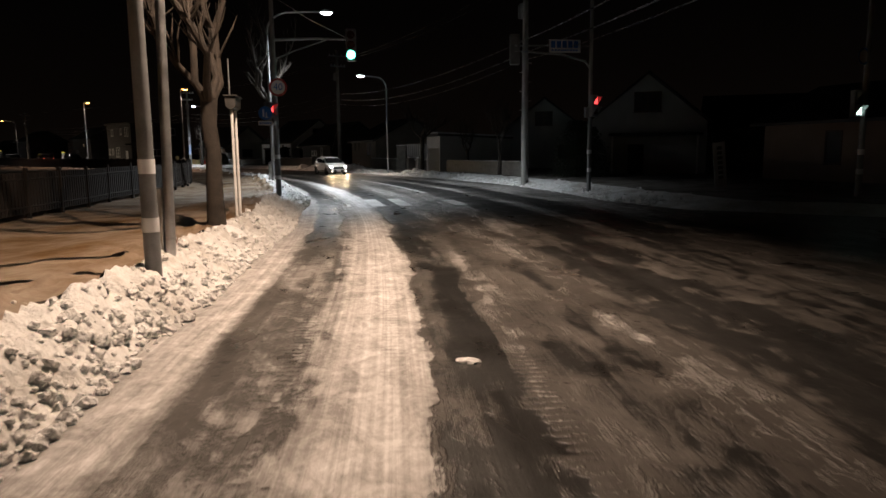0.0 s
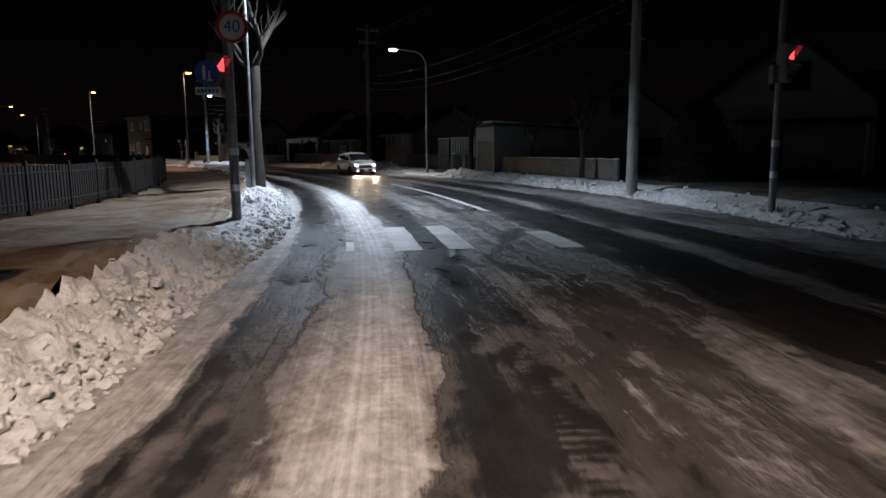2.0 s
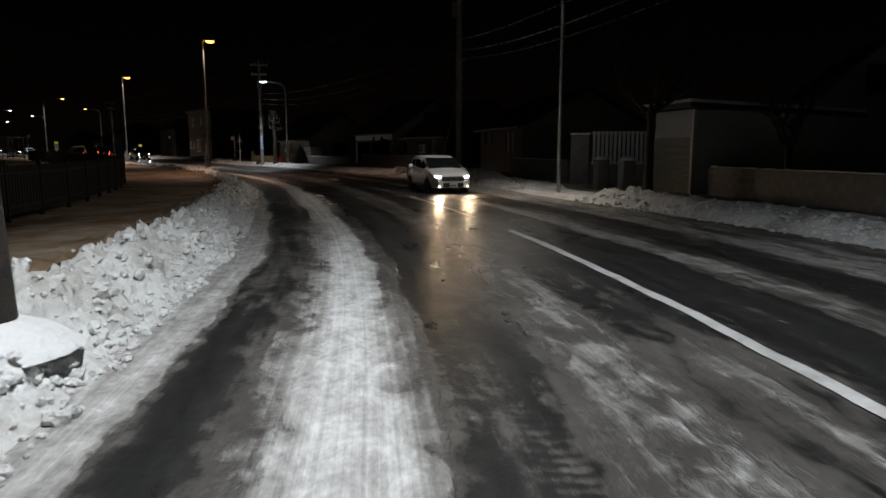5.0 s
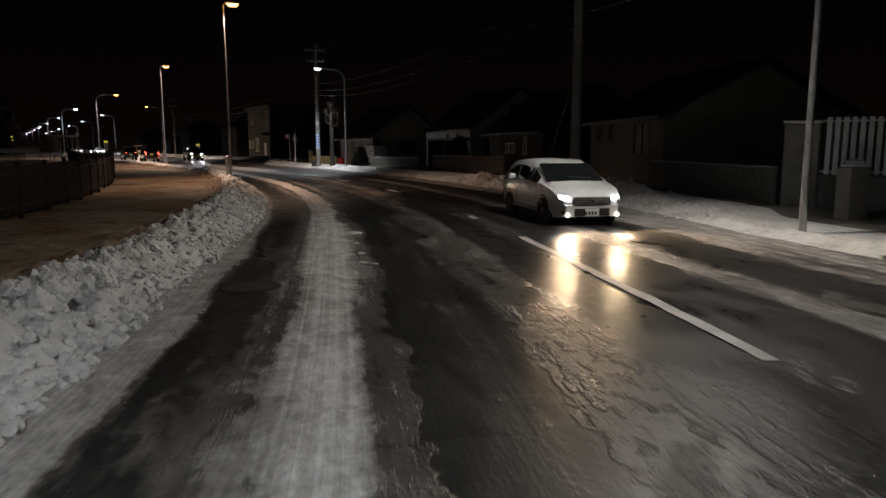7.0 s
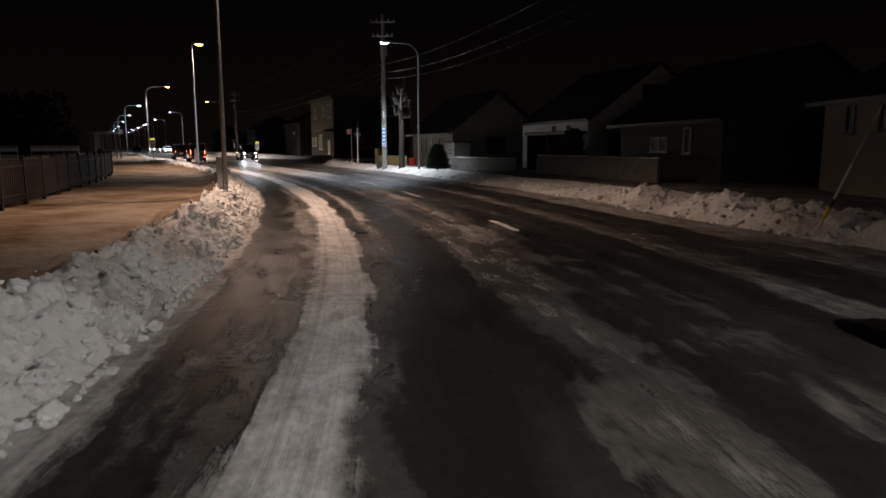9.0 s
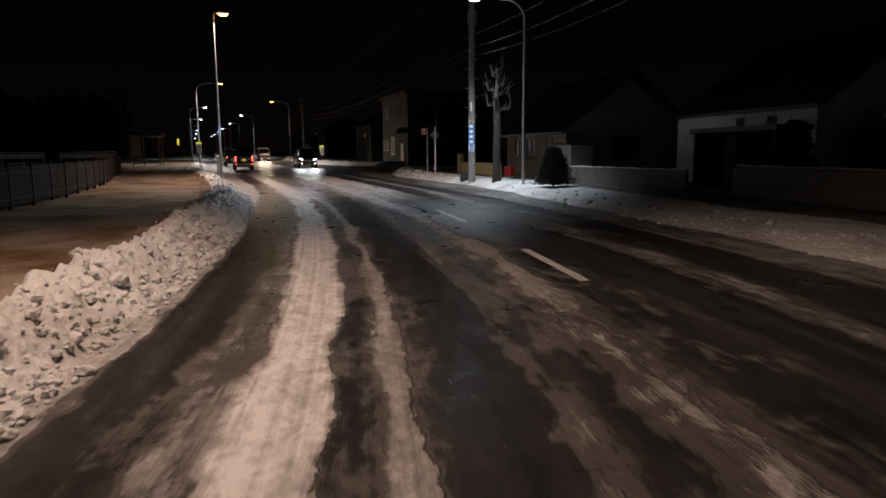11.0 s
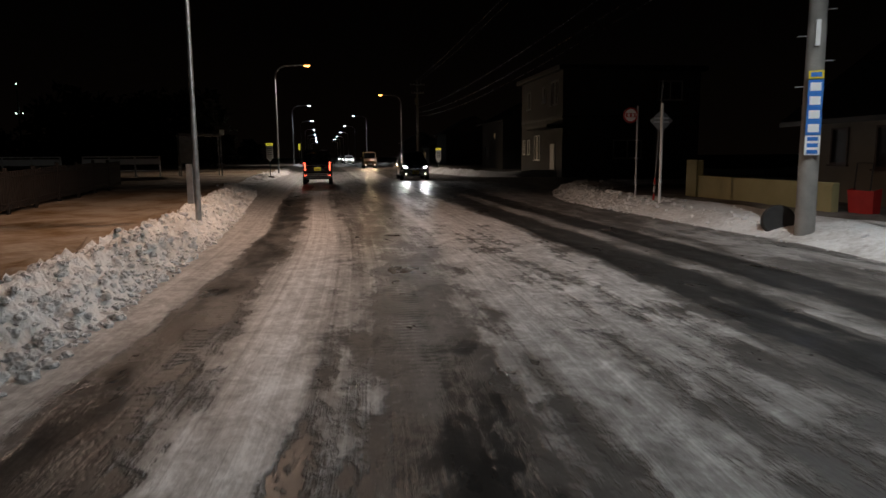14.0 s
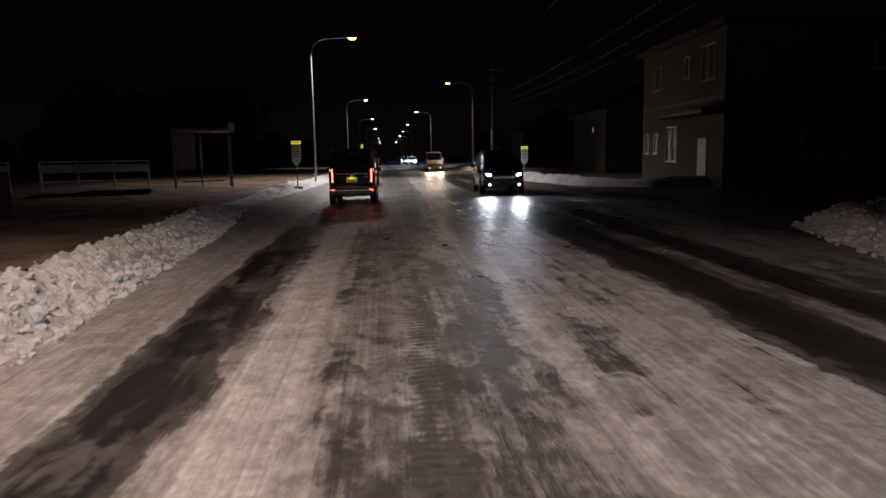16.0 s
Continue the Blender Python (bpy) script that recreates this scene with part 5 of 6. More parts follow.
part("side_belt_course", Shape().block(9.604, 9.65, 0.0, 9.0, 3.62, 3.78, 0.01), ROOF, hf)
part("entrance_door", Shape().block(7.2, 8.1, -0.05, -0.004, 0.0, 2.05, 0.01), WHITEPAINT, hf, "pale front door")
house(-66.5, 143.2, 0.3, -45, 9.0, 8.0, 4.6, 6.6, "dark two-storey house beyond the side street", DARKSIDING, [(0, 1.5, 1.2, 1.6, 1.2, True, False), (0, 5.5, 3.0, 0.5, 0.5, False, True)], True, BRACKET, 0.5, False)
house(18.0, 36.5, 0.1, -72, 9.5, 8.0, 2.9, 4.6, "low beige house across the side street", BEIGE, [(0, 3.5, 0.9, 0.85, 1.5, False, False), (0, 6.9, 1.0, 1.2, 1.1, True, False)], True, BRACKET, 0.5, False)
house(20.5, 48.0, 0.1, -20, 8.0, 8.0, 3.0, 5.2, "dark house behind the corner yard", DARKSIDING, [(0, 3.0, 1.1, 1.6, 1.2, True, False)], True, BRACKET, 0.5, False)
for i, (s, o) in enumerate(((168, 20), (192, 17), (220, 19), (250, 18))):
    x, y = on_road(s, o)
    house(float(x), float(y), 0.3, -45, 9.0, 8.0, 3.0 + 1.6 * (i % 2), 5.2 + 1.6 * (i % 2), "dark distant house along the straight road", DARKSIDING, [(0, 2.0, 1.2, 1.4, 1.1, True, i == 2)], True, BRACKET, 0.5, False)


# garage with a shutter
g = thing("garage", "small pale garage with a ribbed roller shutter and snowy roof", "garage", pose(1.65, 56.35, 0.1, 0, 0, -72))
part("front_wall", wall_shape(2.95, 2.75, [(0.22, 2.75, -0.31, 1.92)], 0.12), SIDING, g)
for u, w in ((0.0, 5.6), (2.85, 5.6)):
    part("side_wall", Shape().box(u, u + 0.1, 0.124, w, -0.3, 2.72), SIDING, g)
part("rear_wall", Shape().box(0.0, 2.95, 5.604, 5.7, -0.3, 2.5), SIDING, g)
part("roof", Shape().add([(-0.15, -0.25, 2.80), (3.1, -0.25, 2.80), (3.1, 5.9, 2.52), (-0.15, 5.9, 2.52), (-0.15, -0.25, 2.95), (3.1, -0.25, 2.95), (3.1, 5.9, 2.67), (-0.15, 5.9, 2.67)], [(0, 3, 2, 1), (4, 5, 6, 7), (0, 1, 5, 4), (1, 2, 6, 5), (2, 3, 7, 6), (3, 0, 4, 7)]), ROOF, g)
part("roof_snow", Shape().hull([(a, b, 2.955 - 0.0455 * (b + 0.25) + c) for a in (-0.1, 3.05) for b in (-0.2, 5.85) for c in (0, 0.1)]), CAP, g, "snow on the garage roof", True)
part("corner_trim", Shape().box(-0.02, 0.06, -0.02, 0.0, -0.2, 2.75), WHITEPAINT, g)
part("downpipe", Shape().tube([(2.99, -0.05, -0.2), (2.99, -0.05, 2.7)], 0.035, 8), WHITEPAINT, g, rounded=True)
sh = part("roller_shutter", Shape().box(0.22, 2.75, 0.06, 0.075, -0.2, 1.92), SIDING, g)
rib = Shape().hull([(a, b, c) for a in (0.225, 2.745) for b, c in ((0.06, 0.0), (0.06, 0.066), (0.035, 0.018), (0.035, 0.05))]).data("slat", CREAM)
for k in range(27):
    o = part("slat", rib, CREAM, sh)
    o.matrix_local = pose(0, 0, -0.1 + 0.074 * k)

# white louvred screen and gate posts beside the garage
sc = thing("louvre_screen", "screen of upright white louvres on a low wall", "fence", pose(0.0, 60.65, 0.1, 0, 0, -15))
part("base_wall", Shape().block(0, 2.9, 0, 0.15, -0.2, 0.88, 0.015), BLOCK, sc)
part("rail", Shape().box(0, 2.9, 0.04, 0.1, 0.95, 1.0).box(0, 2.9, 0.04, 0.1, 2.15, 2.2), WHITEPAINT, sc)
lv = Shape().block(-0.055, 0.055, -0.02, 0.02, 0.9, 2.26, 0.006).data("louvre", WHITEPAINT)
for k in range(16):
    o = part("louvre", lv, WHITEPAINT, sc)
    o.matrix_local = pose(0.16 + 0.172 * k, -0.02, 0, 0, 0, 12)
part("end_box", Shape().block(-0.80, -0.02, -0.05, 0.3, -0.2, 2.12, 0.02), CONCRETE, sc)
part("end_box_lid", Shape().block(-0.84, 0.02, -0.09, 0.34, 2.124, 2.2, 0.015), WHITEPAINT, sc)
for x, y in ((0.35, 59.3), (1.1, 57.4)):
    gp_ = thing("gate_post", "square concrete gate post capped with snow", "gate post", pose(x, y, 0.1, 0, 0, 19), "gate posts")
    part("shaft", Shape().block(-0.24, 0.24, -0.24, 0.24, -0.2, 1.12, 0.015), BLOCK, gp_)
    part("snow_cap", Shape().lathe([(0.25, 1.122), (0.26, 1.16), (0.19, 1.26), (0.05, 1.30)], 14), CAP, gp_, "rounded cap of snow", True)


# ---------------------------------------------------------------- garden walls
def block_wall(x0, y0, x1, y1, z, courses, label, snow=True):
    """A wall of concrete blocks in running bond, with mortar set back behind them."""
    length, yaw = math.hypot(x1 - x0, y1 - y0), math.degrees(math.atan2(y1 - y0, x1 - x0))
    t = thing("garden_wall", label, "wall", pose(x0, y0, z, 0, 0, yaw))
    n = max(1, round(length / 0.4))
    w = length / n
    part("mortar", Shape().box(0.01, length - 0.01, 0.008, 0.112, -0.4, courses * 0.2 - 0.006), CONCRETE, t)
    bl = Shape().block(0.006, w - 0.006, 0, 0.12, 0.006, 0.194, 0.006).data("block", BLOCK)
    half = Shape().block(0.006, w / 2 - 0.006, 0, 0.12, 0.006, 0.194, 0.006).data("block", BLOCK)
    for c in range(courses):
        shift = (c % 2) * w / 2
        for k in range(n - (c % 2)):
            o = part("block", bl, BLOCK, t)
            o.matrix_local = pose(shift + k * w, random.uniform(-0.002, 0.002), c * 0.2)
        if c % 2:
            for u in (0, length - w / 2):
                o = part("block", half, BLOCK, t)
                o.matrix_local = pose(u, 0, c * 0.2)
    cap = Shape()
    for k in range(max(2, int(length / 0.6))):
        a, b = k * 0.6, min(length, (k + 1) * 0.6)
        cap.block(a, b + 0.005, -0.015, 0.135, courses * 0.2, courses * 0.2 + 0.045, 0.012)
    part("coping", cap, CONCRETE, t)
    if snow:
        sn = Shape()
        for k in range(int(length / 0.35)):
            a = k * 0.35
            hgt = 0.02 + 0.03 * random.random()
            sn.hull([(a + u, v, courses * 0.2 + 0.047 + ww * hgt) for u, v, ww in ((-0.02, 0.0, 0), (0.37, 0.0, 0), (-0.02, 0.12, 0), (0.37, 0.12, 0), (0.04, 0.03, 1), (0.31, 0.03, 1), (0.04, 0.09, 1), (0.31, 0.09, 1))])
        part("snow_strip", sn, CAP, t, "thin line of snow on the coping", True)
    return t


block_wall(7.0, 42.4, 3.1, 53.4, 0.05, 5, "long grey concrete block wall beside the snowy footway")
block_wall(-0.75, 61.4, -3.4, 69.3, 0.1, 5, "low grey block wall in front of a cream house")
block_wall(-10.6, 80.3, -16.7, 88.1, 0.1, 5, "grey concrete block wall with a line of snow on top")
block_wall(-18.3, 90.4, -23.6, 94.7, 0.1, 4, "low concrete block wall with snow on its coping")
yw = thing("yellow_wall", "low pale yellow mortared wall with a taller end pier", "wall", pose(-34.05, 105.8, 0.12, 0, 0, -46.7))
part("pier", Shape().block(0, 0.75, -0.03, 0.2, -0.3, 1.32, 0.02), YELLOWWALL, yw)
part("wall_body", Shape().block(0.752, 7.1, 0, 0.17, -0.3, 0.82, 0.02), YELLOWWALL, yw)
part("wall_end", Shape().block(6.4, 7.1, -0.02, -0.002, -0.3, 0.76, 0.005), YELLOWWALL, yw)
scoop = thing("snow_scoop", "red plastic snow scoop with a dark tube handle", "snow scoop", pose(-28.6, 100.45, 0.24, 0, 0, -35))
part("pan", Shape().add([(-0.3, 0, 0.0), (0.3, 0, 0.0), (0.33, -0.05, 0.55), (-0.33, -0.05, 0.55), (-0.3, 0.22, 0.05), (0.3, 0.22, 0.05), (0.33, 0.2, 0.6), (-0.33, 0.2, 0.6)], [(0, 1, 2, 3), (0, 4, 5, 1), (0, 3, 7, 4), (1, 5, 6, 2)]), REDPAINT, scoop)
part("handle", Shape().tube([(-0.2, 0, 0.5), (-0.2, 0.05, 1.15), (0.2, 0.05, 1.15), (0.2, 0, 0.5)], 0.014, 8), BLACKPLASTIC, scoop, rounded=True)
tyre_ = thing("old_tyre", "old black tyre half buried in snow beside the pole", "tyre", pose(-29.75, 97.65, 0.28, 80, 0, 20))
part("tread", Shape().lathe([(0.19, -0.09), (0.29, -0.1), (0.32, -0.06), (0.32, 0.06), (0.29, 0.1), (0.19, 0.09)], 24), RUBBER, tyre_, rounded=True)


def bush(x, y, z, r, h, seed, label):
    """A clipped evergreen of many small leaf tufts round a short stem."""
    rng = random.Random(seed)
    t = thing("bush", label, "bush", pose(x, y, z))
    part("stem", Shape().tube([(0, 0, -0.2), (0.02, 0, h * 0.5), (0, 0.02, h * 0.85)], [0.05, 0.035, 0.01], 7), BARK, t, rounded=True)
    sh = Shape()
    for _ in range(4200):
        u = rng.random() ** 0.55
        a, zz = rng.uniform(0, 6.283), 0.08 + (h - 0.08) * rng.random()
        rr = r * u * (1.0 - 0.75 * (zz / h) ** 1.6) * rng.uniform(0.75, 1.2)
        c = Vector((rr * math.cos(a), rr * math.sin(a), zz))
        d = Vector((rng.uniform(-1, 1), rng.uniform(-1, 1), rng.uniform(-0.2, 1))).normalized() * rng.uniform(0.05, 0.13)
        e = d.orthogonal().normalized() * 0.032
        f = d.cross(e).normalized() * 0.032
        sh.add([c - e, c + e, c + d], [(0, 1, 2)])
        sh.add([c - f, c + f, c + d], [(0, 1, 2)])
    part("foliage", sh, LEAF, t, "dark green needle tufts")


bush(-23.3, 91.5, 0.26, 0.75, 1.45, 4, "dark evergreen bush in front of a block wall")
bush(-15.2, 89.6, 0.15, 0.9, 2.3, 6, "dark evergreen shrub beside a white house")
bush(9.6, 40.8, 0.15, 1.7, 3.2, 9, "large dark evergreen beside a gabled house")
bush(10.8, 43.0, 0.15, 1.6, 2.9, 11, "broad dark evergreen in a snowy yard")


# ---------------------------------------------------------------- vehicles
def section(st):
    """Half of a car's cross-section at a station, from the sill up."""
    y, zb, zbelt, zroof, wb, wbelt, wroof = st
    return [(0, y, zb), (wb * 0.85, y, zb), (wb, y, zb + 0.1), (wbelt, y, zb + (zbelt - zb) * 0.55), (wbelt * 0.985, y, zbelt), (wroof, y, max(zbelt + 0.005, zroof - 0.08)), (wroof - 0.11, y, max(zbelt + 0.01, zroof - 0.01)), (0, y, zroof + 0.012)]


def between(sts, y):
    ys = [s[0] for s in sts]
    return [y] + [float(np.interp(y, ys, [s[k] for s in sts])) for k in range(1, 7)]


def car(name, label, category, paint, sts, m, wheels, wr, panes, rim=ALLOY, glass=GLASS):
    """A lofted car body that faces +y, with glass, wheels, mirrors and door lines. panes: spans along y of the side windows."""
    t = thing(name, label, category, m)
    sh = Shape()
    rows = []
    for st in sts:
        half = section(st)
        rows.append([(x, y, z) for x, y, z in half] + [(-x, y, z) for x, y, z in reversed(half[1:-1])])
    n = len(rows[0])
    v = [q for r in rows for q in r]
    f = [(i * n + j, i * n + (j + 1) % n, (i + 1) * n + (j + 1) % n, (i + 1) * n + j) for i in range(len(rows) - 1) for j in range(n)]
    f += [tuple(range(n)), tuple(reversed(range(len(v) - n, len(v))))]
    sh.add(v, f)
    body = part("body", sh, paint, t, rounded=True)
    for side in (1, -1):
        for a, b in panes:
            pts = []
            for y in (a, b):
                h = section(between(sts, y))
                for u in (0.12, 0.86):
                    x = h[4][0] + (h[5][0] - h[4][0]) * u
                    z = h[4][2] + (h[5][2] - h[4][2]) * u
                    pts += [(side * (x + 0.008), y, z), (side * (x - 0.01), y, z)]
            part("side_window", Shape().hull(pts), glass, t)
        y = panes[0][1] - 0.1
        h = section(between(sts, y))
        part("wing_mirror", Shape().block(min(side * h[4][0], side * (h[4][0] + 0.19)), max(side * h[4][0], side * (h[4][0] + 0.19)), y - 0.05, y + 0.06, h[4][2] + 0.02, h[4][2] + 0.17, 0.03), paint, t)
        for a, b in panes:
            hh = section(between(sts, b))
            part("door_handle", Shape().block(min(side * hh[3][0], side * (hh[3][0] + 0.03)), max(side * hh[3][0], side * (hh[3][0] + 0.03)), a + 0.05, a + 0.22, hh[4][2] - 0.12, hh[4][2] - 0.08, 0.008), CHROME if paint is not CARBLACK else paint, t)
        for y in sorted({q for ab in panes for q in (ab[0] - 0.03, ab[1] + 0.03)})[::2] + [panes[-1][1] + 0.03]:
            hh = section(between(sts, y))
            part("door_seam", Shape().tube([(side * (hh[k][0] + 0.001), y, hh[k][2]) for k in (2, 3, 4)], 0.005, 5), BLACKPLASTIC, t)
        hs = section(between(sts, 0.0))
        part("sill_trim", Shape().block(min(side * (hs[2][0] - 0.02), side * (hs[2][0] + 0.012)), max(side * (hs[2][0] - 0.02), side * (hs[2][0] + 0.012)), wheels[0] + wr + 0.06, wheels[1] - wr - 0.06, hs[2][2] - 0.06, hs[2][2] + 0.03, 0.008), BLACKPLASTIC, t)
        for y in wheels:
            w = between(sts, y)[5]
            mw = pose(side * (w - 0.09), y, wr, 0, 90 * side, 0)
            wheel = part("wheel", Shape().lathe([(wr * 0.62, -0.09), (wr * 0.94, -0.095), (wr, -0.05), (wr, 0.05), (wr * 0.94, 0.095), (wr * 0.62, 0.09)], 28, mw), RUBBER, t, "black tyre", True)
            hub = Shape().lathe([(wr * 0.63, 0.06), (wr * 0.60, 0.088), (wr * 0.52, 0.075), (wr * 0.50, 0.05)], 24, mw)
            for k in range(5):
                a = k * 2 * math.pi / 5
                c, s_ = math.cos(a), math.sin(a)
                q = [(0.03, 0.03), (0.03, -0.03), (wr * 0.55, -0.022), (wr * 0.55, 0.022)]
                hub.hull([mw @ Vector((c * px - s_ * py, s_ * px + c * py, zz)) for px, py in q for zz in (0.06, 0.082)])
            hub.lathe([(0.06, 0.05), (0.05, 0.09)], 12, mw)
            part("rim", hub, rim, wheel, rounded=True)
            part("arch", Shape().lathe([(wr * 1.16, 0.02), (wr * 1.16, 0.094), (wr * 1.05, 0.094), (wr * 1.05, 0.02)], 28, mw), BLACKPLASTIC, t)
    return t, body


def screen(t, sts, i, j, inset, name, glass=GLASS, a=0.06, b=0.94):
    """A windscreen between two stations."""
    p, q = sts[i], sts[j]
    pts = []
    for u, st in ((a, None), (b, None)):
        y = p[0] + (q[0] - p[0]) * u
        z = p[3] + (q[3] - p[3]) * u
        w = p[6] + (q[6] - p[6]) * u - inset
        d = Vector((0, q[3] - p[3], -(q[0] - p[0]))).normalized() * 0.012
        if d.z < 0:
            d = -d
        for sx in (-1, 1):
            pts += [(sx * w, y + d.y, z + 0.012 + d.z), (sx * w, y - d.y, z + 0.002 - d.z)]
    part(name, Shape().hull(pts), glass, t)


BOXY = [(-1.70, 0.42, 0.96, 1.56, 0.66, 0.68, 0.60), (-1.66, 0.30, 0.98, 1.72, 0.70, 0.725, 0.64), (-1.3, 0.24, 1.0, 1.77, 0.725, 0.737, 0.655), (0.4, 0.24, 0.98, 1.78, 0.725, 0.737, 0.655), (0.78, 0.24, 0.97, 1.70, 0.725, 0.735, 0.64),
        (1.18, 0.24, 0.96, 1.03, 0.72, 0.73, 0.67), (1.55, 0.27, 0.86, 0.92, 0.70, 0.71, 0.62), (1.69, 0.38, 0.70, 0.76, 0.62, 0.64, 0.55)]
HATCH = [(-2.16, 0.45, 0.82, 1.05, 0.68, 0.72, 0.62), (-2.02, 0.30, 0.92, 1.30, 0.80, 0.83, 0.64), (-1.5, 0.22, 0.95, 1.48, 0.84, 0.855, 0.66), (-0.6, 0.22, 0.94, 1.53, 0.84, 0.855, 0.67), (0.15, 0.22, 0.93, 1.50, 0.84, 0.855, 0.66),
         (0.45, 0.22, 0.93, 1.40, 0.84, 0.855, 0.65), (1.22, 0.22, 0.93, 0.99, 0.84, 0.85, 0.72), (1.75, 0.24, 0.83, 0.88, 0.81, 0.82, 0.70), (2.02, 0.28, 0.70, 0.78, 0.74, 0.76, 0.62), (2.16, 0.36, 0.58, 0.66, 0.62, 0.64, 0.52)]


def plate(t, y, z, mat, facing, bars=3):
    """A number plate with plain bars. facing: -1 to the rear, 1 to the front."""
    p = part("number_plate", Shape().block(-0.165, 0.165, min(y, y + 0.012 * facing), max(y, y + 0.012 * facing), z - 0.082, z + 0.082, 0.004), mat, t)
    for k in range(bars):
        part("bar", Shape().box(-0.10 + 0.075 * k, -0.05 + 0.075 * k, min(y + 0.012 * facing, y + 0.016 * facing), max(y + 0.012 * facing, y + 0.016 * facing), z - 0.05, z + 0.02), BLACKPLASTIC, p)


def rear_lamps(t, x, y, z0, z1, w):
    for sx in (-1, 1):
        part("tail_lamp", Shape().hull([(sx * (x - w / 2), y - 0.012, z0), (sx * (x + w / 2), y + 0.02, z0 + 0.02), (sx * (x - w / 2 + 0.01), y - 0.012, z1), (sx * (x + w / 2), y + 0.03, z1), (sx * (x - w / 2), y + 0.06, z0), (sx * (x + w / 2), y + 0.08, z0), (sx * (x - w / 2), y + 0.06, z1), (sx * (x + w / 2), y + 0.09, z1)]), TAIL, t, "lit red tail lamp")


def front_lamps(t, m, x, y, z, w, h, watts=0, fog=True, tint=(1.0, 0.86, 0.68)):
    for sx in (-1, 1):
        part("headlamp", Shape().hull([(sx * (x - w), y + 0.02, z - h * 0.7), (sx * (x + w), y - 0.10, z - h * 0.2), (sx * (x - w), y + 0.0, z + h * 0.6), (sx * (x + w), y - 0.14, z + h), (sx * (x - w), y - 0.12, z), (sx * (x + w), y - 0.24, z)]), HEADLAMP, t, "lit headlamp")
        if fog:
            part("fog_lamp", Shape().lathe([(0.045, 0), (0.045, 0.03), (0.02, 0.04)], 14, pose(sx * (x - 0.03), y + 0.085, z - 0.36, -90)), FOGLAMP, t, "lit fog lamp", True)
        if watts:
            eye = m @ Vector((sx * x, y + 0.12, z))
            to = m @ Vector((sx * x - 0.9, y + 8, z - 0.75))
            spot_lamp("headlamp_light", look(eye, to), watts, tint, 84, 0.05, 0.9)


# minivan ahead, seen from behind
x, y = on_road(123.6, -1.05)
m = pose(float(x), float(y), float(rise(123.6)), 0, 0, road_yaw(124) - 1)
van, vb = car("minivan", "boxy black minivan with lit tail lamps and yellow number plate", "minivan", CARBLACK, BOXY, m, (-1.2, 1.25), 0.28, ((-1.45, -0.55), (-0.5, 0.35), (0.42, 0.85)))
screen(van, BOXY, 4, 5, 0.04, "windscreen")
part("rear_window", Shape().hull([(sx * w, yy, z) for sx in (-1, 1) for w, z, yy in ((0.56, 1.04, -1.712), (0.52, 1.54, -1.708), (0.56, 1.04, -1.69), (0.52, 1.54, -1.68))]), GLASS, van)
part("spoiler", Shape().block(-0.58, 0.58, -1.80, -1.5, 1.70, 1.77, 0.02), CARBLACK, van)
part("tailgate_strip", Shape().block(-0.5, 0.5, -1.722, -1.70, 0.955, 0.985, 0.006), CHROME, van, "thin chrome strip")
part("badge", Shape().lathe([(0.035, 0), (0.03, 0.012)], 14, pose(0, -1.715, 0.90, 90)), CHROME, van)
part("badge", Shape().box(0.33, 0.5, -1.714, -1.708, 0.86, 0.885), CHROME, van)
rear_lamps(van, 0.645, -1.70, 0.70, 1.12, 0.10)
plate(van, -1.71, 0.78, PLATEYELLOW, -1)
glow_at = m @ Vector((0, -1.83, 0.93))
spot_lamp("plate_light", look(glow_at, m @ Vector((0, -1.71, 0.76))), 1.2, (1.0, 0.93, 0.8), 110, 0.02, 0.8)
for k in range(3):
    part("bumper_rib", Shape().block(-0.56, 0.56, -1.755, -1.70, 0.34 + 0.085 * k, 0.385 + 0.085 * k, 0.012), CHROME if k == 1 else GREYPAINT, van)
part("bumper", Shape().block(-0.68, 0.68, -1.745, -1.62, 0.27, 0.62, 0.03), CARBLACK, van)
for sx in (-1, 1):
    part("fog_frame", Shape().tube([(sx * 0.66, -1.757, 0.36), (sx * 0.60, -1.757, 0.46), (sx * 0.66, -1.757, 0.58), (sx * 0.69, -1.757, 0.47), (sx * 0.66, -1.757, 0.36)], 0.009, 6), CHROME, van, "chrome bumper ornament")
    part("bumper_lamp", Shape().block(min(sx * 0.54, sx * 0.67), max(sx * 0.54, sx * 0.67), -1.762, -1.745, 0.45, 0.475, 0.004), TAIL, van, "lit red bumper strip")
part("wiper", Shape().tube([(0.0, -1.72, 1.05), (-0.34, -1.722, 1.12)], 0.008, 6), BLACKPLASTIC, van)
part("exhaust", Shape().tube([(0.35, -1.60, 0.24), (0.35, -1.74, 0.24)], 0.03, 10), CHROME, van, rounded=True)

# small black car beyond it
x, y = on_road(137.5, -1.1)
m = pose(float(x), float(y), float(rise(137)), 0, 0, road_yaw(138))
SUV = [(a, b, c, d * 0.93, e, f, g) for a, b, c, d, e, f, g in BOXY]
kei, _ = car("small_car", "small black car with lit round tail lamps and roof rails", "car", CARBLACK, SUV, m, (-1.2, 1.25), 0.29, ((-1.45, -0.55), (-0.5, 0.35), (0.42, 0.85)))
screen(kei, SUV, 4, 5, 0.04, "windscreen")
part("rear_window", Shape().hull([(sx * w, yy, z) for sx in (-1, 1) for w, z, yy in ((0.52, 1.02, -1.712), (0.48, 1.42, -1.708), (0.52, 1.02, -1.69), (0.48, 1.42, -1.68))]), GLASS, kei)
rear_lamps(kei, 0.60, -1.70, 0.82, 0.96, 0.13)
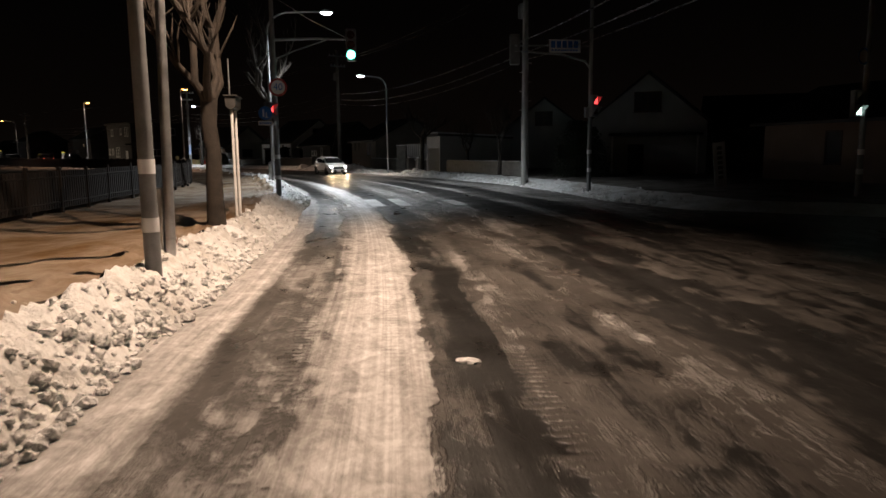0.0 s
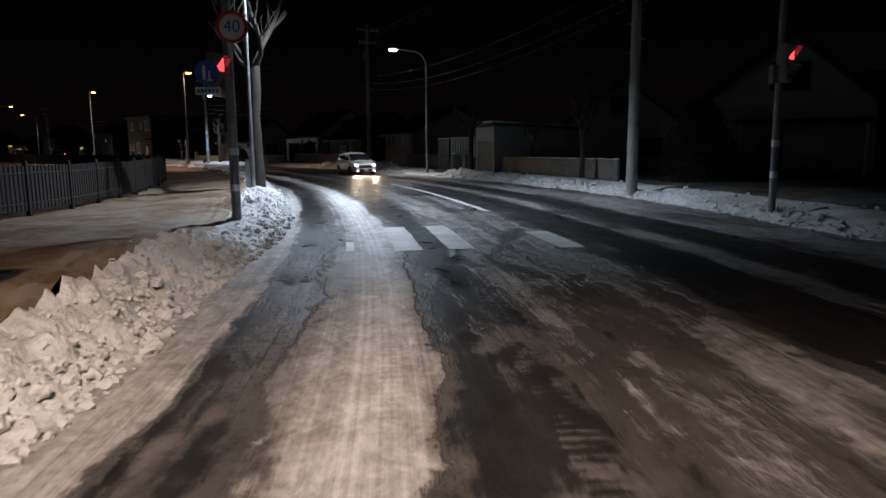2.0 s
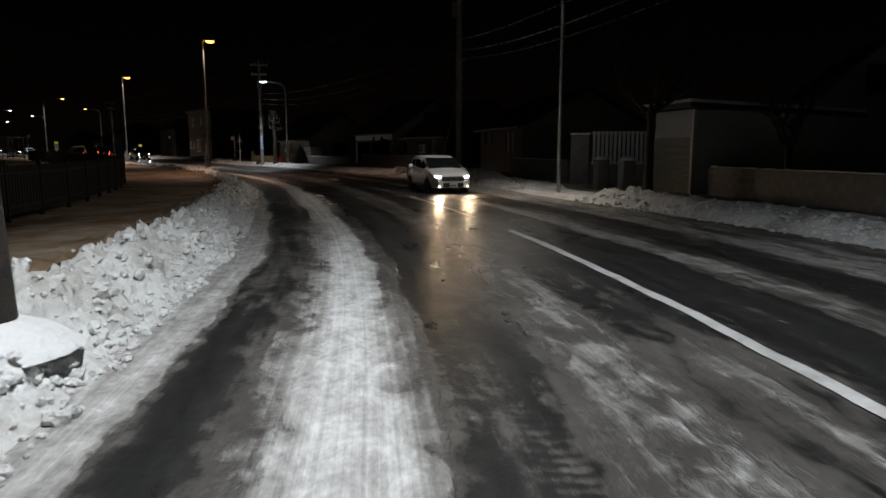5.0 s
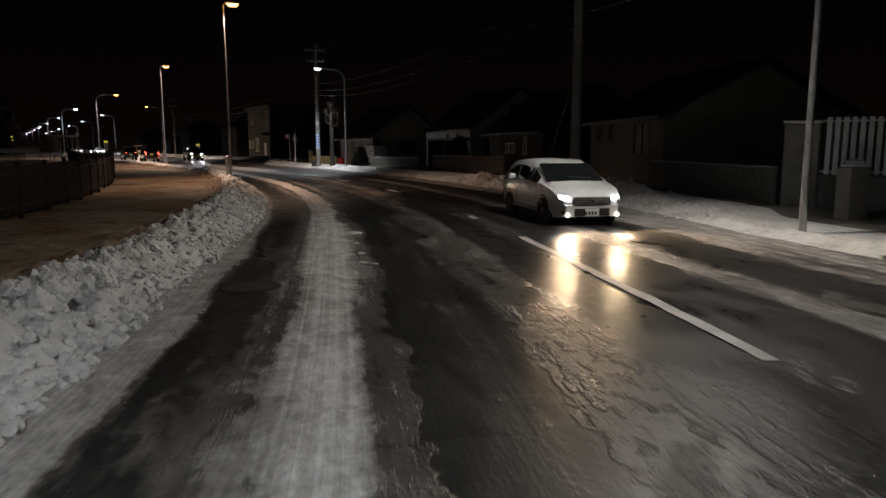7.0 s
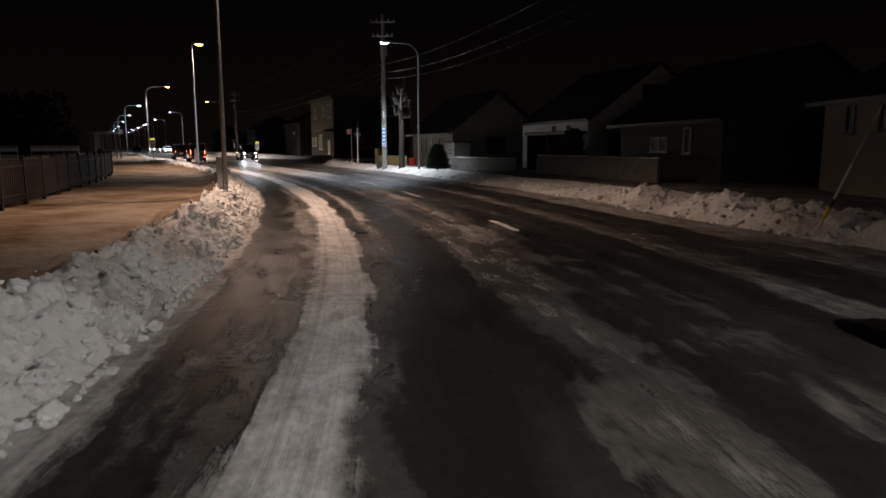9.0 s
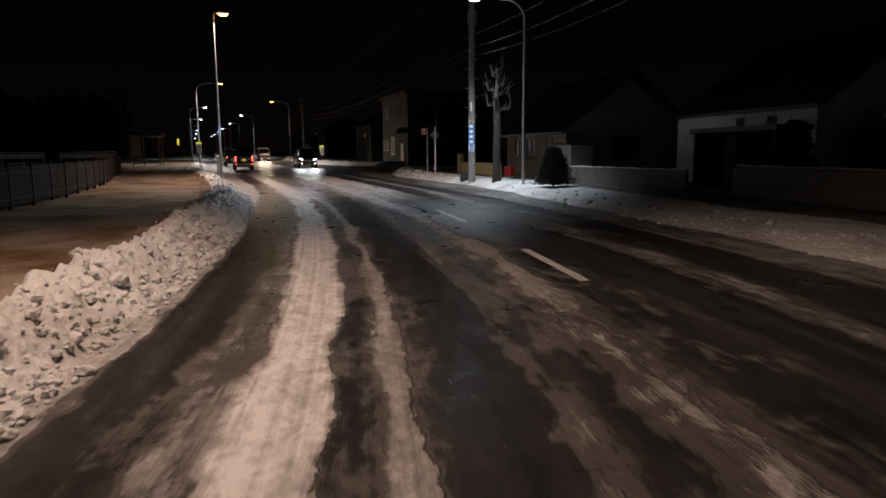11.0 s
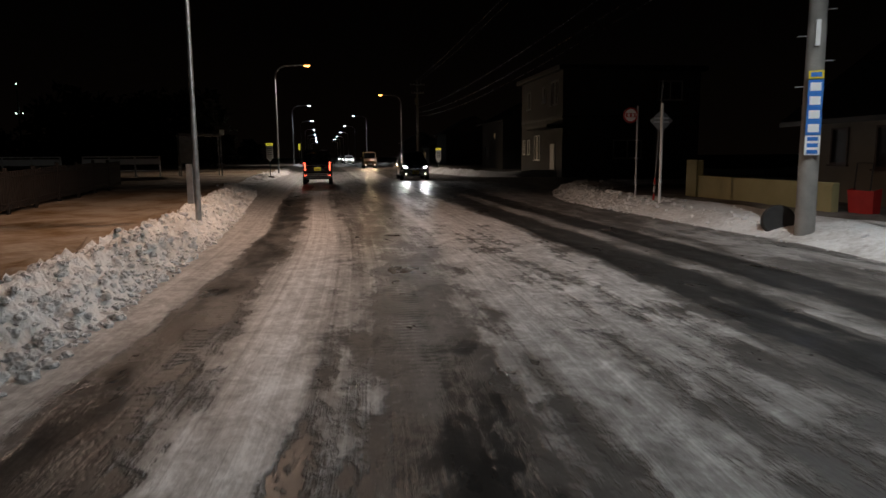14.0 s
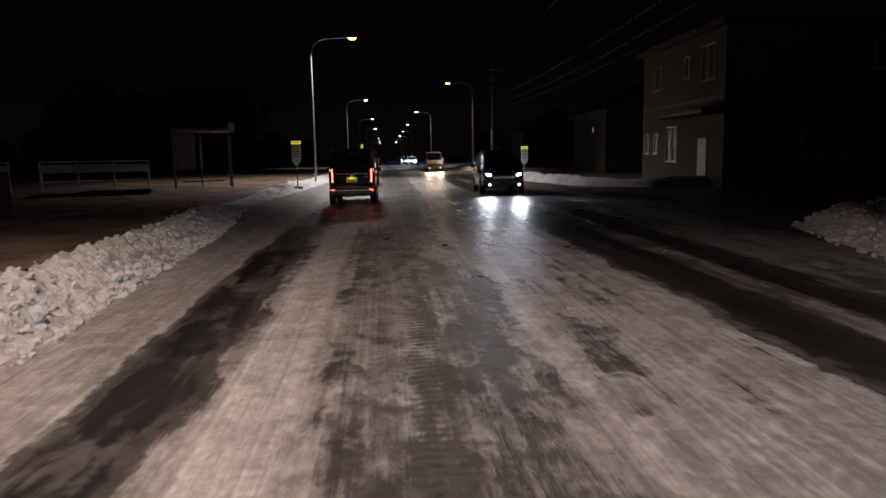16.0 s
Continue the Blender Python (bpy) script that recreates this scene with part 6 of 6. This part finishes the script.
plate(kei, -1.71, 0.66, SIGNWHITE, -1)
for sx in (-1, 1):
    part("roof_rail", Shape().tube([(sx * 0.55, -1.2, 1.64), (sx * 0.55, -1.1, 1.70), (sx * 0.55, 0.3, 1.70), (sx * 0.55, 0.4, 1.64)], 0.016, 6), CHROME, kei, rounded=True)

# white hatchback in the other lane
LOW = [(a * 0.98, b, c * 0.96, d * 0.95, e, f, g) for a, b, c, d, e, f, g in HATCH]
m = pose(-6.15, 58.9, 0.0, 0, 0, 205.5) @ Matrix.Diagonal((0.95, 0.93, 0.97, 1.0))
wc, _ = car("white_car", "pearl white hatchback with lit headlamps facing along the lane", "car", CARWHITE, LOW, m, (-1.30, 1.28), 0.31, ((-1.55, -0.72), (-0.66, 0.30), (0.36, 0.82)))
screen(wc, LOW, 5, 6, 0.015, "windscreen", GLASS, 0.02, 0.98)
part("grille", Shape().block(-0.44, 0.44, 2.05, 2.215, 0.47, 0.645, 0.015), BLACKPLASTIC, wc)
for k in range(3):
    part("grille_bar", Shape().block(-0.42, 0.42, 2.21, 2.222, 0.50 + 0.048 * k, 0.512 + 0.048 * k, 0.003), CHROME, wc)
part("badge", Shape().hull([(-0.07, 2.22, 0.57), (0.07, 2.22, 0.57), (0, 2.22, 0.61), (0, 2.22, 0.53), (0, 2.24, 0.57)]), CHROME, wc)
part("bumper", Shape().hull([(sx * w, yy, z) for sx in (-1, 1) for w, yy, z in ((0.80, 1.85, 0.19), (0.84, 1.80, 0.56), (0.60, 2.2, 0.22), (0.62, 2.2, 0.46))]), CARWHITE, wc)
part("lower_intake", Shape().block(-0.42, 0.42, 2.19, 2.207, 0.235, 0.40, 0.01), BLACKPLASTIC, wc)
for sx in (-1, 1):
    part("side_intake", Shape().block(min(sx * 0.48, sx * 0.68), max(sx * 0.48, sx * 0.68), 2.0, 2.165, 0.27, 0.36, 0.02), BLACKPLASTIC, wc)
plate(wc, 2.21, 0.315, SIGNWHITE, 1, 4)
part("wiper", Shape().tube([(-0.35, 1.24, 1.02), (0.2, 1.20, 1.05)], 0.008, 6), BLACKPLASTIC, wc)
front_lamps(wc, m, 0.62, 2.13, 0.62, 0.10, 0.06, 240, tint=(1.0, 0.70, 0.42))

# dark car coming the other way near the junction
x, y = on_road(127.6, 4.5)
m = pose(float(x), float(y), float(rise(127)), 0, 0, road_yaw(128) + 178)
DARK = [(a, b, c * 1.03, d * 1.1, e * 0.98, f * 0.98, g * 0.98) for a, b, c, d, e, f, g in HATCH]
dc, _ = car("dark_car", "dark tall hatchback with four lit front lamps", "car", CARBLACK, DARK, m, (-1.30, 1.28), 0.31, ((-1.55, -0.72), (-0.66, 0.30), (0.36, 0.82)))
screen(dc, DARK, 5, 6, 0.015, "windscreen", GLASS, 0.02, 0.98)
part("bumper", Shape().hull([(sx * w, yy, z) for sx in (-1, 1) for w, yy, z in ((0.76, 1.95, 0.24), (0.78, 1.95, 0.56), (0.60, 2.2, 0.28), (0.60, 2.2, 0.55))]), CARBLACK, dc)
part("grille", Shape().block(-0.44, 0.44, 2.05, 2.19, 0.60, 0.70, 0.015), CHROME, dc)
plate(dc, 2.20, 0.47, PLATEYELLOW, 1)
front_lamps(dc, m, 0.58, 2.12, 0.74, 0.10, 0.07, 150, tint=(0.95, 0.97, 1.0))

# further traffic
for s, o, paint, kindname, back in ((163, 4.4, CARTAN, "van", False), (215, 4.3, CARWHITE, "car", False), (228, 4.3, CARBLACK, "car", False), (240, -0.5, CARBLACK, "car", True), (262, 4.3, CARWHITE, "car", False)):
    x, y = on_road(s, o)
    m = pose(float(x), float(y), float(rise(s)), 0, 0, road_yaw(s) + (0 if back else 180))
    sts = BOXY if kindname == "van" else HATCH
    c, _ = car("distant_" + kindname, "distant tan van with warm lit headlamps" if kindname == "van" else ("distant dark car with lit tail lamps" if back else "distant car with bright lit headlamps"), kindname, paint, sts, m, (-1.2, 1.25), 0.3, ((-1.45, -0.55), (-0.5, 0.35)))
    screen(c, sts, 4 if sts is BOXY else 5, 5 if sts is BOXY else 6, 0.05, "windscreen")
    if back:
        rear_lamps(c, 0.68, -2.1, 0.8, 0.95, 0.14)
    else:
        front_lamps(c, m, 0.5 if sts is BOXY else 0.58, 1.66 if sts is BOXY else 2.12, 0.72, 0.13, 0.09, 500 if s < 200 else 0, True, (1.0, 0.7, 0.42) if kindname == "van" else (0.95, 0.97, 1.0))
        plate(c, 1.70 if sts is BOXY else 2.17, 0.5, SIGNWHITE, 1)


# ---------------------------------------------------------------- bus stops, shelter, rails
def bus_stop(x, y, z, yaw, label):
    t = thing("bus_stop_sign", label, "bus stop", pose(x, y, z, 0, 0, yaw))
    part("pole", Shape().tube([(0, 0, -0.3), (0, 0, 1.1)], 0.03, 10), GREYPAINT, t, rounded=True)
    p = part("panel", Shape().plate([(-0.21, 1.25), (0.0, 0.98), (0.21, 1.25), (0.21, 2.02), (-0.21, 2.02)], -0.03, 0.03), WHITEPAINT, t, "pointed pale timetable panel")
    part("top_panel", Shape().block(-0.22, 0.22, -0.035, 0.035, 2.03, 2.18, 0.008), YELLOWLIT, t, "bright yellow top panel")
    part("bar", Shape().box(-0.15, 0.15, -0.038, -0.035, 2.09, 2.12), BLACKPLASTIC, t)
    for k in range(4):
        part("bar", Shape().box(-0.15, 0.15, -0.034, -0.03, 1.82 - 0.13 * k, 1.87 - 0.13 * k), GREYPAINT, p)
    part("base", Shape().lathe([(0.26, -0.05), (0.24, 0.06), (0.05, 0.09)], 16), CONCRETE, t, rounded=True)


bus_stop(-62.87, 112.29, 0.38, 42, "white arrow-shaped bus stop sign with a yellow top")
bus_stop(-61.35, 128.64, 0.12, 42, "white bus stop sign with a yellow top by a wall")
shl = thing("bus_shelter", "open pale bus shelter with flat roof, greyed as if unlit, beside the footway", "bus shelter", pose(-67.4, 108.6, 0.3, 0, 0, 62))
# Grey paint replaces white so that the shelter looks unlit.
part("roof", Shape().block(-0.1, 2.7, -1.3, 0.2, 2.75, 2.9, 0.02), GREYPAINT, shl)
part("rear_panel", Shape().box(0.0, 0.95, 0.06, 0.1, 1.0, 2.74), GREYPAINT, shl)
part("side_panel", Shape().box(-0.02, 0.02, -1.2, 0.04, 0.9, 2.74), GREYPAINT, shl)
for u, w in ((0.0, 0.12), (2.5, 0.12), (2.5, -1.15), (1.2, 0.12), (0.0, -1.25)):
    part("post", Shape().block(u - 0.045, u + 0.045, w - 0.045, w + 0.045, -0.3, 2.75, 0.008), GREYPAINT, shl)
part("end_sign", Shape().block(2.42, 2.72, -1.36, -1.31, 2.8, 3.15, 0.01), SIGNWHITE, shl)
part("bench", Shape().block(0.3, 2.2, -0.35, 0.0, 0.42, 0.47, 0.01), DARKWOOD, shl)
for k, (x0, y0, x1, y1) in enumerate(((-69.5, 103.4, -67.9, 107.6), (-71.6, 98.2, -69.9, 102.4))):
    L, yaw = math.hypot(x1 - x0, y1 - y0), math.degrees(math.atan2(y1 - y0, x1 - x0))
    t = thing("board_rail", "white boarded railing at the edge of a snowy lot", "railing", pose(x0, y0, 0.42, 0, 0, yaw), "white railings")
    for u in np.linspace(0.06, L - 0.06, 4):
        part("post", Shape().block(u - 0.05, u + 0.05, -0.05, 0.05, -0.4, 1.36, 0.01), WHITEPAINT, t)
    part("top_rail", Shape().block(0, L, -0.06, 0.06, 1.3, 1.38, 0.01), WHITEPAINT, t)
    part("board", Shape().block(0, L, -0.02, 0.02, 0.85, 1.22, 0.008), SIGNWHITE, t)
    part("lower_rail", Shape().block(0, L, -0.03, 0.03, 0.42, 0.5, 0.008), WHITEPAINT, t)

# utility cover in the lane
x, y = on_road(48.4, -1.36)
mh = thing("manhole_cover", "round iron manhole cover set in icy asphalt", "manhole cover", pose(float(x), float(y), 0.012))
part("cover", Shape().lathe([(0.30, -0.03), (0.30, 0.006), (0.02, 0.008)], 32), IRON, mh, rounded=True)
part("ring", Shape().lathe([(0.36, -0.03), (0.36, 0.004), (0.315, 0.004), (0.315, -0.03)], 32), IRON, mh, rounded=True)

# storage shed by the bare tree
ss = thing("storage_shed", "small pale storage shed with vent slots", "shed", pose(-25.6, 99.3, 0.12, 0, 0, -47))
part("body", Shape().block(0, 1.5, 0, 1.2, -0.2, 1.75, 0.02), SIDING, ss)
part("lid", Shape().block(-0.08, 1.58, -0.1, 1.3, 1.75, 1.84, 0.02), ROOF, ss)
for k in range(3):
    for j in range(2):
        part("vent_slot", Shape().box(0.25 + 0.35 * k, 0.48 + 0.35 * k, -0.006, 0.0, 1.0 + 0.22 * j, 1.06 + 0.22 * j), BLACKPLASTIC, ss)

# guy wire of the pole
gw = thing("guy_wire", "slanting steel guy wire with yellow and black guard", "guy wire")
a, b = Vector((-7.42, 67.6, 0.15)), Vector((-6.33, 66.5, 3.6))
part("wire", Shape().tube([a, b], 0.012, 6), ZINC, gw)
part("guard", Shape().tube([a + (b - a) * 0.06, a + (b - a) * 0.12], 0.034, 8), PLATEYELLOW, gw)
part("guard", Shape().tube([a + (b - a) * 0.12, a + (b - a) * 0.16], 0.034, 8), BLACKPLASTIC, gw)
part("sleeve", Shape().tube([a + (b - a) * 0.16, a + (b - a) * 0.33], 0.02, 8), SIGNWHITE, gw)


# ---------------------------------------------------------------- overhead cables
def cable(a, b, sag, r=0.014):
    a, b = Vector(a), Vector(b)
    pts = [a.lerp(b, u) + Vector((0, 0, -4 * sag * u * (1 - u))) for u in np.linspace(0, 1, 15)]
    solo("overhead_cable", Shape().tube(pts, r, 6), CABLE, "black overhead cable strung between utility poles", "cable", rounded=True, group="overhead cables")


spans = [((6.0, 36.7), (-6.12, 66.55)), ((-6.12, 66.55), (-29.26, 96.95)), ((-29.26, 96.95), (-75.4, 143.6)), ((6.0, 36.7), (9.5, -12.0))]
for (x0, y0), (x1, y1) in spans:
    for dx, h, sag, r in ((-0.35, 9.9, 0.5, 0.012), (0.35, 9.9, 0.5, 0.012), (-0.12, 7.0, 0.75, 0.02), (0.1, 6.5, 0.85, 0.022), (0.0, 6.1, 0.9, 0.014)):
        cable((x0 + dx, y0, h), (x1 + dx, y1, h), sag, r)


# ---------------------------------------------------------------- low garden fence and far sign
gf = thing("low_fence", "low white picket edging round a snowy flower bed", "fence", pose(-52.9, 123.3, 0.12, 0, 0, 38))
for k in range(6):
    part("picket", Shape().hull([(0.24 * k + u, v, w) for u in (-0.035, 0.035) for v in (-0.012, 0.012) for w in (-0.1, 0.34 + 0.08 * (k % 2))] + [(0.24 * k, 0, 0.40 + 0.08 * (k % 2))]), WHITEPAINT, gf)
part("rail", Shape().block(-0.08, 1.28, 0.013, 0.035, 0.12, 0.16, 0.004), WHITEPAINT, gf)
fs = thing("roadside_sign", "tall distant sign lit bright yellow beside the straight road", "sign", pose(-250.7, 283.2, 0.3, 0, 0, 46))
part("post", Shape().tube([(0, 0, -0.5), (0, 0, 5.2)], 0.12, 10), GREYPAINT, fs)
part("panel", Shape().block(-0.42, 0.42, -0.15, 0.15, 4.6, 7.2, 0.05), YELLOWLIT, fs, "lit yellow panel")


# ---------------------------------------------------------------- woods and mast against the night sky
def far_woods():
    """A dark belt of trees beyond the open lot: many leaf tufts heaped into uneven crowns."""
    rng = np.random.default_rng(17)
    spots = [(a, rng.uniform(112, 150), rng.uniform(4.5, 7.5)) for a in np.arange(52, 128, 2.2)]
    spots += [(a, rng.uniform(84, 96), rng.uniform(7.5, 10.5)) for a in np.arange(56, 68, 1.5)]
    verts = []
    for a, dist, tall in spots:
        cx, cy = -30 - dist * math.sin(radians(a)), 85 + dist * math.cos(radians(a))
        n = 420
        z = rng.uniform(0.05, 1.0, n) ** 0.8
        r = tall * 0.42 * np.sqrt(rng.random(n)) * (0.45 + 0.75 * np.sin(np.pi * np.clip(z, 0.1, 0.97)))
        b = rng.uniform(0, 2 * np.pi, n)
        c = np.stack([cx + r * np.cos(b), cy + r * np.sin(b), z * tall * rng.uniform(0.9, 1.08, n)], -1)
        for k in range(2):
            d = rng.normal(0, 0.34, (n, 3, 3))
            verts.append((c[:, None, :] + d).reshape(-1, 3))
    v = np.concatenate(verts)
    f = np.arange(len(v)).reshape(-1, 3)
    me = bpy.data.meshes.new("far_woods")
    me.from_pydata(v.tolist(), [], f.tolist())
    me.materials.append(LEAF)
    tagged(new("far_woods", me), "dark belt of trees beyond the open lot at night", "woods", "", "stuff")


far_woods()
mast = thing("distant_mast", "tall distant mast with small white warning lamps", "mast", pose(-585, 311, -0.2))
part("pole", Shape().tube([(0, 0, 0), (0, 0, 30), (0, 0, 57)], [1.2, 0.7, 0.3], 8), GREYPAINT, mast)
for u, h in ((0.0, 57.5), (-2.2, 36.0), (3.6, 36.0)):
    part("warning_lamp", Shape().lathe([(0.1, -0.5), (0.55, -0.2), (0.55, 0.3), (0.1, 0.6)], 10, pose(0.8 * u, 0.5 * u, h)), WALKGREEN, mast, "small lit warning lamp", True)
part("platform", Shape().block(-3.2, 3.6, -2.0, 2.0, 35.0, 35.5, 0.1), GREYPAINT, mast)


# ---------------------------------------------------------------- lumps of ice left in the lane
def ice_lump(s, off, r, seed):
    """A flattened, broken lump of ice frozen to the road."""
    rng = np.random.default_rng(seed)
    bm = bmesh.new()
    bmesh.ops.create_icosphere(bm, subdivisions=3, radius=1.0)
    sh = Shape()
    pts = []
    for v in bm.verts:
        q = np.array(v.co)
        k = 1 + 0.22 * float(fbm(np.array([q[0] * 2.2 + seed]), np.array([q[1] * 2.2 + q[2]]), seed, 3)[0]) + 0.05 * rng.uniform(-1, 1)
        pts.append((q[0] * r * k * 1.15, q[1] * r * k * 0.85, max(-0.02, q[2] * r * 0.34 * k)))
    sh.add(pts, [[v.index for v in f.verts] for f in bm.faces])
    bm.free()
    x, y = on_road(s, off)
    solo("ice_lump", sh, CHUNK, "flattened dirty lump of ice frozen to the road", "ice", pose(float(x), float(y), float(road_z(s, off)), 0, 0, rng.uniform(0, 360)), rounded=True, group="ice lumps")


for i, (s_, o_, r_) in enumerate(((53.5, -0.02, 0.15), (50.88, 0.06, 0.08), (52.05, 0.01, 0.06), (49.98, 0.05, 0.07), (49.83, 0.21, 0.06), (5.52, 0.58, 0.09))):
    ice_lump(s_, o_, r_, 40 + i)
